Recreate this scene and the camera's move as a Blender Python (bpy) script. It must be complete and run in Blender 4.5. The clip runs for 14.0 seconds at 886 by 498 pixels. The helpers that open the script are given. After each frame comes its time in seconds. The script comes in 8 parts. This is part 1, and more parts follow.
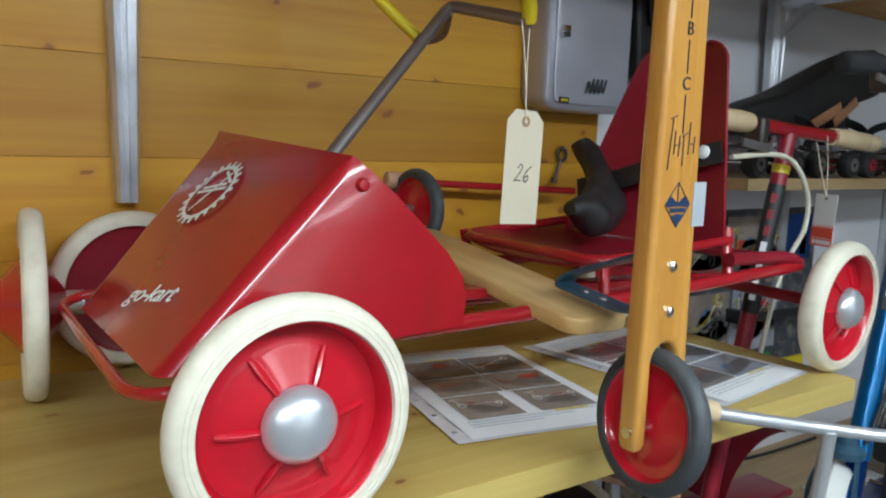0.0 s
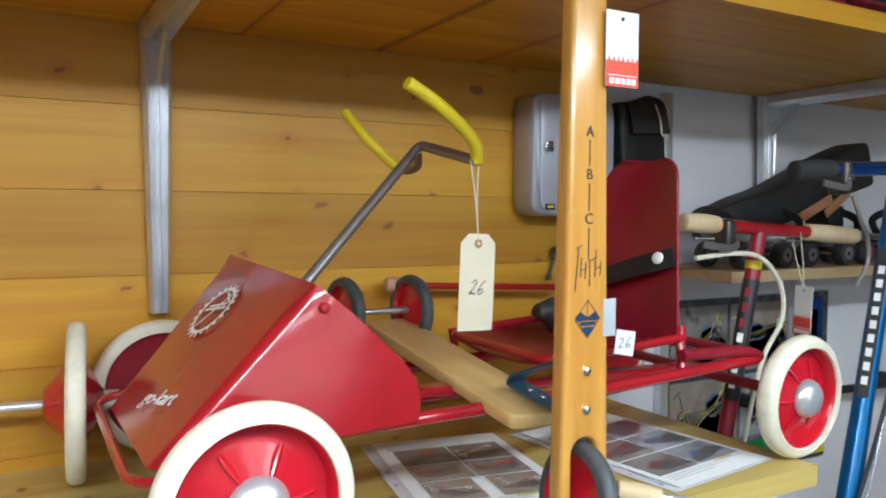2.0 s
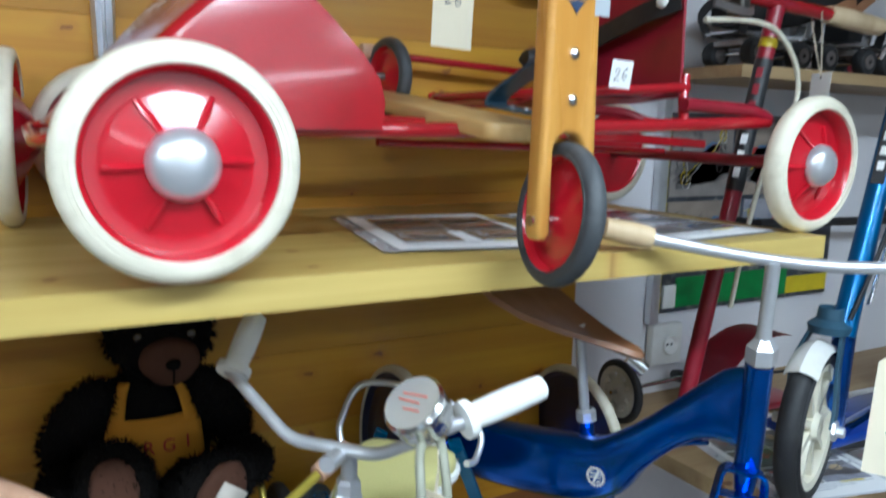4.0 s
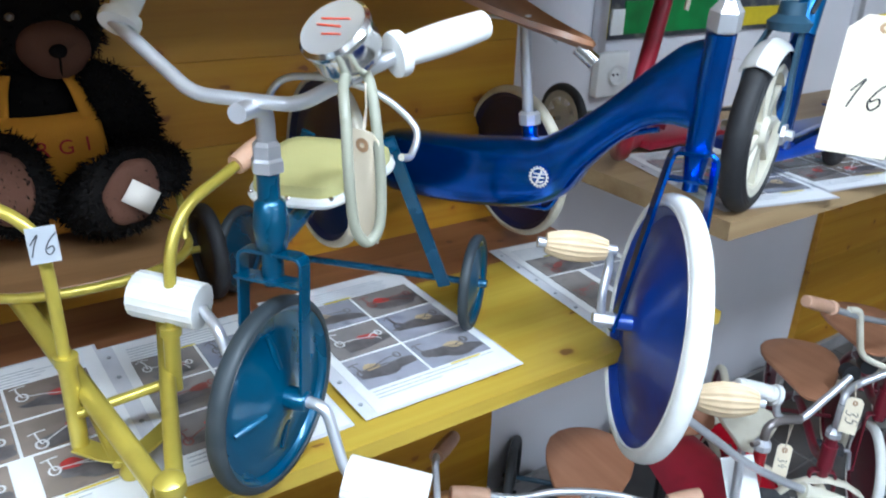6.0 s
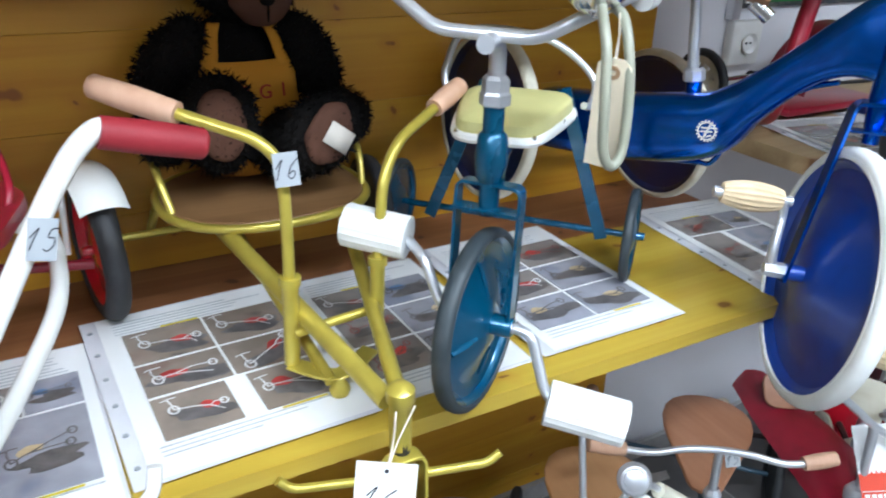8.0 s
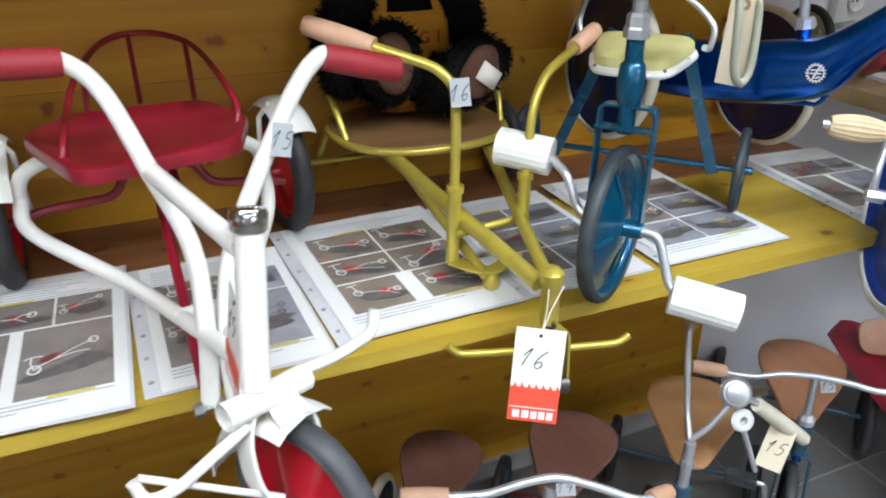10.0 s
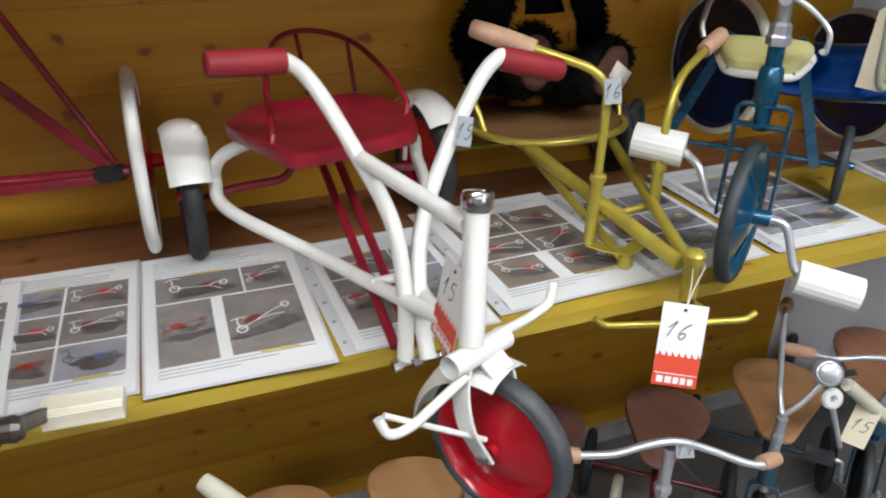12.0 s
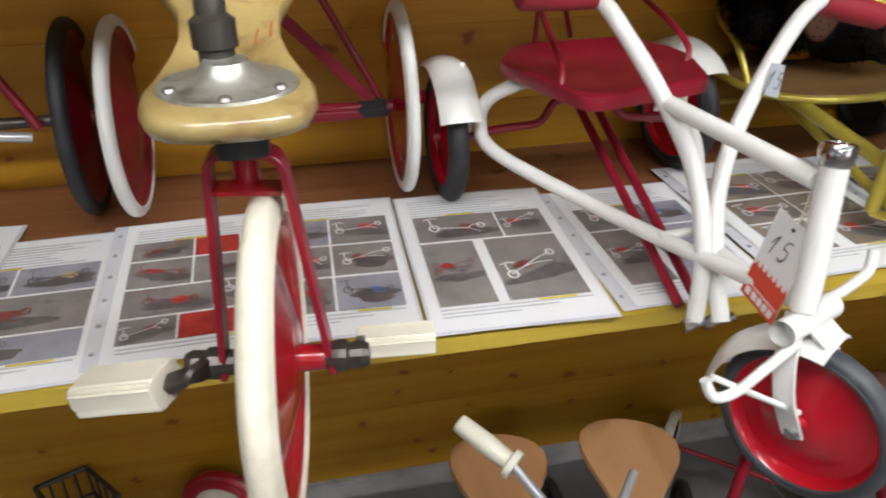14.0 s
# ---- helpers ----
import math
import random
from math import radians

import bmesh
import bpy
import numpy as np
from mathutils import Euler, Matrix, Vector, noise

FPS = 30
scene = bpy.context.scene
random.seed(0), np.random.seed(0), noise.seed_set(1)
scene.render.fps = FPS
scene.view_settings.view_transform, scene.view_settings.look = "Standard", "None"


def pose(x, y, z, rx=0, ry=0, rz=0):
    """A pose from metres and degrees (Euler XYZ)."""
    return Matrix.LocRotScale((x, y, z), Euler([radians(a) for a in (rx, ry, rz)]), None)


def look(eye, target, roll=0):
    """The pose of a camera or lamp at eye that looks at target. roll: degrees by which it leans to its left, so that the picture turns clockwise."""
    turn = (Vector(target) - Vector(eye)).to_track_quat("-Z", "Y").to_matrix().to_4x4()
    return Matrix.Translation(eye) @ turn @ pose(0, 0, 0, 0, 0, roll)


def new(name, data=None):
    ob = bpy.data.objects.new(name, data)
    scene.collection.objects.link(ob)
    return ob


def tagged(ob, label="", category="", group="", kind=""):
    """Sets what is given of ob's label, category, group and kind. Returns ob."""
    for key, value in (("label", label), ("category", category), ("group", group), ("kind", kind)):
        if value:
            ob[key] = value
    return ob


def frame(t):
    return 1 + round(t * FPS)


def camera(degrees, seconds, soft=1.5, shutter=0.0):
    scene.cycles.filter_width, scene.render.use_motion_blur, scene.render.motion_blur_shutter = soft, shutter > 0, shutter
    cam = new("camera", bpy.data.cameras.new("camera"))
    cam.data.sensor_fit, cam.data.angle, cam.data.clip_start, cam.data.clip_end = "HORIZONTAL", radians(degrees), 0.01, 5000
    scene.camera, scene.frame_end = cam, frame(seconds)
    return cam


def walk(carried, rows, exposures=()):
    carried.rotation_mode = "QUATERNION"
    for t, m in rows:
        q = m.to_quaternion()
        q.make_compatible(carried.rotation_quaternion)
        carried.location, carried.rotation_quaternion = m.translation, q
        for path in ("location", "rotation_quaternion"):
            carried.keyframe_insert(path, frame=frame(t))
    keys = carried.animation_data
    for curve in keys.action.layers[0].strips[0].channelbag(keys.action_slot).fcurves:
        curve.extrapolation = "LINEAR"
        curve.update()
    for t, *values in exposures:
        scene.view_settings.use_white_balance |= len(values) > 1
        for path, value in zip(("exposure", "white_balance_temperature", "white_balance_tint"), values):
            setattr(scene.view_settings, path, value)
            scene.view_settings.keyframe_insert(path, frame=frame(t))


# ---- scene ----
cam = camera(60.5, 14.0, soft=1.9, shutter=0.4)
PATH = [
    (0, (1.118, -1.028, 1.577), (2.235, 0.607, 1.295), 1.9),
    (0.5, (1.146, -1.072, 1.599), (2.133, 0.649, 1.348), 3.1),
    (1, (1.147, -1.123, 1.61), (2.082, 0.635, 1.416), 2.8),
    (1.5, (1.14, -1.17, 1.636), (2.096, 0.582, 1.51), 1.8),
    (2, (1.149, -1.208, 1.637), (2.118, 0.539, 1.544), 0.3),
    (2.2, (1.155, -1.218, 1.639), (2.137, 0.522, 1.55), -0.0),
    (2.5, (1.169, -1.219, 1.628), (2.166, 0.512, 1.528), -0.2),
    (3, (1.183, -1.189, 1.596), (2.196, 0.522, 1.38), -0.4),
    (3.4, (1.186, -1.162, 1.526), (2.266, 0.496, 1.238), 0.1),
    (3.5, (1.189, -1.156, 1.505), (2.257, 0.511, 1.226), -0.7),
    (3.7, (1.2, -1.151, 1.488), (2.227, 0.542, 1.2), -0.6),
    (4, (1.222, -1.153, 1.406), (2.178, 0.574, 1.087), 1.3),
    (4.2, (1.259, -1.15, 1.382), (2.17, 0.591, 1.007), 1.9),
    (6.3, (1.255, -1.108, 1.234), (2.307, 0.377, 0.406), 1.1),
    (6.5, (1.231, -1.106, 1.232), (2.295, 0.371, 0.403), 0.7),
    (7, (1.183, -1.091, 1.223), (2.259, 0.399, 0.434), 0.9),
    (7.5, (1.136, -1.083, 1.212), (2.125, 0.452, 0.394), 2.7),
    (8, (1.094, -1.08, 1.204), (2.002, 0.493, 0.367), 1.7),
    (8.5, (1.058, -1.101, 1.202), (1.905, 0.492, 0.339), 0.3),
    (9, (1.03, -1.13, 1.189), (1.879, 0.454, 0.311), 0.0),
    (9.2, (1.022, -1.15, 1.187), (1.766, 0.487, 0.311), -0.4),
    (11.3, (0.783, -1.231, 1.226), (1.49, 0.412, 0.33), 0.3),
    (11.5, (0.776, -1.234, 1.231), (1.475, 0.414, 0.339), 0.0),
    (12, (0.741, -1.232, 1.233), (1.399, 0.42, 0.318), 0.6),
    (12.5, (0.685, -1.228, 1.228), (1.313, 0.431, 0.304), 2.6),
    (13, (0.623, -1.217, 1.22), (1.159, 0.475, 0.299), 1.8),
    (13.5, (0.602, -1.179, 1.207), (1.049, 0.507, 0.229), 0.6),
    (14, (0.552, -1.148, 1.203), (0.924, 0.538, 0.191), 0.3),
]
EXPOSURES = [(0, -0.44, 5700, 3), (0.8, -0.17, 5700, 3), (2, -0.07, 5750, 4), (3, -0.2, 5650, 3), (4.2, -0.15, 5350, 3), (6.3, 0.3, 5350, 8), (9.2, 0.28, 5850, 8), (11.3, -0.28, 6200, 10), (14, -0.18, 6400, 13)]
walk(cam, [(t, look(eye, target, roll)) for t, eye, target, roll in PATH], EXPOSURES)

# ---- world and light ----
world = bpy.data.worlds.new("world")
scene.world = world
world.use_nodes = True
_wn = world.node_tree.nodes
_sky = _wn.new("ShaderNodeTexSky")
_sky.sky_type = "NISHITA"
_sky.sun_disc = False
_sky.sun_elevation = radians(38)
_sky.sun_rotation = radians(150)
world.node_tree.links.new(_sky.outputs["Color"], _wn["Background"].inputs["Color"])
_wn["Background"].inputs["Strength"].default_value = 0.12

# the room: x from west to east, back wall with the shelves at y = 0, windows in the wall behind the visitor
FLOOR_Z, CEIL_Z = -0.06, 2.20
ROOM_W, ROOM_E, ROOM_S = -2.6, 4.6, -3.6
LOWER_Z, UPPER_Z = 0.70, 1.272
PANEL_END = 2.16


def area_light(name, m, width, height, power, color):
    lamp = bpy.data.lights.new(name, "AREA")
    lamp.shape, lamp.size, lamp.size_y = "RECTANGLE", width, height
    lamp.energy, lamp.color = power, color
    ob = new(name, lamp)
    ob.matrix_world = m
    return ob


DAY = (0.80, 0.92, 1.0)
TUBE = (0.92, 0.98, 1.0)
# windows: west wall, and two in the south wall (x, z, width, height)
SOUTH_WINDOWS = [(-1.3, 1.40, 1.5, 1.0), (2.3, 1.40, 1.8, 1.0)]
WEST_WINDOW = (-2.1, 1.40, 1.6, 1.0)
area_light("window_daylight", pose(ROOM_W - 0.08, WEST_WINDOW[0], WEST_WINDOW[1], 90, 0, -90), 1.5, 0.9, 1.5, DAY)
for (x, z, w, h), power in zip(SOUTH_WINDOWS, (1, 4.5)):
    area_light("window_daylight", pose(x, ROOM_S - 0.08, z, 90, 0, 0), w - 0.1, h - 0.1, power, DAY)
# two rows of ceiling lights (x, y, power)
CEILING_LIGHTS = [(0.2, -1.5, 20), (1.75, -1.5, 30), (0.2, -3.1, 3), (2.4, -3.1, 8)]
for x, y, power in CEILING_LIGHTS:
    area_light("tube_light", pose(x, y, CEIL_Z - 0.088, 0, 0, 0), 1.36, 0.20, power, TUBE)


# ---- materials ----
def mat(name, color, rough=0.5, metal=0.0, vary=0.12, scale=9.0, bump=0.0, bump_scale=120.0, coat=0.0, dirt=None, dirt_amount=0.35, spec=0.5):
    """Paint, plastic, rubber or metal: two scales of mottling, worn gloss and fine relief."""
    m = bpy.data.materials.new(name)
    m.use_nodes = True
    nt = m.node_tree
    b = nt.nodes["Principled BSDF"]
    geo = nt.nodes.new("ShaderNodeTexCoord")
    big, fine = nt.nodes.new("ShaderNodeTexNoise"), nt.nodes.new("ShaderNodeTexNoise")
    big.inputs["Scale"].default_value, big.inputs["Detail"].default_value = scale, 4
    fine.inputs["Scale"].default_value, fine.inputs["Detail"].default_value = bump_scale, 3
    for n in (big, fine):
        nt.links.new(geo.outputs["Object"], n.inputs["Vector"])
    ramp = nt.nodes.new("ShaderNodeValToRGB")
    lo = [max(0, c * (1 - vary)) for c in color]
    hi = [min(1, c * (1 + vary)) for c in color]
    ramp.color_ramp.elements[0].position, ramp.color_ramp.elements[1].position = 0.3, 0.7
    ramp.color_ramp.elements[0].color, ramp.color_ramp.elements[1].color = (*lo, 1), (*hi, 1)
    nt.links.new(big.outputs["Fac"], ramp.inputs["Fac"])
    out = ramp.outputs["Color"]
    if dirt:
        mix = nt.nodes.new("ShaderNodeMix")
        mix.data_type = "RGBA"
        r2 = nt.nodes.new("ShaderNodeValToRGB")
        r2.color_ramp.elements[0].position, r2.color_ramp.elements[1].position = 0.5, 0.75
        spots = nt.nodes.new("ShaderNodeTexNoise")
        spots.inputs["Scale"].default_value, spots.inputs["Detail"].default_value = scale * 3.1, 8
        nt.links.new(geo.outputs["Object"], spots.inputs["Vector"])
        nt.links.new(spots.outputs["Fac"], r2.inputs["Fac"])
        mul = nt.nodes.new("ShaderNodeMath")
        mul.operation = "MULTIPLY"
        mul.inputs[1].default_value = dirt_amount
        nt.links.new(r2.outputs["Color"], mul.inputs[0])
        nt.links.new(mul.outputs[0], mix.inputs["Factor"])
        nt.links.new(out, mix.inputs["A"])
        mix.inputs["B"].default_value = (*dirt, 1)
        out = mix.outputs["Result"]
    nt.links.new(out, b.inputs["Base Color"])
    gloss = nt.nodes.new("ShaderNodeMapRange")
    gloss.inputs["To Min"].default_value, gloss.inputs["To Max"].default_value = max(0.02, rough - 0.025), min(1, rough + 0.04)
    nt.links.new(big.outputs["Fac"], gloss.inputs["Value"])
    nt.links.new(gloss.outputs["Result"], b.inputs["Roughness"])
    b.inputs["Metallic"].default_value = metal
    b.inputs["Coat Weight"].default_value = coat
    b.inputs["Coat Roughness"].default_value = 0.08
    b.inputs["Specular IOR Level"].default_value = spec
    if bump:
        bn = nt.nodes.new("ShaderNodeBump")
        bn.inputs["Strength"].default_value, bn.inputs["Distance"].default_value = bump, 0.002
        nt.links.new(fine.outputs["Fac"], bn.inputs["Height"])
        nt.links.new(bn.outputs["Normal"], b.inputs["Normal"])
    return m


def wood(name, light, dark, rough=0.4, grain=(0.9, 22.0, 22.0), knots=True, coat=0.0, knot_color=None, per_object=True, plane="xz"):
    """Varnished boards: long grain along one axis, soft rings, knots, each board a little different."""
    m = bpy.data.materials.new(name)
    m.use_nodes = True
    nt = m.node_tree
    b = nt.nodes["Principled BSDF"]
    tc = nt.nodes.new("ShaderNodeTexCoord")
    info = nt.nodes.new("ShaderNodeObjectInfo")
    shift = nt.nodes.new("ShaderNodeVectorMath")
    shift.operation = "MULTIPLY_ADD"
    comb = nt.nodes.new("ShaderNodeCombineXYZ")
    for i in range(3):
        nt.links.new(info.outputs["Random"], comb.inputs[i])
    nt.links.new(comb.outputs[0], shift.inputs[0])
    shift.inputs[1].default_value = (17.0, 5.0, 9.0) if per_object else (0, 0, 0)
    nt.links.new(tc.outputs["Object"], shift.inputs[2])
    mp = nt.nodes.new("ShaderNodeMapping")
    mp.inputs["Scale"].default_value = grain
    nt.links.new(shift.outputs[0], mp.inputs["Vector"])
    n1 = nt.nodes.new("ShaderNodeTexNoise")
    n1.inputs["Scale"].default_value, n1.inputs["Detail"].default_value, n1.inputs["Distortion"].default_value = 1.0, 6, 0.6
    n2 = nt.nodes.new("ShaderNodeTexNoise")
    n2.inputs["Scale"].default_value, n2.inputs["Detail"].default_value = 4.5, 4
    nt.links.new(mp.outputs[0], n1.inputs["Vector"])
    nt.links.new(mp.outputs[0], n2.inputs["Vector"])
    wave = nt.nodes.new("ShaderNodeMath")
    wave.operation = "MULTIPLY_ADD"
    nt.links.new(n2.outputs["Fac"], wave.inputs[0])
    wave.inputs[1].default_value = 0.35
    nt.links.new(n1.outputs["Fac"], wave.inputs[2])
    ramp = nt.nodes.new("ShaderNodeValToRGB")
    e = ramp.color_ramp.elements
    e[0].position, e[1].position = 0.48, 0.86
    e[0].color, e[1].color = (*dark, 1), (*light, 1)
    nt.links.new(wave.outputs[0], ramp.inputs["Fac"])
    out = ramp.outputs["Color"]
    if per_object:
        hsv = nt.nodes.new("ShaderNodeHueSaturation")
        rng = nt.nodes.new("ShaderNodeMapRange")
        rng.inputs["To Min"].default_value, rng.inputs["To Max"].default_value = 0.86, 1.10
        nt.links.new(info.outputs["Random"], rng.inputs["Value"])
        nt.links.new(rng.outputs["Result"], hsv.inputs["Value"])
        nt.links.new(out, hsv.inputs["Color"])
        out = hsv.outputs["Color"]
    if knots:
        sp, flat = nt.nodes.new("ShaderNodeSeparateXYZ"), nt.nodes.new("ShaderNodeCombineXYZ")
        nt.links.new(shift.outputs[0], sp.inputs[0])
        nt.links.new(sp.outputs["X"], flat.inputs["X"])
        nt.links.new(sp.outputs["Z" if plane == "xz" else "Y"], flat.inputs["Y"])
        wob = nt.nodes.new("ShaderNodeTexNoise")
        wob.inputs["Scale"].default_value = 24.0
        nt.links.new(flat.outputs[0], wob.inputs["Vector"])
        wsc = nt.nodes.new("ShaderNodeVectorMath")
        wsc.operation = "MULTIPLY_ADD"
        wsc.inputs[1].default_value = (0.045, 0.035, 0.0)
        nt.links.new(wob.outputs["Color"], wsc.inputs[0])
        nt.links.new(flat.outputs[0], wsc.inputs[2])
        mp2 = nt.nodes.new("ShaderNodeMapping")
        mp2.inputs["Scale"].default_value = (9.0, 11.0, 1.0)
        nt.links.new(wsc.outputs[0], mp2.inputs["Vector"])
        vor = nt.nodes.new("ShaderNodeTexVoronoi")
        vor.voronoi_dimensions = "2D"
        vor.inputs["Scale"].default_value = 1.0
        vor.inputs["Randomness"].default_value = 1.0
        nt.links.new(mp2.outputs[0], vor.inputs["Vector"])
        # only some of the cells carry a knot
        sep = nt.nodes.new("ShaderNodeSeparateColor")
        nt.links.new(vor.outputs["Color"], sep.inputs[0])
        size = nt.nodes.new("ShaderNodeMapRange")
        size.inputs["From Min"].default_value, size.inputs["From Max"].default_value = 0.60, 1.0
        size.inputs["To Min"].default_value, size.inputs["To Max"].default_value = 0.04, 0.12
        nt.links.new(sep.outputs[0], size.inputs["Value"])
        less = nt.nodes.new("ShaderNodeMapRange")
        less.interpolation_type = "SMOOTHSTEP"
        nt.links.new(vor.outputs["Distance"], less.inputs["Value"])
        nt.links.new(size.outputs["Result"], less.inputs["From Max"])
        inner = nt.nodes.new("ShaderNodeMath")
        inner.operation = "MULTIPLY"
        inner.inputs[1].default_value = 0.45
        nt.links.new(size.outputs["Result"], inner.inputs[0])
        nt.links.new(inner.outputs[0], less.inputs["From Min"])
        less.inputs["To Min"].default_value, less.inputs["To Max"].default_value = 0.9, 0.0
        few = nt.nodes.new("ShaderNodeMath")
        few.operation = "GREATER_THAN"
        few.inputs[1].default_value = 0.60
        nt.links.new(sep.outputs[0], few.inputs[0])
        both = nt.nodes.new("ShaderNodeMath")
        both.operation = "MULTIPLY"
        nt.links.new(few.outputs[0], both.inputs[0])
        nt.links.new(less.outputs["Result"], both.inputs[1])
        halo = nt.nodes.new("ShaderNodeMapRange")
        halo.interpolation_type = "SMOOTHSTEP"
        halo.inputs["From Min"].default_value, halo.inputs["From Max"].default_value = 0.02, 0.22
        halo.inputs["To Min"].default_value, halo.inputs["To Max"].default_value = 0.35, 0.0
        nt.links.new(vor.outputs["Distance"], halo.inputs["Value"])
        ring = nt.nodes.new("ShaderNodeMath")
        ring.operation = "MULTIPLY"
        nt.links.new(few.outputs[0], ring.inputs[0])
        nt.links.new(halo.outputs["Result"], ring.inputs[1])
        stain = nt.nodes.new("ShaderNodeMix")
        stain.data_type = "RGBA"
        nt.links.new(ring.outputs[0], stain.inputs["Factor"])
        nt.links.new(out, stain.inputs["A"])
        stain.inputs["B"].default_value = (dark[0] * 0.85, dark[1] * 0.55, dark[2] * 0.6, 1)
        out = stain.outputs["Result"]
        mix = nt.nodes.new("ShaderNodeMix")
        mix.data_type = "RGBA"
        nt.links.new(both.outputs[0], mix.inputs["Factor"])
        nt.links.new(out, mix.inputs["A"])
        mix.inputs["B"].default_value = (*(knot_color or [c * 0.3 for c in dark]), 1)
        out = mix.outputs["Result"]
    nt.links.new(out, b.inputs["Base Color"])
    g = nt.nodes.new("ShaderNodeMapRange")
    g.inputs["To Min"].default_value, g.inputs["To Max"].default_value = rough + 0.1, max(0.05, rough - 0.08)
    nt.links.new(n1.outputs["Fac"], g.inputs["Value"])
    nt.links.new(g.outputs["Result"], b.inputs["Roughness"])
    b.inputs["Coat Weight"].default_value, b.inputs["Coat Roughness"].default_value = coat, 0.12
    bn = nt.nodes.new("ShaderNodeBump")
    bn.inputs["Strength"].default_value, bn.inputs["Distance"].default_value = 0.25, 0.0015
    nt.links.new(wave.outputs[0], bn.inputs["Height"])
    nt.links.new(bn.outputs["Normal"], b.inputs["Normal"])
    return m


PINE = wood("yellow_varnished_pine", (0.58, 0.307, 0.013), (0.47, 0.205, 0.006), rough=0.5, coat=0.08, knot_color=(0.25, 0.085, 0.010))
SHELF = wood("pale_pine_shelf", (0.62, 0.475, 0.15), (0.48, 0.33, 0.08), rough=0.42, coat=0.15, knot_color=(0.2, 0.08, 0.02), plane="xy")
SHELF_YELLOW = wood("yellow_pine_shelf", (0.62, 0.45, 0.058), (0.49, 0.31, 0.026), rough=0.36, coat=0.25, knot_color=(0.2, 0.08, 0.02), plane="xy")
SHELF_WORN = wood("worn_dull_pine", (0.46, 0.33, 0.17), (0.34, 0.22, 0.105), rough=0.5, coat=0.05, knot_color=(0.14, 0.06, 0.02), plane="xy")
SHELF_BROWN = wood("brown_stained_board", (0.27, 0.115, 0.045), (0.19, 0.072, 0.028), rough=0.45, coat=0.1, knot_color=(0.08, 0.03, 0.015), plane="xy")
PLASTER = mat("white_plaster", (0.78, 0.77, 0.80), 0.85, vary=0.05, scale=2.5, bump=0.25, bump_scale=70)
# dim tone for the unseen walls, picked to cut bounce and reflections
DIM_UNSEEN_WALL = mat("dim_unseen_wall_plaster", (0.26, 0.235, 0.21), 0.8, vary=0.12, scale=2.0, bump=0.2, bump_scale=60)
TILE = mat("dark_grey_floor", (0.13, 0.125, 0.12), 0.45, vary=0.25, scale=6, bump=0.1, bump_scale=50, dirt=(0.16, 0.15, 0.14))


JOINT = mat("pale_grey_grout", (0.30, 0.29, 0.28), 0.85, vary=0.2, scale=12)
GLASS = bpy.data.materials.new("window_glass")
GLASS.use_nodes = True
GLASS.node_tree.nodes["Principled BSDF"].inputs["Transmission Weight"].default_value = 1.0
GLASS.node_tree.nodes["Principled BSDF"].inputs["Roughness"].default_value = 0.02
LAMP_GLOW = bpy.data.materials.new("lit_diffuser")
LAMP_GLOW.use_nodes = True
LAMP_GLOW.node_tree.nodes["Principled BSDF"].inputs["Emission Color"].default_value = (1.0, 0.985, 0.95, 1)
LAMP_GLOW.node_tree.nodes["Principled BSDF"].inputs["Emission Strength"].default_value = 12.0
RED = mat("red_gloss_paint", (0.36, 0.009, 0.016), 0.20, vary=0.06, coat=0.5, dirt=(0.22, 0.012, 0.012))
# dark red parts; also stands in for shade on shadowed red ones
RED_DARK = mat("dark_red_paint_and_shade", (0.25, 0.008, 0.022), 0.36, vary=0.15, coat=0.1, dirt=(0.1, 0.01, 0.01))
RED_WHEEL = mat("red_wheel_enamel", (0.50, 0.007, 0.020), 0.22, vary=0.08, coat=0.5, dirt=(0.35, 0.01, 0.015))
RED_RUBBER = mat("red_rubber", (0.28, 0.014, 0.022), 0.62, vary=0.1, bump=0.2)
CREAM = mat("cream_rubber", (0.74, 0.69, 0.55), 0.55, vary=0.10, scale=14, bump=0.15, dirt=(0.45, 0.40, 0.27), dirt_amount=0.4)
WHITE_RUBBER = mat("white_rubber", (0.84, 0.84, 0.80), 0.5, vary=0.05, dirt=(0.6, 0.58, 0.5), dirt_amount=0.3)
GREY_RUBBER = mat("grey_rubber", (0.048, 0.052, 0.057), 0.55, vary=0.18, bump=0.15, dirt=(0.17, 0.17, 0.165))
TEAL_RUBBER = mat("dark_teal_grey_rubber", (0.030, 0.040, 0.046), 0.5, vary=0.18, bump=0.12, dirt=(0.08, 0.085, 0.085))
BLACK_RUBBER = mat("black_rubber", (0.022, 0.022, 0.024), 0.6, vary=0.2, bump=0.15, dirt=(0.07, 0.068, 0.065))
CHROME = mat("chrome", (0.72, 0.72, 0.72), 0.16, metal=1.0, vary=0.06, dirt=(0.35, 0.33, 0.30), dirt_amount=0.25)
ALU = mat("dull_aluminium", (0.68, 0.69, 0.72), 0.30, metal=0.65, vary=0.08, bump=0.1, dirt=(0.4, 0.4, 0.42))
STEEL = mat("brown_grey_steel", (0.30, 0.27, 0.26), 0.36, metal=0.75, vary=0.15, dirt=(0.20, 0.16, 0.14))
DARK_STEEL = mat("dark_oily_steel", (0.10, 0.09, 0.08), 0.38, metal=0.7, vary=0.25, dirt=(0.05, 0.04, 0.03))
BLACK = mat("black_metal", (0.018, 0.018, 0.02), 0.45, vary=0.2)
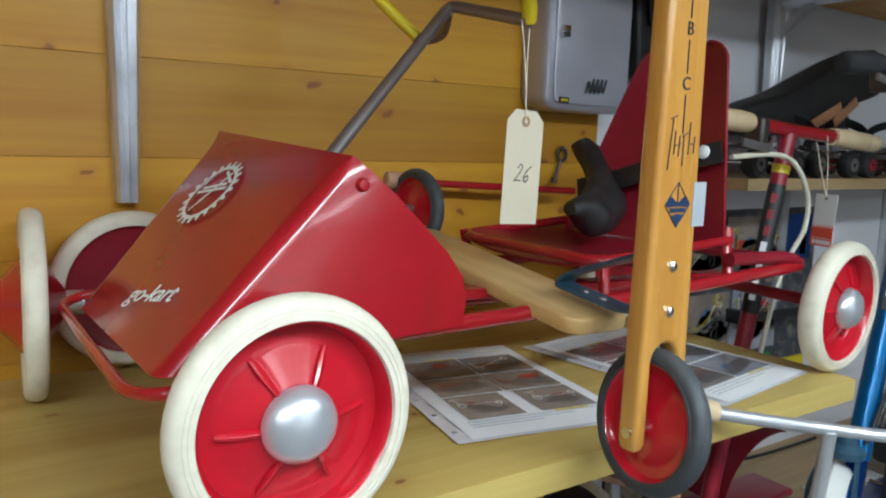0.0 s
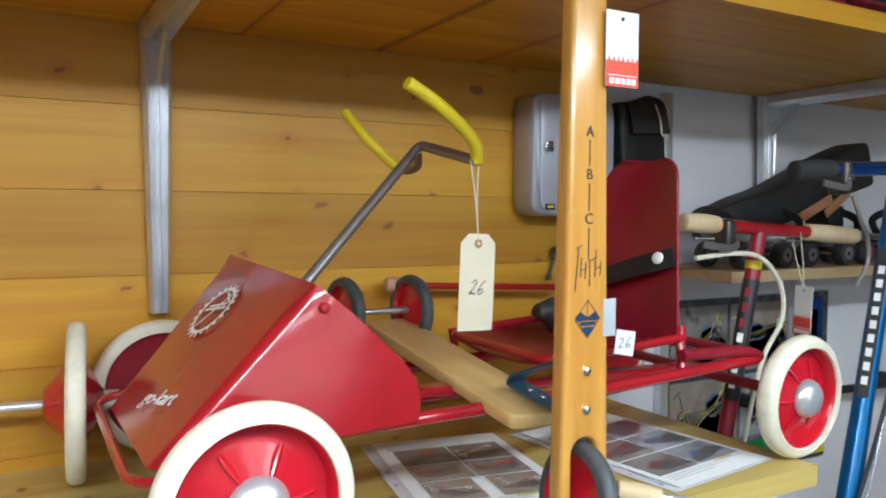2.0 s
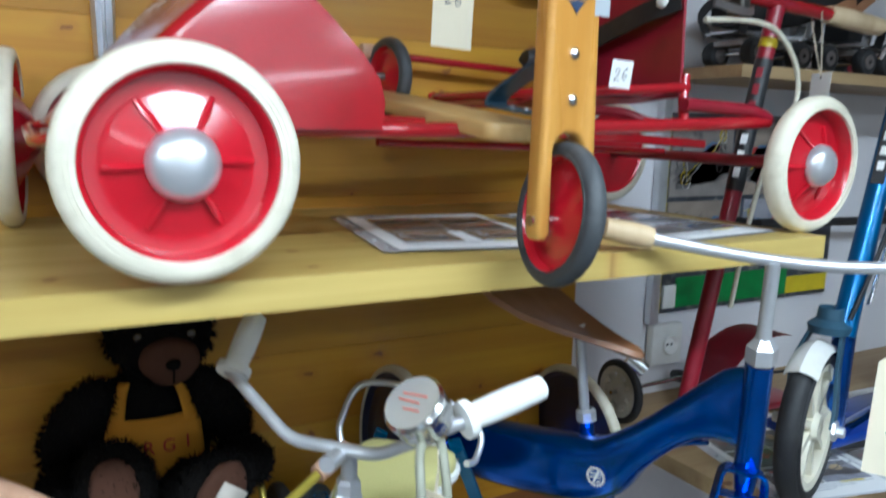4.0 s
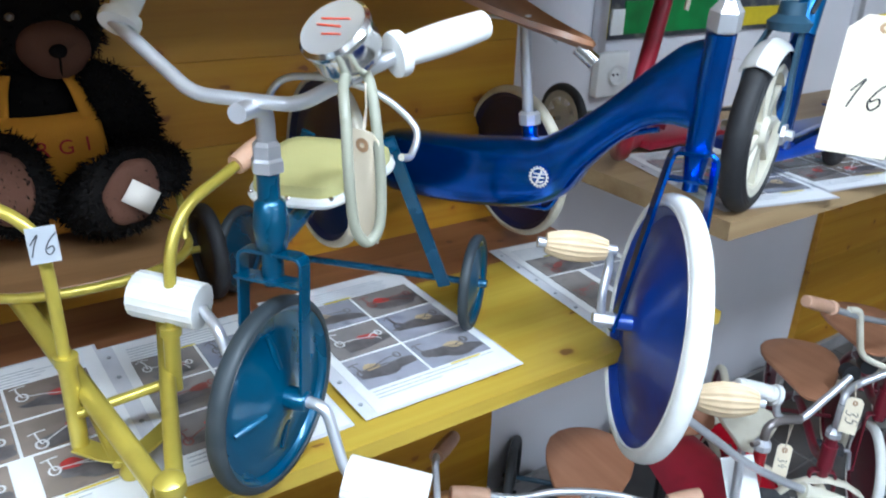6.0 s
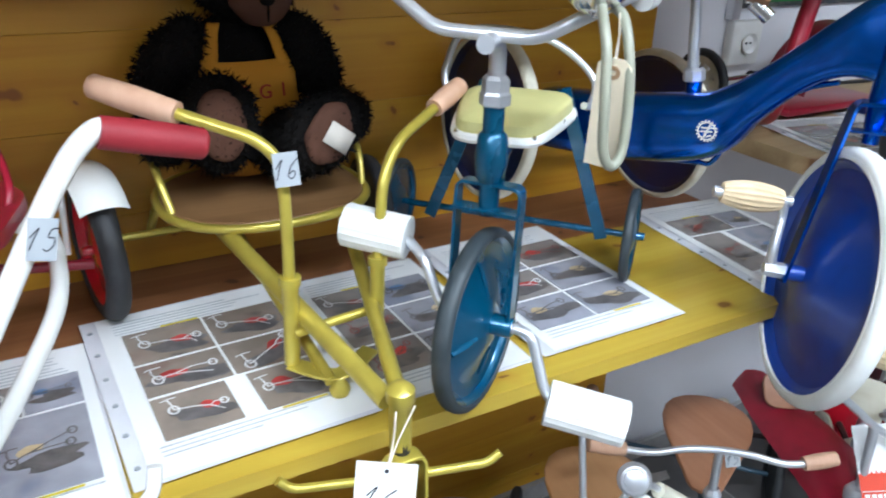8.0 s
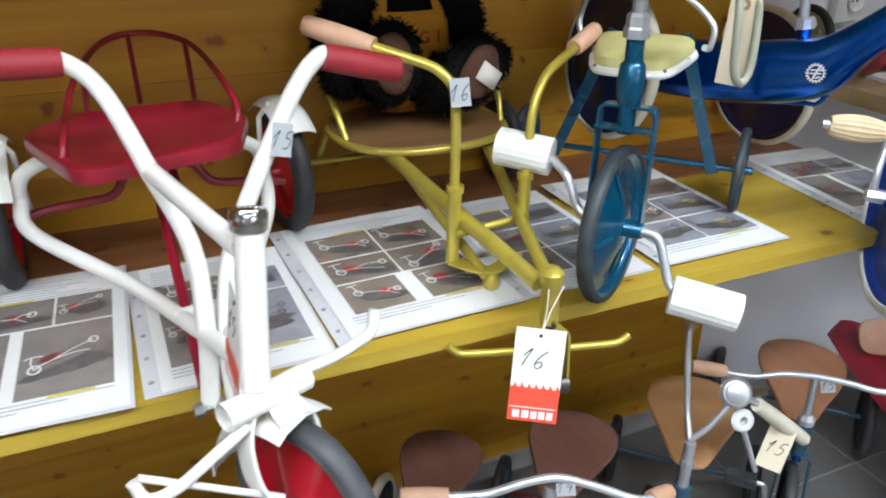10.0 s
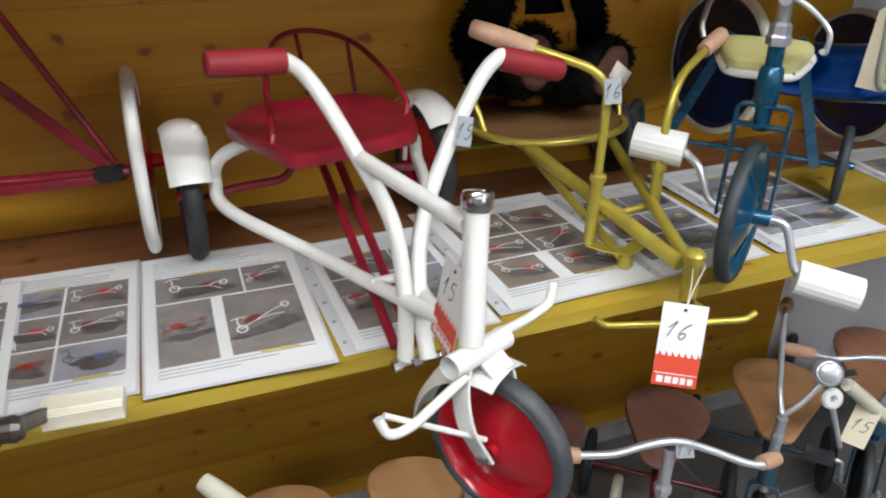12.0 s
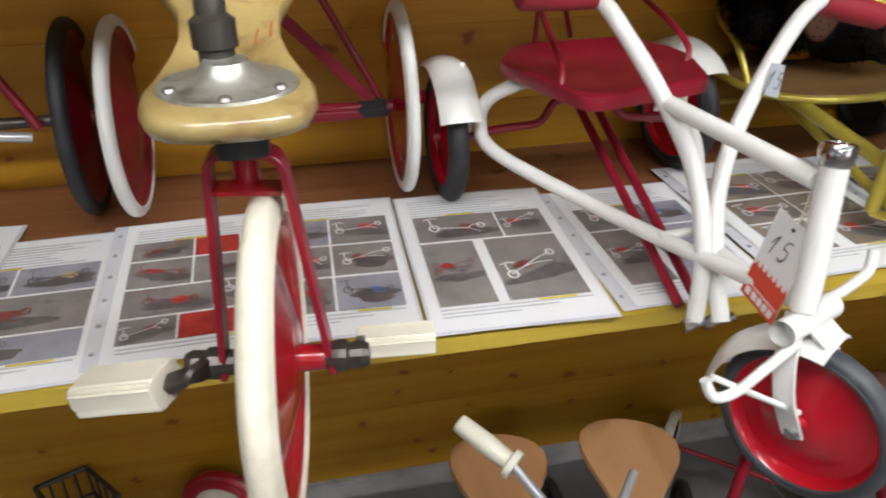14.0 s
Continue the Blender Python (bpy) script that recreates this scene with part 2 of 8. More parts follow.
VARNISH = wood("honey_varnished_beech", (0.66, 0.36, 0.085), (0.52, 0.24, 0.04), rough=0.24, coat=0.5, knots=False, grain=(20, 20, 1.6), per_object=False)
BOARD = wood("pale_varnished_board", (0.66, 0.46, 0.20), (0.52, 0.32, 0.11), rough=0.34, coat=0.2, knots=False, grain=(24, 1.4, 24), per_object=False)
SEAT_WOOD = wood("reddish_brown_plywood", (0.40, 0.20, 0.10), (0.31, 0.14, 0.065), rough=0.42, coat=0.15, knots=False, grain=(16, 2.0, 16))
GRIP_WOOD = wood("pale_pink_beech", (0.58, 0.36, 0.24), (0.47, 0.27, 0.17), rough=0.55, knots=False, grain=(18, 18, 4))
CREAM_WOOD = wood("cream_wood", (0.66, 0.52, 0.33), (0.56, 0.41, 0.23), rough=0.5, knots=False, grain=(18, 18, 4))
YELLOW_RUBBER = mat("yellow_rubber", (0.72, 0.56, 0.015), 0.42, vary=0.12, dirt=(0.5, 0.36, 0.02))
BLUE = mat("blue_metallic_paint", (0.005, 0.115, 0.58), 0.22, metal=0.92, vary=0.10, coat=0.6, dirt=(0.004, 0.03, 0.2))
NAVY = mat("navy_enamel", (0.006, 0.013, 0.070), 0.35, vary=0.15, coat=0.3, dirt=(0.01, 0.012, 0.03))
BLUE_DEEP = mat("deep_blue_enamel", (0.010, 0.055, 0.36), 0.30, metal=0.2, vary=0.12, coat=0.35, dirt=(0.005, 0.012, 0.09))
TEAL = mat("teal_metallic_paint", (0.004, 0.085, 0.17), 0.27, metal=0.45, vary=0.14, coat=0.5, dirt=(0.003, 0.04, 0.085))
SCOOTER_BLUE = mat("teal_blue_metallic_paint", (0.008, 0.135, 0.36), 0.28, metal=0.6, vary=0.14, coat=0.4, dirt=(0.006, 0.05, 0.12))
STEEL_BLUE = mat("dark_blue_enamel", (0.035, 0.085, 0.13), 0.4, vary=0.15, dirt=(0.02, 0.03, 0.04))
GOLD = mat("gold_green_paint", (0.54, 0.44, 0.070), 0.30, metal=0.45, vary=0.14, coat=0.2, dirt=(0.26, 0.18, 0.03))
WHITE = mat("white_gloss_paint", (0.80, 0.79, 0.75), 0.30, vary=0.04, coat=0.3, dirt=(0.62, 0.57, 0.46), dirt_amount=0.3)
WHITE_PLASTIC = mat("white_plastic", (0.83, 0.83, 0.80), 0.42, vary=0.05, dirt=(0.66, 0.62, 0.52), dirt_amount=0.25)
CREAM_PLASTIC = mat("cream_plastic", (0.76, 0.72, 0.58), 0.4, vary=0.06, dirt=(0.55, 0.48, 0.33))
CUSHION = mat("pale_green_vinyl", (0.62, 0.58, 0.24), 0.42, vary=0.08, bump=0.3, bump_scale=300)
PAPER = mat("white_paper", (0.82, 0.82, 0.81), 0.6, vary=0.03)
SLEEVE = mat("plastic_sleeve", (0.74, 0.74, 0.77), 0.18, vary=0.05, scale=22, bump=0.5, bump_scale=28, coat=0.6)
MANILA = mat("manila_card", (0.80, 0.71, 0.53), 0.7, vary=0.06, bump=0.1)
STRING = mat("pale_string", (0.70, 0.62, 0.48), 0.8, vary=0.1)
INK = mat("black_ink", (0.02, 0.02, 0.025), 0.6)
TAG_RED = mat("tag_red_print", (0.72, 0.075, 0.035), 0.55, vary=0.05)
GREY_PAPER = mat("grey_paper", (0.36, 0.38, 0.40), 0.6, vary=0.1)
DECAL = mat("white_decal", (0.80, 0.80, 0.78), 0.45, vary=0.05, dirt=(0.5, 0.3, 0.28))
BLACK_CLOTH = mat("black_leather", (0.014, 0.013, 0.013), 0.55, vary=0.3, bump=0.4, bump_scale=160, dirt=(0.05, 0.046, 0.043))
GREY_STEEL_BOX = mat("grey_hammered_steel", (0.48, 0.48, 0.54), 0.36, metal=0.45, vary=0.08, bump=0.12, bump_scale=200)


# ---- mesh helpers ----
def part(name, bm, material, parent=None, label="", smooth=40):
    """Links a bmesh as one mesh object, under a thing or a part if parent is given."""
    me = bpy.data.meshes.new(name)
    bmesh.ops.recalc_face_normals(bm, faces=bm.faces)
    bm.to_mesh(me)
    bm.free()
    if smooth:
        for p in me.polygons:
            p.use_smooth = True
        me.set_sharp_from_angle(angle=radians(smooth))
    me.materials.append(material)
    ob = new(name, me)
    hang(ob, parent)
    if label:
        ob["label"] = label
    return ob


def hang(ob, parent):
    """Parents ob, whose mesh lies in the thing's own space."""
    if parent:
        ob.parent = parent


def thing(name, label, category, m=None, group="", kind=""):
    ob = new(name)
    ob.empty_display_size = 0.05
    if m is not None:
        ob.matrix_world = m
    return tagged(ob, label, category, group, kind)


def box(x0, x1, y0, y1, z0, z1, bevel=0.0, seg=2, bm=None):
    b2 = bmesh.new()
    bmesh.ops.create_cube(b2, size=1, matrix=Matrix.Translation(((x0 + x1) / 2, (y0 + y1) / 2, (z0 + z1) / 2)) @ Matrix.Diagonal((x1 - x0, y1 - y0, z1 - z0, 1)))
    if bevel:
        bmesh.ops.bevel(b2, geom=b2.edges[:], offset=bevel, segments=seg, affect="EDGES", profile=0.5)
    return join(bm, b2)


def join(bm, other, m=None):
    if m is not None:
        bmesh.ops.transform(other, matrix=m, verts=other.verts)
    if bm is None:
        return other
    me = bpy.data.meshes.new("tmp")
    other.to_mesh(me)
    other.free()
    bm.from_mesh(me)
    bpy.data.meshes.remove(me)
    return bm


def curve(points, n=8, closed=False):
    """A smooth line (Catmull-Rom) through points."""
    P = [Vector(p) for p in points]
    if len(P) < 3:
        return P
    out = []
    count = len(P) if closed else len(P) - 1
    for i in range(count):
        a, b_, c, d = (P[(i + k) % len(P)] if closed else P[min(max(i + k, 0), len(P) - 1)] for k in (-1, 0, 1, 2))
        for s in range(n):
            t = s / n
            out.append(0.5 * (2 * b_ + (c - a) * t + (2 * a - 5 * b_ + 4 * c - d) * t * t + (3 * b_ - a - 3 * c + d) * t**3))
    if not closed:
        out.append(P[-1])
    return out


def bend(points, r=0.02, n=5):
    """A polyline with its corners rounded at radius r."""
    P = [Vector(p) for p in points]
    out = [P[0]]
    for a, b_, c in zip(P, P[1:], P[2:]):
        u, v = (a - b_), (c - b_)
        d = min(r, u.length * 0.48, v.length * 0.48)
        p, q = b_ + u.normalized() * d, b_ + v.normalized() * d
        for i in range(n + 1):
            t = i / n
            out.append((1 - t) ** 2 * p + 2 * t * (1 - t) * b_ + t * t * q)
    out.append(P[-1])
    return out


def tube(points, r=0.008, sides=12, bm=None, closed=False, flat=1.0, up=None, caps=True, profile=None):
    """A pipe along points. r: one radius or one for each point. flat: squash across. profile: (u, v) ring for strips."""
    P = [Vector(p) for p in points]
    b2 = bmesh.new()
    rings = []
    n = len(P)
    ref = Vector(up) if up else None
    prev = None
    for i, p in enumerate(P):
        if closed:
            d = (P[(i + 1) % n] - P[i - 1])
        else:
            d = (P[min(i + 1, n - 1)] - P[max(i - 1, 0)])
        d = d.normalized() if d.length > 1e-9 else Vector((0, 0, 1))
        if ref is not None:
            side = d.cross(ref)
            if side.length < 1e-5:
                side = prev if prev is not None else d.orthogonal()
        elif prev is None:
            side = d.orthogonal()
        else:
            side = prev - d * prev.dot(d)
        side = side.normalized()
        prev = side
        top = side.cross(d).normalized()
        rr = r[i] if isinstance(r, (list, tuple)) else r
        if profile:
            rings.append([b2.verts.new(p + side * u + top * v) for u, v in profile])
        else:
            rings.append([b2.verts.new(p + side * (rr * math.cos(a)) + top * (rr * flat * math.sin(a))) for a in (2 * math.pi * k / sides for k in range(sides))])
    m = len(rings[0])
    for i in range(n if closed else n - 1):
        a, c = rings[i], rings[(i + 1) % n]
        for k in range(m):
            b2.faces.new((a[k], a[(k + 1) % m], c[(k + 1) % m], c[k]))
    if not closed and caps:
        b2.faces.new(rings[0][::-1])
        b2.faces.new(rings[-1])
    return join(bm, b2)


def strip(points, width, thick, up, bm=None, closed=False):
    """A flat bar along points: width across, thick along up."""
    w, t = width / 2, thick / 2
    c = min(w, t) * 0.3
    ring = [(-w + c, -t), (w - c, -t), (w, -t + c), (w, t - c), (w - c, t), (-w + c, t), (-w, t - c), (-w, -t + c)]
    return tube(points, profile=ring, up=up, bm=bm, closed=closed)


def lathe(profile, sides=40, bm=None, m=None, closed=False):
    """Turns (radius, height) pairs about the z axis. closed: the profile is a loop."""
    b2 = bmesh.new()
    rings = []
    for r, z in profile:
        if r < 1e-6:
            rings.append([b2.verts.new((0, 0, z))])
        else:
            rings.append([b2.verts.new((r * math.cos(2 * math.pi * k / sides), r * math.sin(2 * math.pi * k / sides), z)) for k in range(sides)])
    pairs = list(zip(rings, rings[1:])) + ([(rings[-1], rings[0])] if closed else [])
    for a, c in pairs:
        for k in range(sides):
            k2 = (k + 1) % sides
            if len(a) == 1 and len(c) == 1:
                continue
            if len(a) == 1:
                b2.faces.new((a[0], c[k2], c[k]))
            elif len(c) == 1:
                b2.faces.new((a[k], a[k2], c[0]))
            else:
                b2.faces.new((a[k], a[k2], c[k2], c[k]))
    return join(bm, b2, m)


def plate(outline, thick, bm=None, m=None, bevel=0.0):
    """A flat plate: a closed outline in x, y, with its top at z = 0 and thick downwards."""
    b2 = bmesh.new()
    f = b2.faces.new([b2.verts.new((x, y, 0)) for x, y in outline])
    ext = bmesh.ops.extrude_face_region(b2, geom=[f])
    bmesh.ops.translate(b2, vec=(0, 0, -thick), verts=[v for v in ext["geom"] if isinstance(v, bmesh.types.BMVert)])
    if bevel:
        edges = [e for e in b2.edges if len(e.link_faces) == 2 and abs(e.verts[0].co.z - e.verts[1].co.z) < 1e-6]
        bmesh.ops.bevel(b2, geom=edges, offset=bevel, segments=3, affect="EDGES", profile=0.5)
    return join(bm, b2, m)


def along(a, b_, roll=0.0):
    """A pose at a whose z axis points to b_."""
    a, b_ = Vector(a), Vector(b_)
    return Matrix.Translation(a) @ (b_ - a).to_track_quat("Z", "Y").to_matrix().to_4x4() @ pose(0, 0, 0, 0, 0, roll)


def facing(at, normal, up=(0, 0, 1)):
    """A pose whose z axis is the normal and whose y axis is as near to up as it can be."""
    z = Vector(normal).normalized()
    x = Vector(up).cross(z).normalized()
    y = z.cross(x)
    m = Matrix((x, y, z)).transposed().to_4x4()
    m.translation = Vector(at)
    return m


def ellipse(rx, ry, n=40, power=2.0):
    """A rounded outline; a higher power is squarer."""
    out = []
    for k in range(n):
        a = 2 * math.pi * k / n
        c, s = math.cos(a), math.sin(a)
        out.append((rx * math.copysign(abs(c) ** (2 / power), c), ry * math.copysign(abs(s) ** (2 / power), s)))
    return out


def lettering(name, text, size, m, material, parent=None, depth=0.0003, shear=0.0, spacing=1.0, label=""):
    """Words as a thin raised mesh; m: centre, z out of the surface."""
    cu = bpy.data.curves.new(name, "FONT")
    cu.body, cu.size, cu.extrude, cu.shear = text, size, depth, shear
    cu.align_x, cu.align_y, cu.space_character = "CENTER", "CENTER", spacing
    cu.resolution_u = 3
    tmp = bpy.data.objects.new("tmp", cu)
    me = bpy.data.meshes.new_from_object(tmp)
    bpy.data.objects.remove(tmp)
    bpy.data.curves.remove(cu)
    me.name = name
    me.transform(m)
    me.materials.clear()
    me.materials.append(material)
    ob = new(name, me)
    hang(ob, parent)
    if label:
        ob["label"] = label
    return ob


# ---- kit of vehicle pieces ----
def wheel(parent, center, axis, radius, tyre_w, disc_mat, tyre_mat, tyre_r=0.022, cap=0.0, dome=0.012, ribs=0, spokes=0, cap_mat=None, boss=0.0, both=True, name="wheel", step=0.0):
    """A pressed steel disc wheel. axis points to its show side. dome: how far the disc stands out to the hub; ribs: pressed ribs; spokes: cast spokes in place of the disc."""
    m = along(center, Vector(center) + Vector(axis))
    rim = radius - tyre_r
    h = tyre_w / 2
    if spokes:
        bm = lathe([(rim - 0.012, -h * 0.8), (rim, -h * 0.9), (rim, h * 0.9), (rim - 0.012, h * 0.8)], 48, closed=True)
        lathe([(0.004, -h), (0.02, -h), (0.024, h * 0.6), (0.018, h), (0.004, h)], 24, bm, closed=True)
        spoke_meshes = []
        for k in range(spokes):
            a = 2 * math.pi * k / spokes
            d, s = Vector((math.cos(a), math.sin(a), 0)), Vector((-math.sin(a), math.cos(a), 0))
            ring = []
            b2 = bmesh.new()
            for r, w in ((0.018, 0.010), (rim - 0.008, 0.0075)):
                ring.append([b2.verts.new(m @ (d * r + s * u + Vector((0, 0, v)))) for u, v in ((-w, -h * 0.3), (w, -h * 0.3), (w * 0.6, h * 0.55), (-w * 0.6, h * 0.55))])
            for k2 in range(4):
                b2.faces.new((ring[0][k2], ring[0][(k2 + 1) % 4], ring[1][(k2 + 1) % 4], ring[1][k2]))
            spoke_meshes.append(b2)
    else:
        t = 0.0018
        f = rim
        front = [(0.0, dome), (f * 0.20, dome), (f * 0.30, dome * 0.82), (f * 0.72, -step), (f * 0.80, -step - 0.001), (f * 0.93, -step), (f * 0.965, h * 0.55), (f, h * 0.75), (f + 0.004, h * 0.72)]
        back = [(f + 0.004, -h * 0.72), (f, -h * 0.75), (f * 0.965, -h * 0.55), (f * 0.93, -step - t), (f * 0.72, -step - t), (0.0, dome - t if not both else -dome - t)]
        bm = lathe(front + back, 48)
    bmesh.ops.transform(bm, matrix=m, verts=bm.verts)
    w = part(name, bm, disc_mat, parent)
    if spokes:
        for b2 in spoke_meshes:
            part("spoke", b2, disc_mat, w)
    for k in range(ribs):
        a = 2 * math.pi * (k + 0.05) / ribs
        d, f = Vector((math.cos(a), math.sin(a), 0)), rim
        pts = [d * (f * 0.36) + Vector((0, 0, dome * 0.70)), d * (f * 0.58) + Vector((0, 0, dome * 0.28 - step * 0.6 + 0.001)), d * (f * 0.76) + Vector((0, 0, -step + 0.0005))]
        part("rib", tube([m @ p for p in pts], [0.0030, 0.0044, 0.0030], 8, flat=0.7), disc_mat, w)
    # tyre: rounded section with grooves beside the tread
    sect = []
    for k in range(13):
        a = -math.pi / 2 + math.pi * k / 12
        sect.append((rim + 0.001 + tyre_r * max(0.0, math.cos(a)) ** 0.62, h * math.sin(a)))
    sect = [(rim, -h * 0.86)] + sect + [(rim, h * 0.86)]
    part("tyre", lathe(sect, 56, m=m, closed=True), tyre_mat, w)
    bm = lathe([(rim + tyre_r * 0.26, h * 0.93), (rim + tyre_r * 0.30, h * 1.03), (rim + tyre_r * 0.36, h * 0.93)], 56, m=m)
    part("tyre_bead", bm, tyre_mat, w)
    if tyre_r > 0.016:
        for f in (0.50, 0.72):
            hh = h * math.sqrt(max(0.0, 1 - f ** 3.2))
            part("tyre_bead", lathe([(rim + tyre_r * (f - 0.06), hh * 0.95), (rim + tyre_r * f, hh * 1.06), (rim + tyre_r * (f + 0.05), hh * 0.92)], 56, m=m), tyre_mat, w)
    if cap:
        prof = [(cap, dome * 0.72), (cap * 1.0, dome * 0.9), (cap * 0.94, dome + cap * 0.16), (cap * 0.75, dome + cap * 0.38), (cap * 0.45, dome + cap * 0.52), (0, dome + cap * 0.57)]
        part("hub_cap", lathe(prof, 36, m=m), cap_mat or ALU, w)
    if boss:
        prof = [(0.0, dome + boss), (boss * 0.42, dome + boss), (boss * 0.5, dome + boss * 0.85), (boss * 0.55, dome * 0.4), (boss * 0.9, dome * 0.2)]
        part("hub", lathe(prof, 20, m=m), cap_mat or disc_mat, w)
    return w


def grip(parent, a, b, r, material, flange=0.0, ribs=0, name="handle_grip", belly=0.12):
    """A handlebar grip from a (bar side) to b (free end)."""
    a, b = Vector(a), Vector(b)
    length = (b - a).length
    prof = [(0, 0), (r * 0.9, 0)]
    if flange:
        prof = [(0, -0.002), (flange, -0.002), (flange * 1.03, 0.003), (flange, 0.007), (r, 0.008)]
    n = max(8, ribs * 2)
    for k in range(n + 1):
        t = k / n
        rr = r * (1 + belly * math.sin(math.pi * t) - 0.04) + (r * 0.05 if ribs and k % 2 else 0)
        prof.append((rr, 0.009 * bool(flange) + t * (length - 0.009 * bool(flange)) * 0.97))
    prof += [(r * 0.8, length * 0.995), (r * 0.4, length), (0, length)]
    return part(name, lathe(prof, 20, m=along(a, b)), material, parent)


def block_pedal(parent, a, b, size, material, turn=0.0, rounds=False, tall=0.72):
    """A grooved pedal block whose spindle runs from a to b."""
    a, b = Vector(a), Vector(b)
    length = (b - a).length
    n, out = 40, []
    s = size / 2
    for k in range(n):
        ang = 2 * math.pi * k / n
        c, d = math.cos(ang), math.sin(ang)
        p = 4.5 if not rounds else 2.0
        x = s * math.copysign(abs(c) ** (2 / p), c)
        y = s * (1.0 if rounds else tall) * math.copysign(abs(d) ** (2 / p), d)
        g = (0.955 if rounds else 0.925) if k % 2 else 1.0
        out.append((x * g, y * g))
    return part("pedal", plate(out, length, m=along(b, a).copy() @ pose(0, 0, 0, 180, 0, turn) @ Matrix.Translation((0, 0, 0)), bevel=0.0012), material, parent)


def string_loop(parent, top_a, top_b, hole, material=None):
    bm = tube(curve([top_a, (Vector(top_a) + Vector(hole)) / 2 + Vector((0.002, 0, 0)), hole]), 0.0009, 6)
    tube(curve([top_b, (Vector(top_b) + Vector(hole)) / 2 - Vector((0.002, 0, 0)), hole]), 0.0009, 6, bm)
    return part("string", bm, material or STRING, parent)


STROKES = {
    "1": [[(0.0, 0.55), (0.32, 1.0), (0.20, 0.5), (0.12, 0.0)]],
    "2": [[(0.05, 0.78), (0.22, 1.0), (0.45, 0.85), (0.30, 0.45), (0.0, 0.02), (0.25, 0.06), (0.55, 0.04)]],
    "3": [[(0.05, 0.92), (0.30, 1.0), (0.44, 0.80), (0.20, 0.55), (0.46, 0.34), (0.28, 0.0), (0.0, 0.10)]],
    "4": [[(0.32, 1.0), (0.02, 0.40), (0.52, 0.42)], [(0.42, 0.72), (0.30, 0.0)]],
    "5": [[(0.55, 1.0), (0.20, 0.96), (0.12, 0.60), (0.40, 0.58), (0.45, 0.25), (0.22, 0.0), (0.0, 0.08)]],
    "6": [[(0.48, 1.0), (0.16, 0.65), (0.03, 0.22), (0.22, 0.0), (0.42, 0.18), (0.32, 0.40), (0.08, 0.26)]],
}


def handwritten(text, size, m, parent, material=None):
    """Numbers as pen strokes, slanting a little; m: centre, z out of the card."""
    bm = None
    h = size * 0.95
    step = 0.66 * h
    x0 = -step * len(text) / 2
    for k, ch in enumerate(text):
        for stroke in STROKES[ch]:
            pts = [m @ Vector((x0 + k * step + (x + 0.22 * y) * h * 0.9, (y - 0.5) * h, 0)) for x, y in stroke]
            bm = tube(curve(pts, 6) if len(pts) > 3 else pts, size * 0.030, 6, bm, flat=0.4, up=m.to_3x3() @ Vector((0, 0, 1)))
    return part("number", bm, material or INK, parent, smooth=0)


def manila_tag(name, label, hole, normal, up, w, h, text, tops, material=None, text_turn=0.0, text_size=0.026, group="price tags"):
    """A card tag with clipped corners, an eyelet, string and a handwritten number."""
    t = thing(name, label, "tag", group=group)
    m = facing(hole, normal, up)
    c = w * 0.22
    out = [(-w / 2, 0.012 - c), (-w / 2 + c, 0.012), (w / 2 - c, 0.012), (w / 2, 0.012 - c), (w / 2, 0.012 - h), (-w / 2, 0.012 - h)]
    part("card", plate(out, 0.0007, m=m), material or MANILA, t, smooth=0)
    part("eyelet", lathe([(0.0022, 0.0003), (0.0055, 0.0003), (0.0058, 0.0), (0.0055, -0.0012)], 18, m=m @ Matrix.Translation((0, 0, 0.0003))), mat("brown_eyelet", (0.42, 0.26, 0.14), 0.6), t)
    if text:
        handwritten(text, text_size, m @ pose(0.001, 0.012 - h * 0.55, 0.0006, 0, 0, text_turn), t)
    if tops:
        string_loop(t, tops[0], tops[1], Vector(hole))
    return t


def shop_tag(name, label, hole, normal, up, w, h, text, tops, text_turn=0.0):
    """A white printed tag: handwritten number above a red printed foot with a jagged upper edge and a plain white bar for the maker's mark."""
    t = thing(name, label, "tag", group="price tags")
    m = facing(hole, normal, up)
    y1, y0 = 0.008, 0.008 - h
    part("card", plate([(-w / 2, y0), (w / 2, y0), (w / 2, y1), (-w / 2, y1)], 0.0008, m=m), PAPER, t, smooth=0)
    band = y0 + h * 0.42
    out = [(-w / 2, y0), (w / 2, y0)]
    n = 7
    for k in range(n):
        x1 = w / 2 - w * k / n
        out += [(x1, band - 0.006), (x1 - w / n * 0.45, band), (x1 - w / n * 0.55, band - 0.006)]
    out += [(-w / 2, band - 0.006)]
    part("printed_band", plate(out, 0.0003, m=m @ Matrix.Translation((0, 0, 0.0005))), TAG_RED, t, smooth=0)
    bars = [(-0.46, 0.46, 0.145, 0.155)] + [(a, b, 0.035, 0.115) for a, b in ((-0.40, -0.26), (-0.21, -0.07), (-0.03, 0.09), (0.13, 0.25), (0.29, 0.41))]
    for a, b, c, d in bars:
        bm = box(w * a, w * b, y0 + h * c, y0 + h * d, 0.0003, 0.0009)
        bmesh.ops.transform(bm, matrix=m, verts=bm.verts)
        part("printed_bar", bm, PAPER, t, smooth=0)
    part("eyelet", lathe([(0.0, 0.0009), (0.002, 0.0009), (0.0022, 0.0)], 12, m=m), INK, t)
    if text:
        handwritten(text, w * 0.42, m @ pose(-w * 0.08, y0 + h * 0.68, 0.0006, 0, 0, text_turn), t)
    if tops:
        string_loop(t, tops[0], tops[1], Vector(hole))
    return t


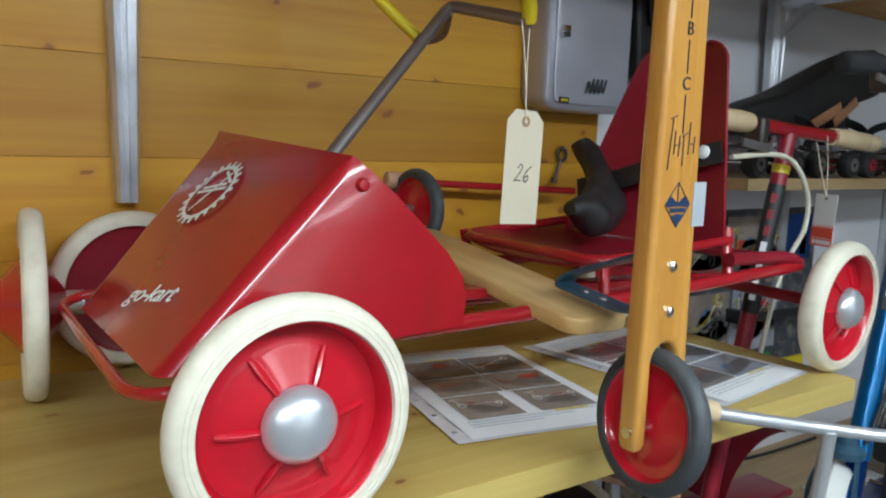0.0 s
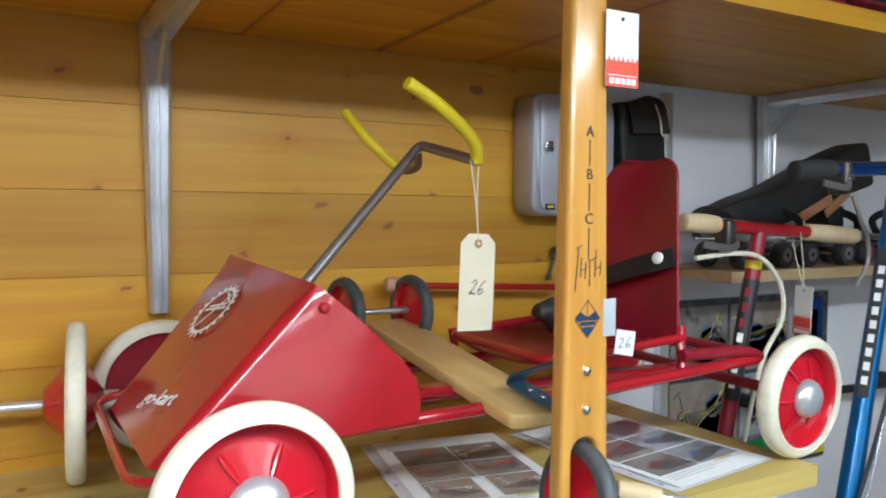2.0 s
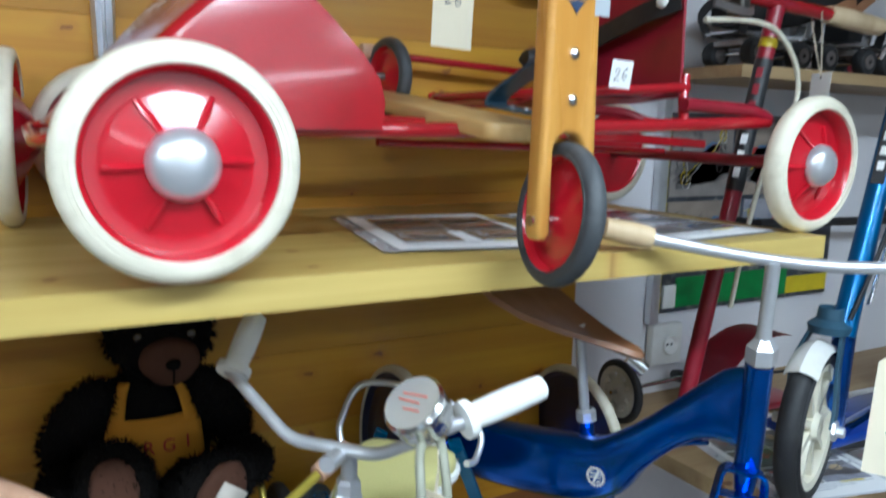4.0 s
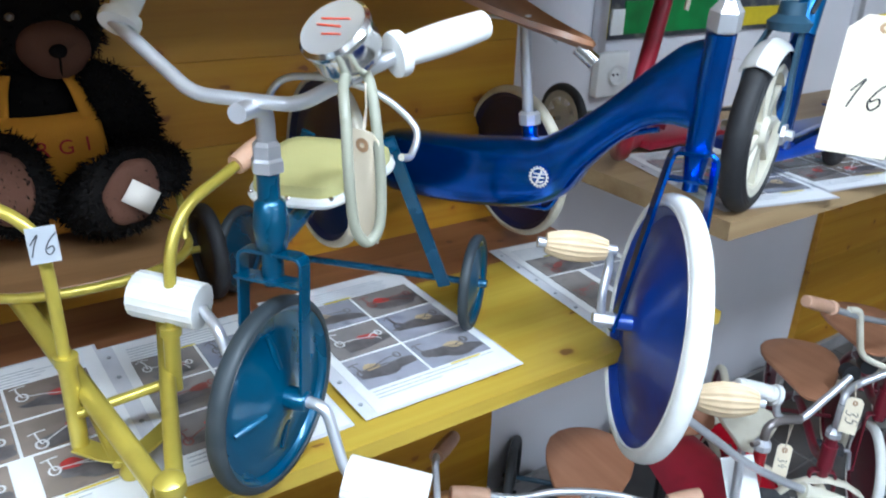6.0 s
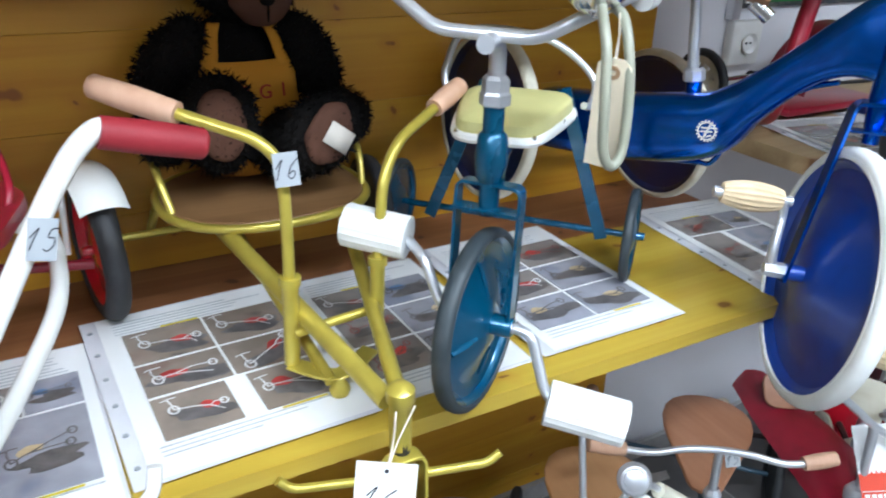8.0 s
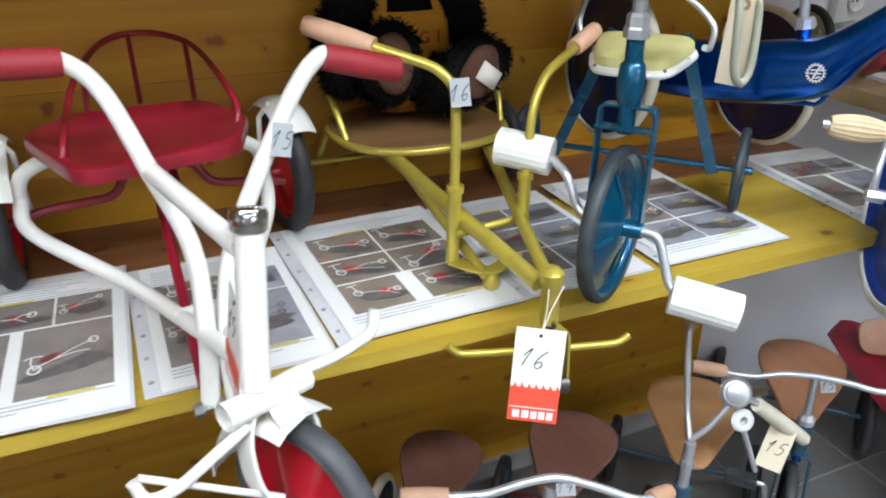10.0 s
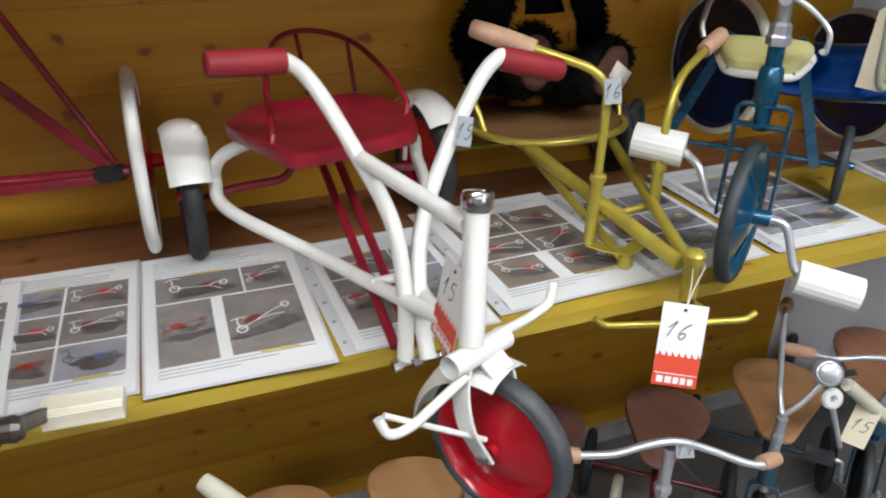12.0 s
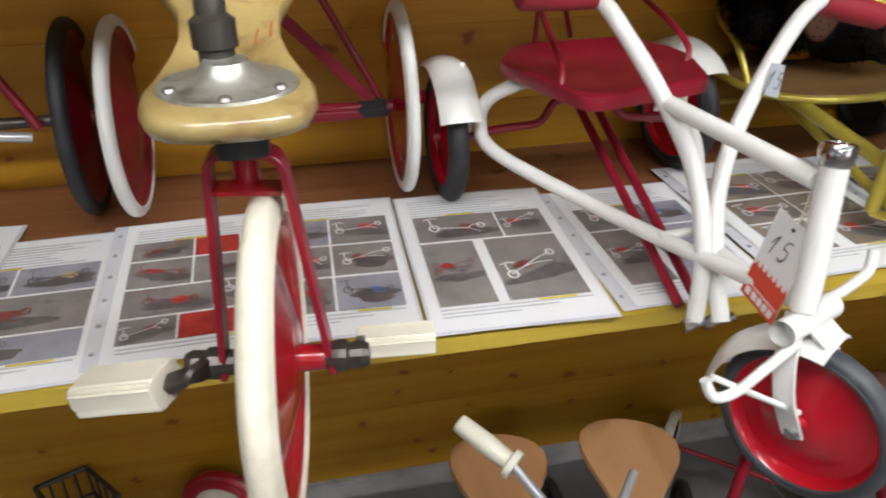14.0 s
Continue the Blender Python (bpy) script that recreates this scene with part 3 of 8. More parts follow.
def sticker(parent, at, normal, up, w, h, text, size=0.018, material=None):
    m = facing(at, normal, up)
    s = part("sticker", plate([(-w / 2, -h / 2), (w / 2, -h / 2), (w / 2, h / 2), (-w / 2, h / 2)], 0.0006, m=m), material or GREY_PAPER, parent, "grey paper sticker", smooth=0)
    if text:
        handwritten(text, size, m @ pose(0, 0, 0.0004), s)
    return s


# ---- the setting ----
def slab(name, x0, x1, y0, y1, z0, z1, material, label, bevel=0.0):
    ob = part(name, box(x0, x1, y0, y1, z0, z1, bevel), material, smooth=0)
    return tagged(ob, label, name.split("_")[0], kind="structure")


def pierced_wall(name, holes, frame, u0, u1, label):
    """A wall with window openings; frame maps (u, depth, z) to the room, depth 0 inside and 0.2 outside. holes: (u, z, width, height)."""
    bm = None
    cuts = sorted(holes)
    edge = u0
    spans = []
    for u, z, w, h in cuts:
        spans.append((edge, u - w / 2, FLOOR_Z, CEIL_Z))
        spans.append((u - w / 2, u + w / 2, FLOOR_Z, z - h / 2))
        spans.append((u - w / 2, u + w / 2, z + h / 2, CEIL_Z))
        edge = u + w / 2
    spans.append((edge, u1, FLOOR_Z, CEIL_Z))
    for a, b, z0, z1 in spans:
        bm = box(a, b, 0, 0.2, z0, z1, bm=bm)
    bmesh.ops.transform(bm, matrix=frame, verts=bm.verts)
    tagged(part(name, bm, DIM_UNSEEN_WALL, smooth=0), label, "wall", kind="structure")


def window(name, u, z, w, h, frame):
    """A two-light window: frame bars, sill and glass panes."""
    t = thing(name, "white framed window letting in daylight", "window", kind="structure")
    def put(nm, bm, mt):
        bmesh.ops.transform(bm, matrix=frame, verts=bm.verts)
        return part(nm, bm, mt, t)
    b = 0.05
    for a0, a1, z0, z1 in ((u - w / 2, u - w / 2 + b, z - h / 2, z + h / 2), (u + w / 2 - b, u + w / 2, z - h / 2, z + h / 2), (u - w / 2 + b, u + w / 2 - b, z - h / 2, z - h / 2 + b), (u - w / 2 + b, u + w / 2 - b, z + h / 2 - b, z + h / 2), (u - b / 2, u + b / 2, z - h / 2 + b, z + h / 2 - b)):
        put("window_frame", box(a0, a1, 0.10, 0.16, z0, z1, 0.006), WHITE)
    put("window_sill", box(u - w / 2 - 0.04, u + w / 2 + 0.04, -0.05, -0.002, z - h / 2 - 0.03, z - h / 2, 0.006), WHITE)
    for a0, a1 in ((u - w / 2 + b, u - b / 2), (u + b / 2, u + w / 2 - b)):
        g = put("pane", box(a0, a1, 0.126, 0.130, z - h / 2 + b, z + h / 2 - b), GLASS)
        g.visible_shadow = False


slab("ceiling", ROOM_W - 0.2, ROOM_E + 0.2, ROOM_S - 0.2, 0.25, CEIL_Z, CEIL_Z + 0.15, PLASTER, "plain white plaster ceiling of the showroom")
slab("wall_north", ROOM_W - 0.2, ROOM_E + 0.2, 0.02, 0.2, FLOOR_Z, CEIL_Z, PLASTER, "white rough plaster wall behind the shelves")
# added walls out of view; their dim colour holds bounced light down
slab("wall_east", ROOM_E, ROOM_E + 0.2, ROOM_S, 0.02, FLOOR_Z, CEIL_Z, DIM_UNSEEN_WALL, "plain unseen side wall, brown-grey and dim to cut bounced light")
south = Matrix(((1, 0, 0, 0), (0, -1, 0, ROOM_S), (0, 0, 1, 0), (0, 0, 0, 1)))
west = Matrix(((0, -1, 0, ROOM_W), (1, 0, 0, 0), (0, 0, 1, 0), (0, 0, 0, 1)))
pierced_wall("wall_south", SOUTH_WINDOWS, south, ROOM_W - 0.2, ROOM_E + 0.2, "unseen brown-grey wall with two windows behind the visitor, dim to cut reflections")
pierced_wall("wall_west", [WEST_WINDOW], west, ROOM_S, 0.02, "unseen brown-grey side wall with a window, dim to cut bounced light")
for k, hole in enumerate(SOUTH_WINDOWS):
    window("window_%d" % (k + 1), *hole, south)
window("window_3", *WEST_WINDOW, west)
slab("shelf_lower", ROOM_W, 2.19, -0.50, -0.186, LOWER_Z - 0.021, LOWER_Z, SHELF_YELLOW, "yellow varnished pine shelf")
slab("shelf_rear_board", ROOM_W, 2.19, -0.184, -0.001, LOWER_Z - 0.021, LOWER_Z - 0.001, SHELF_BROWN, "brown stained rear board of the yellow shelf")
slab("shelf_upper", ROOM_W, 2.162, -0.516, -0.001, UPPER_Z - 0.03, UPPER_Z, SHELF, "pale pine shelf")
BASE_GREY = mat("scuffed_grey_white_paint", (0.36, 0.35, 0.34), 0.5, vary=0.25, scale=9, dirt=(0.16, 0.14, 0.12))
slab("baseboard", ROOM_W, ROOM_E, -0.014, -0.001, FLOOR_Z, FLOOR_Z + 0.045, BASE_GREY, "low grey-white baseboard strip along the wall")
slab("ground", -60, 60, -60, 60, FLOOR_Z - 0.30, FLOOR_Z - 0.17, TILE, "plain grey ground outside the windows")

for x, y, _power in CEILING_LIGHTS:
    lamp = thing("ceiling_light", "white ceiling light with a pale diffuser", "ceiling light", group="ceiling lights")
    part("housing", box(x - 0.75, x + 0.75, y - 0.14, y + 0.14, CEIL_Z - 0.06, CEIL_Z - 0.002, 0.01), WHITE, lamp)
    part("diffuser", box(x - 0.70, x + 0.70, y - 0.11, y + 0.11, CEIL_Z - 0.082, CEIL_Z - 0.061, 0.006), LAMP_GLOW, lamp)


# ---- upper shelf: the red go-kart ----
def go_kart():
    k = thing("go_kart", "glossy red pedal go-kart with cream tyres standing on the upper shelf", "go-kart")
    T_L, T_R = Vector((1.397, -0.160, 1.580)), Vector((1.419, -0.446, 1.562))
    B_L, B_R = Vector((1.239, -0.203, 1.400)), Vector((1.246, -0.480, 1.400))
    rear_r = [(1.432, -0.452, 1.551), (1.458, -0.453, 1.530), (1.487, -0.453, 1.503), (1.518, -0.451, 1.474), (1.536, -0.451, 1.450), (1.542, -0.450, 1.428), (1.539, -0.450, 1.401)]
    rear_l = [(x, -0.162 + (x - 1.40) * 0.06, z + 0.010) for x, _, z in rear_r]
    # the sheet: bent round both folds, its side flaps cut to a curve
    tops_r, tops_l = [T_R + Vector((0.003, 0, -0.001)), *map(Vector, rear_r)][::-1], [T_L + Vector((0.003, 0, -0.001)), *map(Vector, rear_l)][::-1]
    N = 14
    pick = lambda pts, t: (lambda q: pts[int(q)].lerp(pts[min(int(q) + 1, len(pts) - 1)], q - int(q)))(t * (len(pts) - 1))
    bm = bmesh.new()
    grid = []
    for i in range(N + 1):
        t = i / N
        e_r, e_l = pick(tops_r, t), pick(tops_l, t)
        f_r, f_l = B_R.lerp(T_R, t), B_L.lerp(T_L, t)
        line = bend([e_r, f_r, f_l, e_l], 0.018, 6)
        grid.append([bm.verts.new(p_) for p_ in line])
    for a_, b_ in zip(grid, grid[1:]):
        for j in range(len(a_) - 1):
            bm.faces.new((a_[j], a_[j + 1], b_[j + 1], b_[j]))
    bmesh.ops.recalc_face_normals(bm, faces=bm.faces)
    bmesh.ops.solidify(bm, geom=bm.faces[:], thickness=0.002)
    cowl = part("cowl", bm, RED, k, smooth=50)
    # gear badge and script on the front
    up = ((T_L + T_R) / 2 - (B_L + B_R) / 2).normalized()
    right = ((T_R - T_L).normalized() + (B_R - B_L).normalized()).normalized()
    nrm = right.cross(up).normalized()
    on = lambda u, w: (B_L.lerp(B_R, u)).lerp(T_L.lerp(T_R, u), w)
    def badge(at, R):
        out = []
        for i in range(22):
            for f, rad in ((0.0, 0.86), (0.15, 1.0), (0.45, 1.0), (0.6, 0.86)):
                a = 2 * math.pi * (i + f) / 22
                out.append((R * rad * math.cos(a), R * rad * math.sin(a)))
        m = facing(at, nrm, up)
        b2 = bmesh.new()
        n = len(out)
        o = [b2.verts.new((x, y, 0.0012)) for x, y in out]
        i_ = [b2.verts.new((R * 0.74 * math.cos(2 * math.pi * q / n), R * 0.74 * math.sin(2 * math.pi * q / n), 0.0012)) for q in range(n)]
        for q in range(n):
            b2.faces.new((o[q], o[(q + 1) % n], i_[(q + 1) % n], i_[q]))
        for a, b_ in (((-0.62, -0.02), (0.62, 0.14)), ((-0.3, -0.6), (0.36, 0.62)), ((-0.5, 0.12), (0.5, 0.27)), ((0.0, 0.68), (0.62, 0.3))):
            d = Vector((b_[0] - a[0], b_[1] - a[1], 0)).normalized()
            s = Vector((-d.y, d.x, 0)) * 0.045 * R
            pa, pb = Vector((a[0] * R, a[1] * R, 0.0012)), Vector((b_[0] * R, b_[1] * R, 0.0012))
            b2.faces.new([b2.verts.new(q) for q in (pa - s, pb - s, pb + s, pa + s)])
        bmesh.ops.transform(b2, matrix=m, verts=b2.verts)
        return part("badge", b2, DECAL, cowl, "worn white gear-shaped badge", smooth=0)
    badge(on(0.365, 0.675) + nrm * 0.0022, 0.042)
    lettering("script", "go-kart", 0.027, facing(on(0.565, 0.205) + nrm * 0.0032, nrm, up) @ pose(0, 0, 0, 0, 0, 7), DECAL, cowl, shear=0.35)
    part("bolt", lathe([(0.0062, -0.003), (0.0062, 0.0015), (0.0045, 0.004), (0, 0.0048)], 16, m=along((1.4255, -0.4535, 1.5375), (1.424, -0.55, 1.539))), RED, cowl)
    # front bumper hoop and axle
    bm = tube(bend([(1.300, -0.150, 1.408), (1.238, -0.150, 1.397), (1.227, -0.175, 1.394), (1.230, -0.455, 1.387), (1.248, -0.490, 1.391), (1.31, -0.492, 1.398)], 0.02), 0.0052)
    part("bumper", bm, RED, k)
    part("front_axle", tube([(1.331, -0.530, 1.3723), (1.327, -0.035, 1.380)], 0.009), RED_DARK, k)
    wheel(k, (1.3306, -0.5345, 1.3723), (0.012, -1, 0.012), 0.0938, 0.027, RED_WHEEL, CREAM, 0.018, cap=0.029, dome=0.009, ribs=6, step=0.007)
    # far wheel: darker red puts the shade of its hollow inner side into the colour
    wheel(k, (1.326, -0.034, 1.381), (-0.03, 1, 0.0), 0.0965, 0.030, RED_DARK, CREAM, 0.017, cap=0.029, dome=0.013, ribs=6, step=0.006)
    # rear axle and wheels
    part("rear_axle", tube([(2.167, -0.47, 1.365), (2.193, -0.05, 1.366)], 0.009), RED_DARK, k)
    wheel(k, (2.1692, -0.4792, 1.3650), (0.062, -0.997, -0.036), 0.0925, 0.031, RED_WHEEL, CREAM, 0.017, cap=0.029, dome=0.013, ribs=6, step=0.006)
    wheel(k, (2.195, -0.035, 1.367), (-0.077, 1, 0.0), 0.0945, 0.030, RED_WHEEL, CREAM, 0.017, cap=0.029, dome=0.013, ribs=6, step=0.006)
    # frame
    part("frame_rail", tube([(1.30, -0.440, 1.398), (1.637, -0.438, 1.402), (1.82, -0.448, 1.409), (2.115, -0.444, 1.421)], 0.0085), RED, k)
    part("frame_rail", tube([(1.30, -0.175, 1.398), (1.60, -0.185, 1.402), (2.13, -0.165, 1.418)], 0.0085), RED, k)
    part("frame_rail", strip([(1.45, -0.36, 1.416), (1.80, -0.345, 1.402), (2.12, -0.32, 1.388)], 0.028, 0.012, (0, 0, 1)), RED, k)
    part("rear_frame", tube(bend([(1.955, -0.446, 1.440), (2.085, -0.445, 1.436), (2.132, -0.442, 1.421), (2.158, -0.32, 1.418), (2.150, -0.185, 1.418), (2.11, -0.165, 1.436), (1.98, -0.160, 1.44)], 0.025), 0.0085), RED_DARK, k)
    part("crank_rod", tube([(1.60, -0.30, 1.385), (2.10, -0.27, 1.375)], 0.005), RED, k)
    # steering
    col = part("steering_column", tube(bend([(1.425, -0.372, 1.548), (1.625, -0.284, 1.730), (1.638, -0.390, 1.706), (1.640, -0.408, 1.702)], 0.012), 0.0068), STEEL, k)
    part("steering_arm", tube(bend([(1.618, -0.289, 1.722), (1.640, -0.250, 1.705), (1.636, -0.232, 1.698), (1.624, -0.215, 1.701)], 0.012), 0.0066), STEEL, col)
    part("handle_grip", tube(curve([(1.642, -0.404, 1.701), (1.634, -0.412, 1.722), (1.607, -0.420, 1.744), (1.572, -0.426, 1.766), (1.533, -0.430, 1.785)]), 0.0080), YELLOW_RUBBER, k, "yellow rubber grip")
    part("handle_grip", tube(curve([(1.624, -0.217, 1.701), (1.606, -0.198, 1.724), (1.588, -0.180, 1.748), (1.574, -0.140, 1.786)]), 0.0070), YELLOW_RUBBER, k, "yellow rubber grip")
    # seat: dished pan, tall back, legs
    bm = bmesh.new()
    nx, ny = 10, 10
    g = [[None] * (ny + 1) for _ in range(nx + 1)]
    for i in range(nx + 1):
        for j in range(ny + 1):
            u, w = i / nx, j / ny
            x = 1.745 + 0.26 * u
            y = -0.410 + 0.265 * w + 0.03 * (u - 0.5)
            z = 1.448 + 0.012 * (abs(2 * w - 1) ** 2.5) - 0.010 * math.sin(math.pi * min(1, u * 1.1)) - (0.014 * (1 - u * 8) if u < 0.125 else 0)
            g[i][j] = bm.verts.new((x, y, z))
    for i in range(nx):
        for j in range(ny):
            bm.faces.new((g[i][j], g[i + 1][j], g[i + 1][j + 1], g[i][j + 1]))
    bmesh.ops.recalc_face_normals(bm, faces=bm.faces)
    bmesh.ops.solidify(bm, geom=bm.faces[:], thickness=0.004)
    part("seat", bm, RED_DARK, k, "dished dark red steel seat")
    bm = bmesh.new()
    rows = []
    top, rad = 0.282, 0.030
    for i in range(19):
        z = top * i / 12 if i < 10 else top * 0.75 + top * 0.25 * (1 - (1 - (i - 9) / 9) ** 2)
        drop = max(0.0, (z - (top - rad)) / rad)
        cut = rad * (1 - math.sqrt(max(0.0, 1 - drop ** 2)))
        r_, l_ = 0.136 - 0.046 * (z / top) - cut, 0.128 - 0.090 * (z / top) ** 1.2 - cut
        rows.append([bm.verts.new((-l_ + (r_ + l_) * j / 10, z, 0.016 * abs(2 * j / 10 - 1) ** 2)) for j in range(11)])
    for a, b_ in zip(rows, rows[1:]):
        for j in range(10):
            bm.faces.new((a[j], a[j + 1], b_[j + 1], b_[j]))
    bmesh.ops.recalc_face_normals(bm, faces=bm.faces)
    bmesh.ops.solidify(bm, geom=bm.faces[:], thickness=0.004)
    xa, ya = Vector((0.10, -0.995, 0)).normalized(), Vector((0.20, 0.04, 0.97)).normalized()
    za = xa.cross(ya).normalized()
    m = Matrix((xa, ya, za)).transposed().to_4x4()
    m.translation = Vector((1.966, -0.296, 1.446))
    bmesh.ops.transform(bm, matrix=m, verts=bm.verts)
    part("backrest", bm, RED_DARK, k, "tall rounded dark red backrest")
    back = lambda u, w, o=0.0: m @ Vector((u, w, o))
    part("back_frame", tube(bend([back(0.132, 0.03, 0.012), back(0.135, 0.0, 0.012), (1.960, -0.444, 1.412)], 0.01), 0.0065), RED, k)
    part("back_frame", tube(bend([back(-0.132, 0.03, 0.012), back(-0.133, 0.0, 0.012), (2.00, -0.170, 1.41)], 0.01), 0.0065), RED, k)
    part("seat_rail", tube(bend([back(0.135, 0.015, 0.008), (1.762, -0.425, 1.447), (1.745, -0.40, 1.446), (1.742, -0.18, 1.446), (1.76, -0.150, 1.447), back(-0.135, 0.015, 0.008)], 0.02), 0.0065), RED, k)
    part("seat_leg", tube([(1.755, -0.422, 1.447), (1.750, -0.432, 1.405)], 0.0065), RED, k)
    part("seat_leg", tube([(1.752, -0.152, 1.452), (1.750, -0.175, 1.402)], 0.0065), RED, k)
    # strap and buckle
    pts = [back(u, 0.128 - 0.30 * (0.115 - u), 0.028 + 0.004 * math.sin(u * 40)) for u in (0.112, 0.10, 0.06, 0.0, -0.06, -0.11)]
    strap = part("strap", strip(curve(pts), 0.030, 0.003, za), BLACK_CLOTH, k, "black leather strap")
    part("button", lathe([(0.009, 0), (0.009, 0.003), (0.006, 0.0055), (0, 0.006)], 18, m=facing(back(0.092, 0.123, 0.034), za)), WHITE_PLASTIC, strap, "round white press button")
    s = part("label_card", plate([(-0.012, -0.016), (0.012, -0.016), (0.012, 0.016), (-0.012, 0.016)], 0.0008, m=facing((1.835, -0.462, 1.470), (-0.6, -0.75, 0.1), (0.15, 0, 1))), PAPER, k, "small white paper label with a number", smooth=0)
    handwritten("26", 0.014, facing((1.835, -0.462, 1.470), (-0.6, -0.75, 0.1), (0.15, 0, 1)) @ pose(0, 0, 0.0006, 0, 0, 12), s)
    return k


go_kart()
manila_tag("price_tag", "buff card tag numbered 26 hanging from the go-kart steering", (1.6465, -0.402, 1.600), (0.05, -1.0, 0.0), (0.04, 0, 1), 0.052, 0.121, "26", [(1.633, -0.404, 1.703), (1.646, -0.402, 1.702)], text_turn=-4, text_size=0.019)


def crumpled(name, label, category, points, radii, material, squash=1.0, seed=1, lumps=0.18):
    """A soft lumpy body along points."""
    bm = tube(curve(points, 6), [r for r in np.interp(np.linspace(0, len(radii) - 1, (len(points) - 1) * 6 + 1), range(len(radii)), radii)], 18, flat=squash)
    for v_ in bm.verts:
        n = noise.noise_vector(v_.co * 22 + Vector((seed, seed * 2, 0)))
        v_.co += n * max(radii) * lumps
    ob = part(name, bm, material, smooth=60)
    return tagged(ob, label, category)


crumpled("leather_belt", "crumpled black leather belt lying on the red seat", "belt", [(1.797, -0.315, 1.497), (1.838, -0.305, 1.486), (1.885, -0.285, 1.487), (1.932, -0.248, 1.503), (1.965, -0.205, 1.540), (1.955, -0.165, 1.580)], [0.015, 0.027, 0.034, 0.034, 0.027, 0.020], BLACK_CLOTH, 0.7, 3, 0.35)


# ---- upper shelf: folding wooden scooter ----
def wooden_scooter():
    s = thing("wooden_scooter", "honey-varnished wooden toy scooter with red wheels and grey tyres", "scooter")
    cx, y0, y1 = 1.6632, -0.592, -0.570
    bm = bmesh.new()
    hw = lambda z: 0.033 - 0.0195 * (z - 1.31)
    left = [(cx - hw(z), z) for z in (1.312, 1.60, 2.02)]
    right = [(cx + hw(z), z) for z in (2.02, 1.60, 1.312)]
    slot = [(cx + 0.022, 1.303), (cx + 0.017, 1.310)] + [(cx + 0.017 * math.cos(a), 1.385 + 0.017 * math.sin(a)) for a in [math.pi * i / 10 for i in range(11)]] + [(cx - 0.017, 1.310), (cx - 0.022, 1.303)]
    out = left + right + [(cx + 0.030, 1.304)] + slot + [(cx - 0.030, 1.304)]
    m = Matrix(((1, 0, 0, 0), (0, 0, -1, y0), (0, 1, 0, 0), (0, 0, 0, 1)))
    steer = part("steering_plank", plate(out, y1 - y0, m=m, bevel=0.005), VARNISH, s, "tall honey-coloured plank, slotted for the wheel")
    for z in (1.473, 1.432):
        part("screw", lathe([(0.0052, 0.0), (0.0048, 0.002), (0.0028, 0.0034), (0, 0.0038)], 16, m=along((cx, y0, z), (cx, -0.7, z))), CHROME, steer)
    # printed line, letters, script strokes and diamond mark
    face = lambda x, z: Matrix(((1, 0, 0, cx + x), (0, 0, -1, y0 - 0.0007), (0, 1, 0, z), (0, 0, 0, 1)))
    for ch, z in (("A", 1.722), ("B", 1.678), ("C", 1.632)):
        lettering("letter", ch, 0.016, face(0, z), INK, steer)
    bm = None
    for za, zb in ((1.714, 1.687), (1.669, 1.641), (1.623, 1.590)):
        b2 = box(cx - 0.0006, cx + 0.0006, y0 - 0.0008, y0 - 0.0002, zb, za)
        bm = join(bm, b2)
    part("printed_line", bm, INK, steer, smooth=0)
    bm = None
    for x, za, zb, lean in ((-0.017, 1.558, 1.602, 0.004), (-0.010, 1.572, 1.592, 0.001), (-0.004, 1.570, 1.588, 0.001), (0.002, 1.562, 1.588, 0.0), (0.009, 1.572, 1.600, 0.001), (0.016, 1.573, 1.588, 0.001)):
        bm = tube([(cx + x, y0 - 0.0004, za), (cx + x + lean, y0 - 0.0004, zb)], 0.0006, 6, bm)
    for x, z in ((-0.012, 1.602), (-0.005, 1.579), (0.004, 1.588), (0.013, 1.580)):
        bm = tube([(cx + x - 0.004, y0 - 0.0004, z), (cx + x + 0.004, y0 - 0.0004, z + 0.003)], 0.0006, 6, bm)
    part("printed_script", bm, INK, steer, "thin dark printed script strokes")
    mk = mat("mark_blue", (0.010, 0.030, 0.080), 0.5)
    d, dz = 0.0165, 1.528
    bm = bmesh.new()
    for poly in (((-1, 0.05), (-0.62, 0.50), (0, 0.10), (0, -0.08), (-0.80, -0.12)), ((1, 0.05), (0.80, -0.12), (0, -0.08), (0, 0.10), (0.62, 0.50)), ((-0.58, -0.56), (0, -0.48), (0.58, -0.56), (0, -1.2))):
        bm.faces.new([bm.verts.new((cx + x * d, y0 - 0.0008, dz + z * d)) for x, z in poly])
    ring = [(cx + x * d, y0 - 0.0005, dz + z * d) for x, z in ((-1, 0), (0, 1.2), (1, 0), (0, -1.2))]
    tube(ring, 0.0005, 6, bm, closed=True)
    tube([(cx, y0 - 0.0005, dz + 1.2 * d), (cx, y0 - 0.0005, dz + 0.1 * d)], 0.0004, 6, bm)
    part("printed_diamond", bm, mk, steer, "dark blue diamond-shaped print", smooth=0)
    bm = box(cx - d * 0.62, cx + d * 0.62, y0 - 0.0012, y0 - 0.0009, dz - 0.40 * d, dz - 0.16 * d)
    part("printed_bar", bm, mk, steer, smooth=0)
    part("sticker", plate([(-0.007, -0.02), (0.010, -0.02), (0.010, 0.02), (-0.007, 0.02)], 0.0006, m=face(0.028, 1.528)), GREY_PAPER, steer, "grey paper sticker", smooth=0)
    wheel(s, (cx - 0.001, -0.581, 1.326), (-0.985, 0.11, 0.12), 0.068, 0.021, RED_WHEEL, GREY_RUBBER, 0.013, dome=0.007)
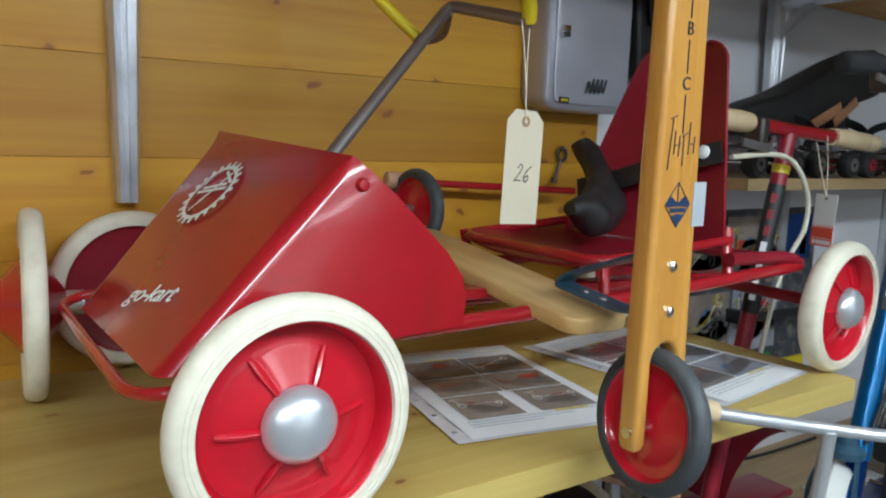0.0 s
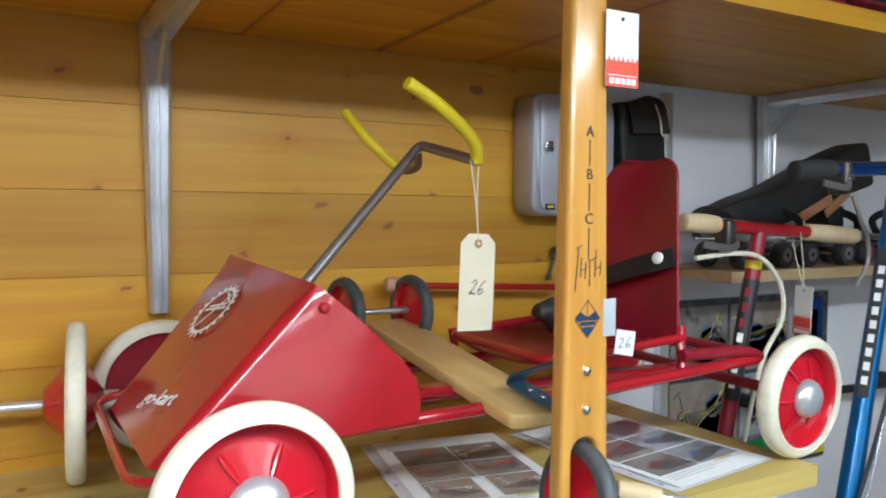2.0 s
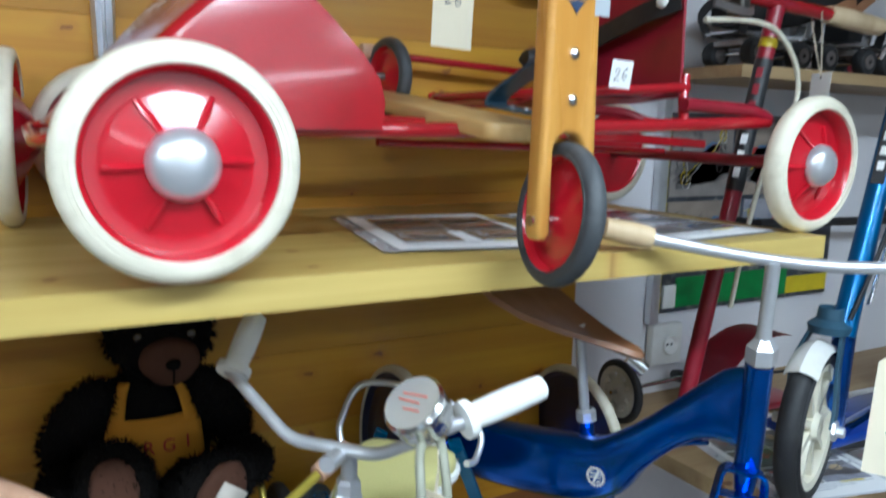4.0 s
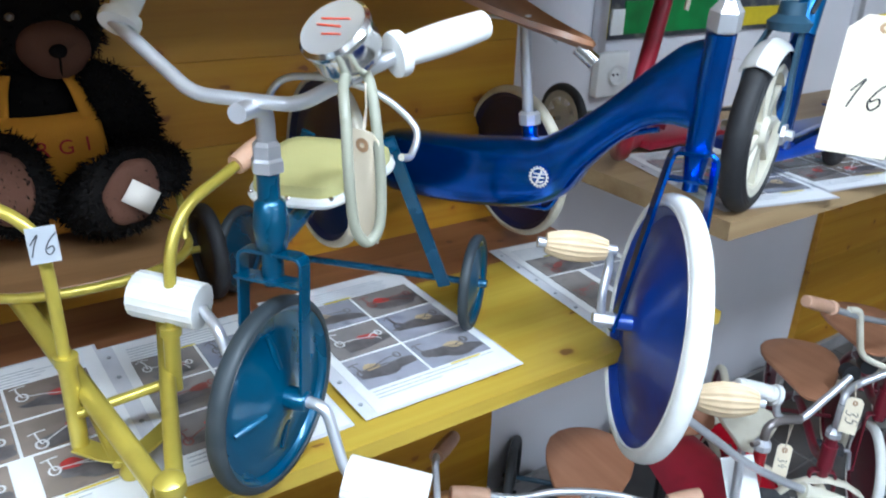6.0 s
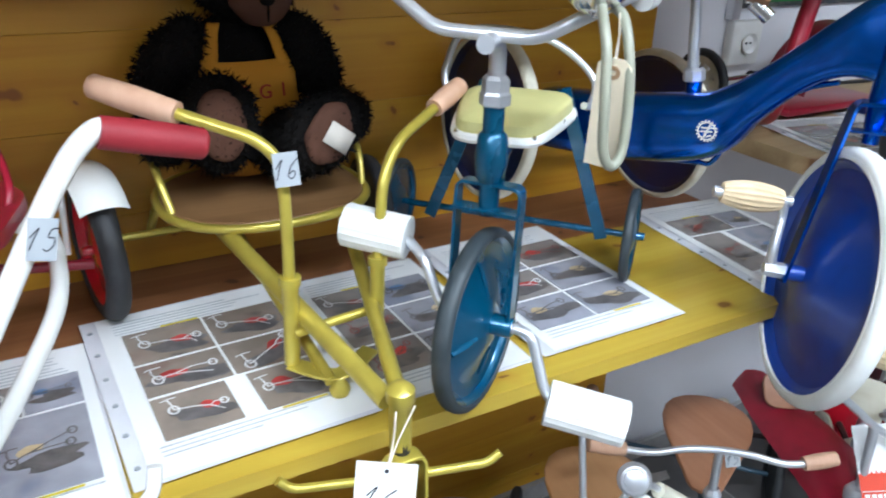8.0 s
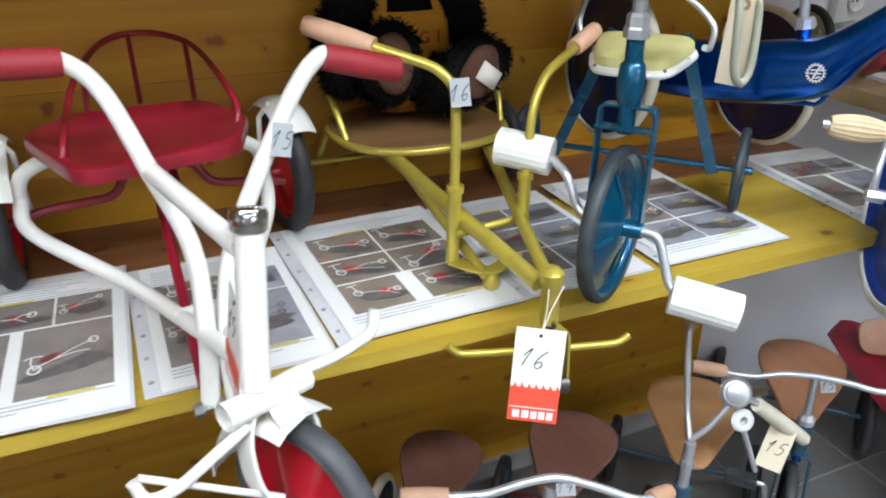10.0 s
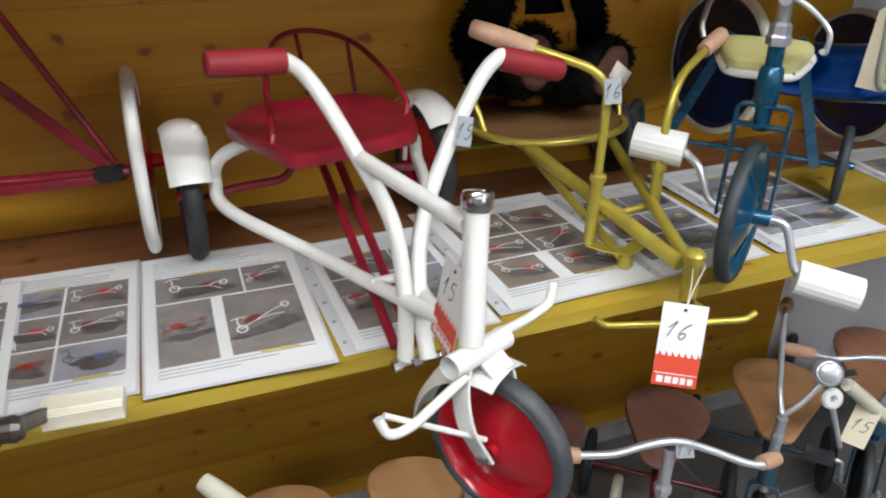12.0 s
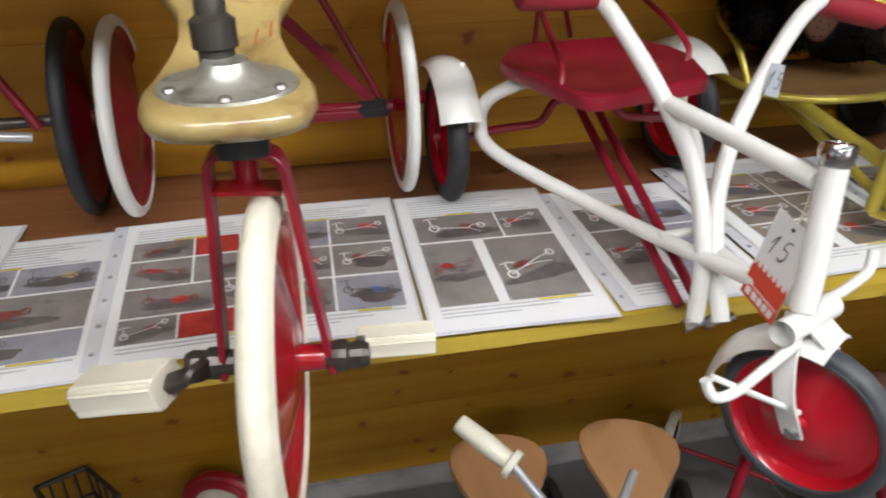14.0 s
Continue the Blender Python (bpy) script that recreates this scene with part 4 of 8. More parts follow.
    part("axle", tube([(cx - 0.036, -0.583, 1.322), (cx + 0.036, -0.583, 1.322)], 0.005), CHROME, s)
    # foot board
    out = [(-0.040, 0.016), (-0.037, 0.006), (-0.028, 0.0), (0.028, 0.0), (0.037, 0.006), (0.040, 0.016), (0.040, 0.46), (-0.040, 0.46)]
    m = Matrix.Translation((1.667, -0.512, 1.410)) @ pose(0, 0, 0, 6.3, 0, -1.5)
    part("footboard", plate(out, 0.018, m=m, bevel=0.004), BOARD, s, "pale wooden foot board")
    for x in (1.594, 1.712):
        wheel(s, (x, -0.085, 1.478), (-0.99, -0.12, 0), 0.057, 0.020, RED_WHEEL, GREY_RUBBER, 0.013, dome=0.007)
    part("rear_axle", tube([(1.580, -0.085, 1.478), (1.735, -0.085, 1.478)], 0.005), STEEL, s)
    # hinge bracket of dark blue strap steel
    b = tube(bend([(1.676, -0.566, 1.426), (1.676, -0.53, 1.4195), (1.676, -0.440, 1.4300), (1.676, -0.452, 1.442), (1.676, -0.566, 1.484)], 0.010), profile=[(-0.0018, -0.013), (0.0018, -0.013), (0.0018, 0.013), (-0.0018, 0.013)], up=(1, 0, 0))
    hinge = part("hinge_bracket", b, STEEL_BLUE, s, "dark blue bent steel strap", smooth=60)
    for y, z in ((-0.50, 1.4245), (-0.475, 1.4273)):
        part("rivet", lathe([(0.0042, 0), (0.0035, 0.0018), (0, 0.0024)], 14, m=along((1.676, y, z), (1.676, y - 0.01, z + 0.1))), STEEL, hinge)
    return s


wooden_scooter()
shop_tag("hanging_tag", "white printed tag with a red foot on the wooden scooter", (1.700, -0.598, 1.840), (0.0, -1, 0), (0, 0, 1), 0.044, 0.078, "", None)


# ---- upper shelf: loose rod, second axle, papers ----
rod = thing("draw_rod", "red draw rod with a pale wooden grip lying behind the scooter", "handle")
part("rod", tube([(1.755, -0.045, 1.512), (2.06, -0.050, 1.497)], 0.006), RED, rod)
grip(rod, (1.755, -0.045, 1.512), (1.685, -0.040, 1.517), 0.0125, GRIP_WOOD)

axle = thing("axle_with_wheel", "red wheel with a cream tyre on a bare steel axle", "wheel")
wheel(axle, (1.2098, -0.0801, 1.3800), (-0.997, 0.072, 0.013), 0.1075, 0.024, RED_WHEEL, CREAM, 0.012, dome=0.040)
part("axle", tube([(1.262, -0.084, 1.379), (0.93, -0.060, 1.384)], 0.0065), ALU, axle)
part("spacer", tube([(1.222, -0.081, 1.380), (1.262, -0.084, 1.379)], 0.014), ALU, axle)


# ---- small key on the wall ----
key = thing("key", "small steel key hanging on a nail in the wall", "key")
kx, kz = 2.068, 1.560
part("bow", tube([(kx + 0.010 * math.cos(a), -0.008, kz + 0.012 * math.sin(a)) for a in [2 * math.pi * q / 16 for q in range(16)]], 0.003, 8, closed=True), DARK_STEEL, key)
part("shank", tube([(kx - 0.004, -0.008, kz - 0.012), (kx - 0.016, -0.008, kz - 0.050)], 0.003, 8), DARK_STEEL, key)
part("bit", box(kx - 0.022, kx - 0.010, -0.010, -0.006, kz - 0.052, kz - 0.042, 0.001), DARK_STEEL, key)
part("nail", tube([(kx, 0.002, kz + 0.010), (kx, -0.014, kz + 0.011)], 0.0018, 8), STEEL, key)


# ---- lower shelf: information sheets in plastic sleeves ----
def photo_mat(name, ground, accent, amount, dark=(0.05, 0.05, 0.06)):
    m = bpy.data.materials.new(name)
    m.use_nodes = True
    nt = m.node_tree
    b = nt.nodes["Principled BSDF"]
    tc, info = nt.nodes.new("ShaderNodeTexCoord"), nt.nodes.new("ShaderNodeObjectInfo")
    sc = nt.nodes.new("ShaderNodeVectorMath")
    sc.operation = "SCALE"
    sc.inputs["Scale"].default_value = 40
    nt.links.new(info.outputs["Random"], sc.inputs[0])
    add = nt.nodes.new("ShaderNodeVectorMath")
    nt.links.new(tc.outputs["Object"], add.inputs[0])
    nt.links.new(sc.outputs[0], add.inputs[1])
    n1, n2, n3 = (nt.nodes.new("ShaderNodeTexNoise") for _ in range(3))
    for n, s, d in ((n1, 12, 2), (n2, 20, 2), (n3, 18, 3)):
        n.inputs["Scale"].default_value, n.inputs["Detail"].default_value = s, d
        nt.links.new(add.outputs[0], n.inputs["Vector"])
    base = nt.nodes.new("ShaderNodeValToRGB")
    e = base.color_ramp.elements
    e[0].position, e[1].position = 0.35, 0.7
    e[0].color, e[1].color = (*[c * 0.72 for c in ground], 1), (*ground, 1)
    nt.links.new(n3.outputs["Fac"], base.inputs["Fac"])
    out = base.outputs["Color"]
    for n, col, lo in ((n1, accent, 0.62), (n2, dark, 0.66)):
        r = nt.nodes.new("ShaderNodeMapRange")
        r.inputs["From Min"].default_value, r.inputs["From Max"].default_value = lo, lo + 0.10
        r.inputs["To Max"].default_value = amount
        nt.links.new(n.outputs["Fac"], r.inputs["Value"])
        mx = nt.nodes.new("ShaderNodeMix")
        mx.data_type = "RGBA"
        nt.links.new(r.outputs["Result"], mx.inputs["Factor"])
        nt.links.new(out, mx.inputs["A"])
        mx.inputs["B"].default_value = (*col, 1)
        out = mx.outputs["Result"]
    nt.links.new(out, b.inputs["Base Color"])
    b.inputs["Roughness"].default_value = 0.22
    b.inputs["Coat Weight"].default_value = 0.5
    return m


PHOTO_RED = photo_mat("photo_print_red", (0.34, 0.28, 0.23), (0.20, 0.12, 0.10), 0.6)
PHOTO_BLUE = photo_mat("photo_print_blue", (0.42, 0.42, 0.47), (0.20, 0.22, 0.30), 0.6)
PHOTO_GREY = photo_mat("photo_print_grey", (0.32, 0.29, 0.27), (0.17, 0.15, 0.14), 0.6)
PRINT_SHADE = mat("printed_shadow", (0.125, 0.115, 0.112), 0.3, vary=0.3, scale=60, coat=0.4)
PRINT_TEXT = mat("printed_text", (0.50, 0.51, 0.53), 0.5, vary=0.2, scale=200)
PRINT_RED = mat("printed_red", (0.46, 0.045, 0.040), 0.3, vary=0.25, scale=70, coat=0.4)
PRINT_WHITE = mat("printed_white", (0.70, 0.69, 0.68), 0.3, vary=0.1, coat=0.4)
PRINT_BLUE = mat("printed_blue", (0.10, 0.17, 0.30), 0.3, vary=0.25, scale=70, coat=0.4)
PRINT_TAN = mat("printed_tan", (0.50, 0.38, 0.22), 0.3, vary=0.2, scale=70, coat=0.4)
PRINT_BROWN = mat("printed_brown", (0.20, 0.055, 0.045), 0.3, vary=0.3, scale=70, coat=0.4)


def printed_toy(photo, m, x0, x1, y0, y1, rnd, body, lines):
    """The vehicle shown in a photo: its shade, seat, rods and wheels as flat print."""
    w, h = x1 - x0, y1 - y0
    q = min(w, h * 1.4)
    cx, cy = (x0 + x1) / 2 + rnd.uniform(-0.06, 0.06) * w, (y0 + y1) / 2 + rnd.uniform(-0.04, 0.08) * h
    inside = lambda x, y: (min(max(x, x0 + 0.001), x1 - 0.001), min(max(y, y0 + 0.001), y1 - 0.001))
    def blob(rx, ry, x, y, z, turn, rough=0.5):
        out = []
        ph = [rnd.uniform(0, 6.28) for _ in range(3)]
        for k in range(20):
            a = 2 * math.pi * k / 20
            r = 1 + rough * (0.22 * math.sin(2 * a + ph[0]) + 0.16 * math.sin(3 * a + ph[1]) + 0.12 * math.sin(5 * a + ph[2]))
            px_, py_ = rx * r * math.cos(a), ry * r * math.sin(a)
            px_, py_ = px_ * math.cos(turn) - py_ * math.sin(turn), px_ * math.sin(turn) + py_ * math.cos(turn)
            out.append(inside(x + px_, y + py_))
        return plate(out, 0.0001, m=m @ Matrix.Translation((0, 0, z)))
    tilt = rnd.uniform(-0.5, 0.6)
    part("printed_shadow", blob(q * 0.42, q * 0.15, cx + 0.08 * w, cy - 0.16 * h, 0.0037, tilt * 0.4, 1.0), PRINT_SHADE, photo, smooth=0)
    d = Vector((math.cos(tilt), math.sin(tilt)))
    seat = Vector((cx, cy)) + d * rnd.choice((-1, 1)) * q * 0.14
    part("printed_body", blob(q * rnd.uniform(0.12, 0.16), q * rnd.uniform(0.075, 0.10), seat.x, seat.y + 0.04 * h, 0.0040, tilt), body, photo, smooth=0)
    wheels = [Vector((cx, cy)) + d * (u * q) + Vector((0, v * q)) for u, v in ((-0.34, -0.06), (0.30, -0.10), (0.34, 0.10))]
    for k, p_ in enumerate(wheels):
        r = q * (0.085 if k == 0 else 0.065)
        ring = [m @ Vector((*inside(p_.x + r * 0.75 * math.cos(a), p_.y + r * math.sin(a)), 0.0041)) for a in [2 * math.pi * i / 14 for i in range(14)]]
        part("printed_wheel", tube(ring, q * 0.014, 6, flat=0.05, up=(0, 0, 1), closed=True), (PRINT_SHADE, lines)[k != 1], photo, smooth=0)
    ends = [(wheels[0], seat), (seat, wheels[1]), (seat, wheels[2]), (wheels[0], wheels[0] + Vector((-0.04 * q, 0.26 * q))), (wheels[0] + Vector((-0.12 * q, 0.24 * q)), wheels[0] + Vector((0.08 * q, 0.27 * q)))]
    for a, b_ in ends:
        mid = (a + b_) / 2 + Vector((rnd.uniform(-0.03, 0.03) * q, rnd.uniform(0.0, 0.05) * q))
        pts = [m @ Vector((*inside(p_.x, p_.y), 0.0043)) for p_ in (a, mid, b_)]
        part("printed_rod", tube(curve(pts, 4), q * 0.011, 6, flat=0.05, up=(0, 0, 1)), lines, photo, smooth=0)


# photo layouts: rows of (bottom, top, [(left, right), ...]) as shares of the sheet
FOUR_PHOTOS = [(0.14, 0.575, [(0.075, 0.40), (0.47, 0.93)]), (0.59, 0.80, [(0.075, 0.61), (0.625, 0.93)])]
SIX_GAP = [(0.155, 0.385, [(0.10, 0.45), (0.555, 0.92)]), (0.40, 0.60, [(0.10, 0.505), (0.52, 0.92)]), (0.615, 0.84, [(0.10, 0.505), (0.52, 0.92)])]
SIX_PHOTOS = [(0.14, 0.36, [(0.06, 0.48), (0.50, 0.94)]), (0.375, 0.60, [(0.06, 0.48), (0.50, 0.94)]), (0.615, 0.83, [(0.06, 0.48), (0.50, 0.94)])]
NINE_PHOTOS = [(0.10, 0.25, [(0.06, 0.36), (0.375, 0.94)]), (0.265, 0.45, [(0.06, 0.55), (0.565, 0.94)]), (0.465, 0.66, [(0.06, 0.42), (0.435, 0.94)]), (0.675, 0.82, [(0.06, 0.42), (0.435, 0.70), (0.715, 0.94)])]
WIDE_PHOTOS = [(0.13, 0.29, [(0.05, 0.94)]), (0.305, 0.55, [(0.05, 0.94)]), (0.565, 0.76, [(0.05, 0.48), (0.495, 0.94)])]


def sheet(corner, turn, w, h, rows, photos, z, label, strip_left=True, lift=0.0):
    """An A4 sheet in a punched sleeve; corner: front left, turn in degrees. rows: a photo layout; photos: materials to go through."""
    t = thing("info_sheet", label, "paper", group="information sheets")
    m = Matrix.Translation((*corner, z + 0.0012 + lift)) @ pose(0, 0, 0, 0, 0, turn)
    rnd = random.Random(int(corner[0] * 1000))
    def sheet_mesh(x0, x1, y0, y1, up, wave, ph):
        bm = bmesh.new()
        nx, ny = 10, 12
        g = [[bm.verts.new((x0 + (x1 - x0) * i / nx, y0 + (y1 - y0) * j / ny, up + wave * (0.5 + 0.5 * math.sin(ph + 5 * i / nx + 2.1 * j / ny) * math.cos(3.7 * j / ny + ph)) * (0.3 + 0.7 * (i in (0, nx) or j in (0, ny))))) for j in range(ny + 1)] for i in range(nx + 1)]
        for i in range(nx):
            for j in range(ny):
                bm.faces.new((g[i][j], g[i + 1][j], g[i + 1][j + 1], g[i][j + 1]))
        bmesh.ops.transform(bm, matrix=m, verts=bm.verts)
        return bm
    edge = 0.018 if strip_left else 0.003
    part("sleeve", sheet_mesh(-edge, w + 0.004, -0.004, h + 0.005, 0.0, 0.0016, rnd.random() * 6), SLEEVE, t, "clear punched plastic sleeve", smooth=60)
    part("paper", sheet_mesh(0, w, 0, h, 0.0019, 0.0006, rnd.random() * 6), PAPER, t, smooth=60)
    if strip_left:
        for k in range(6):
            part("punch_hole", lathe([(0, 0.0026), (0.0028, 0.0026), (0.003, 0.0015)], 10, m=m @ Matrix.Translation((-0.009, h * (0.08 + 0.168 * k), 0))), GREY_PAPER, t)
    i = 0
    for y0, y1, xs in rows:
        for a, b_ in xs:
            ax, bx, ya, yb = a * w, b_ * w, y0 * h, y1 * h
            bm = box(ax, bx, ya, yb, 0.0029, 0.0033)
            bmesh.ops.transform(bm, matrix=m, verts=bm.verts)
            ph = photos[i % len(photos)]
            i += 1
            photo = part("photo", bm, ph, t, smooth=0)
            if ph is PRINT_RED:
                continue
            body, lines = {PHOTO_RED: (PRINT_RED, PRINT_WHITE), PHOTO_BLUE: ((PRINT_BLUE, PRINT_TAN)[rnd.random() < 0.5], PRINT_SHADE), PHOTO_GREY: ((PRINT_BROWN, PRINT_RED)[rnd.random() < 0.4], (PRINT_BROWN, PRINT_WHITE)[rnd.random() < 0.35])}[ph]
            printed_toy(photo, m, ax, bx, ya, yb, rnd, body, lines)
    top, low = rows[-1][1] * h, rows[0][0] * h
    lines = [(top + 0.006 + 0.007 * k, 0.07 * w, w * rnd.uniform(0.6, 0.93)) for k in range(int((h - top - 0.014) / 0.007))]
    lines += [(low - 0.007 - 0.007 * k, 0.07 * w, w * (0.93, 0.72, 0.5)[k]) for k in range(min(3, int((low - 0.010) / 0.007)))]
    for y, a, b_ in lines:
        bm = box(a, b_, y - 0.0009, y + 0.0009, 0.0028, 0.0031)
        bmesh.ops.transform(bm, matrix=m, verts=bm.verts)
        part("text_line", bm, PRINT_TEXT, t, smooth=0)
    for a, b_, y in ((0.30, 0.50, top + 0.0025), (0.62, 0.84, low - 0.0032)):
        bm = box(w * a, w * b_, y - 0.0014, y + 0.0014, 0.0028, 0.0032)
        bmesh.ops.transform(bm, matrix=m, verts=bm.verts)
        part("highlight", bm, YELLOW_RUBBER, t, smooth=0)
    return t


WHITE_SHEET = "printed information sheet with photos in a plastic sleeve"
sheet((-0.030, -0.455), -2.0, 0.210, 0.318, SIX_PHOTOS, [PHOTO_GREY], LOWER_Z, WHITE_SHEET, lift=0.004)
sheet((0.117, -0.498), 1.5, 0.210, 0.310, WIDE_PHOTOS, [PHOTO_BLUE, PHOTO_GREY, PHOTO_BLUE], LOWER_Z, WHITE_SHEET)
sheet((0.340, -0.484), 1.5, 0.205, 0.305, NINE_PHOTOS, [PHOTO_GREY, PRINT_RED, PHOTO_GREY, PHOTO_RED, PHOTO_GREY, PHOTO_GREY], LOWER_Z, WHITE_SHEET, lift=0.005)
sheet((0.500, -0.474), -2.0, 0.176, 0.322, SIX_PHOTOS, [PHOTO_GREY, PHOTO_BLUE, PHOTO_GREY], LOWER_Z, WHITE_SHEET, strip_left=False, lift=0.002)
sheet((0.686, -0.500), -1.5, 0.210, 0.328, FOUR_PHOTOS, [PHOTO_GREY], LOWER_Z, WHITE_SHEET, strip_left=False, lift=0.006)
sheet((0.927, -0.490), 0.8, 0.188, 0.300, FOUR_PHOTOS, [PHOTO_GREY, PHOTO_BLUE], LOWER_Z, WHITE_SHEET)
sheet((1.140, -0.477), 2.0, 0.232, 0.332, SIX_GAP, [PHOTO_RED], LOWER_Z, WHITE_SHEET, lift=0.003)
sheet((1.388, -0.464), 1.0, 0.190, 0.315, SIX_PHOTOS, [PHOTO_GREY, PHOTO_BLUE], LOWER_Z, WHITE_SHEET)
sheet((1.612, -0.464), 0.6, 0.214, 0.328, SIX_PHOTOS, [PHOTO_BLUE, PHOTO_BLUE, PHOTO_GREY], LOWER_Z, WHITE_SHEET, lift=0.003)
sheet((2.002, -0.458), -5.0, 0.185, 0.310, FOUR_PHOTOS, [PHOTO_GREY, PHOTO_BLUE], LOWER_Z, WHITE_SHEET)
sheet((1.567, -0.436), -10.0, 0.205, 0.315, SIX_GAP, [PHOTO_GREY], UPPER_Z, WHITE_SHEET)
sheet((1.908, -0.496), 8.0, 0.215, 0.315, SIX_PHOTOS, [PHOTO_GREY, PHOTO_BLUE], UPPER_Z, WHITE_SHEET)


# ---- teddy bear ----
def teddy():
    fur = mat("black_plush", (0.007, 0.006, 0.0055), 0.95, vary=0.35, spec=0.1)
    skin = mat("brown_plush", (0.095, 0.045, 0.030), 0.9, vary=0.2, bump=0.4, bump_scale=260, spec=0.1)
    cloth = mat("orange_yellow_cloth", (0.58, 0.25, 0.012), 0.85, vary=0.12, bump=0.4, bump_scale=420)
    red = mat("red_stitching", (0.38, 0.02, 0.02), 0.8)
    eye = mat("amber_eye", (0.05, 0.03, 0.02), 0.1, coat=1.0)
    white = mat("sewn_label", (0.60, 0.55, 0.48), 0.8)
    slots = [fur, skin, cloth, red, eye, white]
    bm = bmesh.new()
    def blob(at, r, m_i, turn=(0, 0, 0), hairy=0):
        b2 = bmesh.new()
        bmesh.ops.create_icosphere(b2, subdivisions=3, radius=1, matrix=Matrix.LocRotScale(Vector(at), Euler([radians(a) for a in turn]), Vector(r)))
        for v_ in b2.verts:
            v_.co += noise.noise_vector(v_.co * 40) * 0.003
        b2.normal_update()
        if hairy:
            rnd = random.Random(int(at[0] * 1e4) + int(at[2] * 1e4))
            faces = list(b2.faces)
            for f in faces:
                for _ in range(hairy):
                    c = f.calc_center_median() + Vector([rnd.uniform(-1, 1) for _ in range(3)]) * 0.004
                    d = (f.normal + Vector([rnd.uniform(-0.7, 0.7) for _ in range(3)]) + Vector((0, 0, -0.35))).normalized()
                    s = d.orthogonal().normalized() * 0.0016
                    ln = rnd.uniform(0.005, 0.011)
                    q = [b2.verts.new(p_) for p_ in (c - s, c + s, c + d * ln)]
                    b2.faces.new(q)
        for f in b2.faces:
            f.material_index = m_i
        join(bm, b2)
    blob((1.385, -0.045, 0.955), (0.088, 0.070, 0.105), 0, hairy=4)
    hx, hz = 1.404, 1.116
    blob((hx, -0.062, hz), (0.072, 0.062, 0.070), 0, hairy=5)
    for dx in (-0.066, 0.066):
        blob((hx + dx, -0.05, hz + 0.065), (0.028, 0.014, 0.028), 0, hairy=2)
        blob((hx - 0.002 + dx * 0.52, -0.122, hz + 0.006), (0.006, 0.004, 0.006), 4)
    blob((hx + 0.004, -0.112, hz - 0.030), (0.039, 0.029, 0.035), 1)
    blob((hx + 0.005, -0.142, hz - 0.028), (0.011, 0.006, 0.008), 0)
    blob((hx + 0.005, -0.145, hz - 0.044), (0.0012, 0.003, 0.012), 0)
    blob((1.478, -0.085, 1.000), (0.034, 0.038, 0.075), 0, (18, -28, 0), hairy=5)
    blob((1.500, -0.135, 0.935), (0.030, 0.045, 0.036), 0, (0, 0, 20), hairy=5)
    blob((1.292, -0.085, 1.000), (0.034, 0.038, 0.075), 0, (18, 28, 0), hairy=5)
    blob((1.272, -0.135, 0.935), (0.030, 0.045, 0.036), 0, (0, 0, -20), hairy=5)
    blob((1.428, -0.140, 0.905), (0.046, 0.080, 0.046), 0, (-10, 0, 22), hairy=5)
    blob((1.338, -0.135, 0.925), (0.044, 0.075, 0.046), 0, (-25, 0, -10), hairy=5)
    blob((1.448, -0.205, 0.934), (0.046, 0.026, 0.052), 0, (0, 28, 10), hairy=4)
    blob((1.326, -0.190, 0.958), (0.044, 0.026, 0.056), 0, (0, -4, 0), hairy=4)
    blob((1.450, -0.226, 0.938), (0.032, 0.012, 0.041), 1, (0, 28, 10))
    blob((1.324, -0.210, 0.958), (0.029, 0.012, 0.043), 1, (0, -4, 0))
    # bib: curved cloth with straps
    def cloth_patch(u0, u1, z0, z1, r, m_i, n=12):
        b2 = bmesh.new()
        g = []
        for i in range(n + 1):
            u = u0 + (u1 - u0) * i / n
            col = []
            for j in range(9):
                z = z0 + (z1 - z0) * j / 8
                k = math.sqrt(max(0.05, 1 - ((z - 0.955) / 0.130) ** 2))
                col.append(b2.verts.new((1.385 + (0.088 + r) * k * math.sin(u), -0.045 - (0.070 + r) * k * math.cos(u) + 0.002 * math.sin(z * 160 + u * 4), z)))
            g.append(col)
        for a, c in zip(g, g[1:]):
            for j in range(8):
                b2.faces.new((a[j], a[j + 1], c[j + 1], c[j]))
        bmesh.ops.recalc_face_normals(b2, faces=b2.faces)
        bmesh.ops.solidify(b2, geom=b2.faces[:], thickness=0.002)
        for f in b2.faces:
            f.material_index = m_i
        join(bm, b2)
    cloth_patch(-0.64, 0.64, 0.855, 1.012, 0.020, 2)
    cloth_patch(-0.62, -0.40, 1.005, 1.056, 0.020, 2, 4)
    cloth_patch(0.40, 0.62, 1.005, 1.056, 0.020, 2, 4)
    for k, ch in enumerate("ORGI"):
        u = -0.33 + 0.235 * k
        cu = bpy.data.curves.new("letter", "FONT")
        cu.body, cu.size, cu.extrude, cu.align_x, cu.align_y = ch, 0.025, 0.0006, "CENTER", "CENTER"
        tmp = bpy.data.objects.new("tmp", cu)
        me = bpy.data.meshes.new_from_object(tmp)
        nrm = Vector((math.sin(u), -math.cos(u), 0.08))
        me.transform(facing((1.385 + 0.1105 * math.sin(u), -0.045 - 0.0925 * math.cos(u), 0.974), nrm))
        n0 = len(bm.faces)
        bm.from_mesh(me)
        bm.faces.ensure_lookup_table()
        for f in bm.faces[n0:]:
            f.material_index = 3
        bpy.data.objects.remove(tmp)
        bpy.data.curves.remove(cu)
        bpy.data.meshes.remove(me)
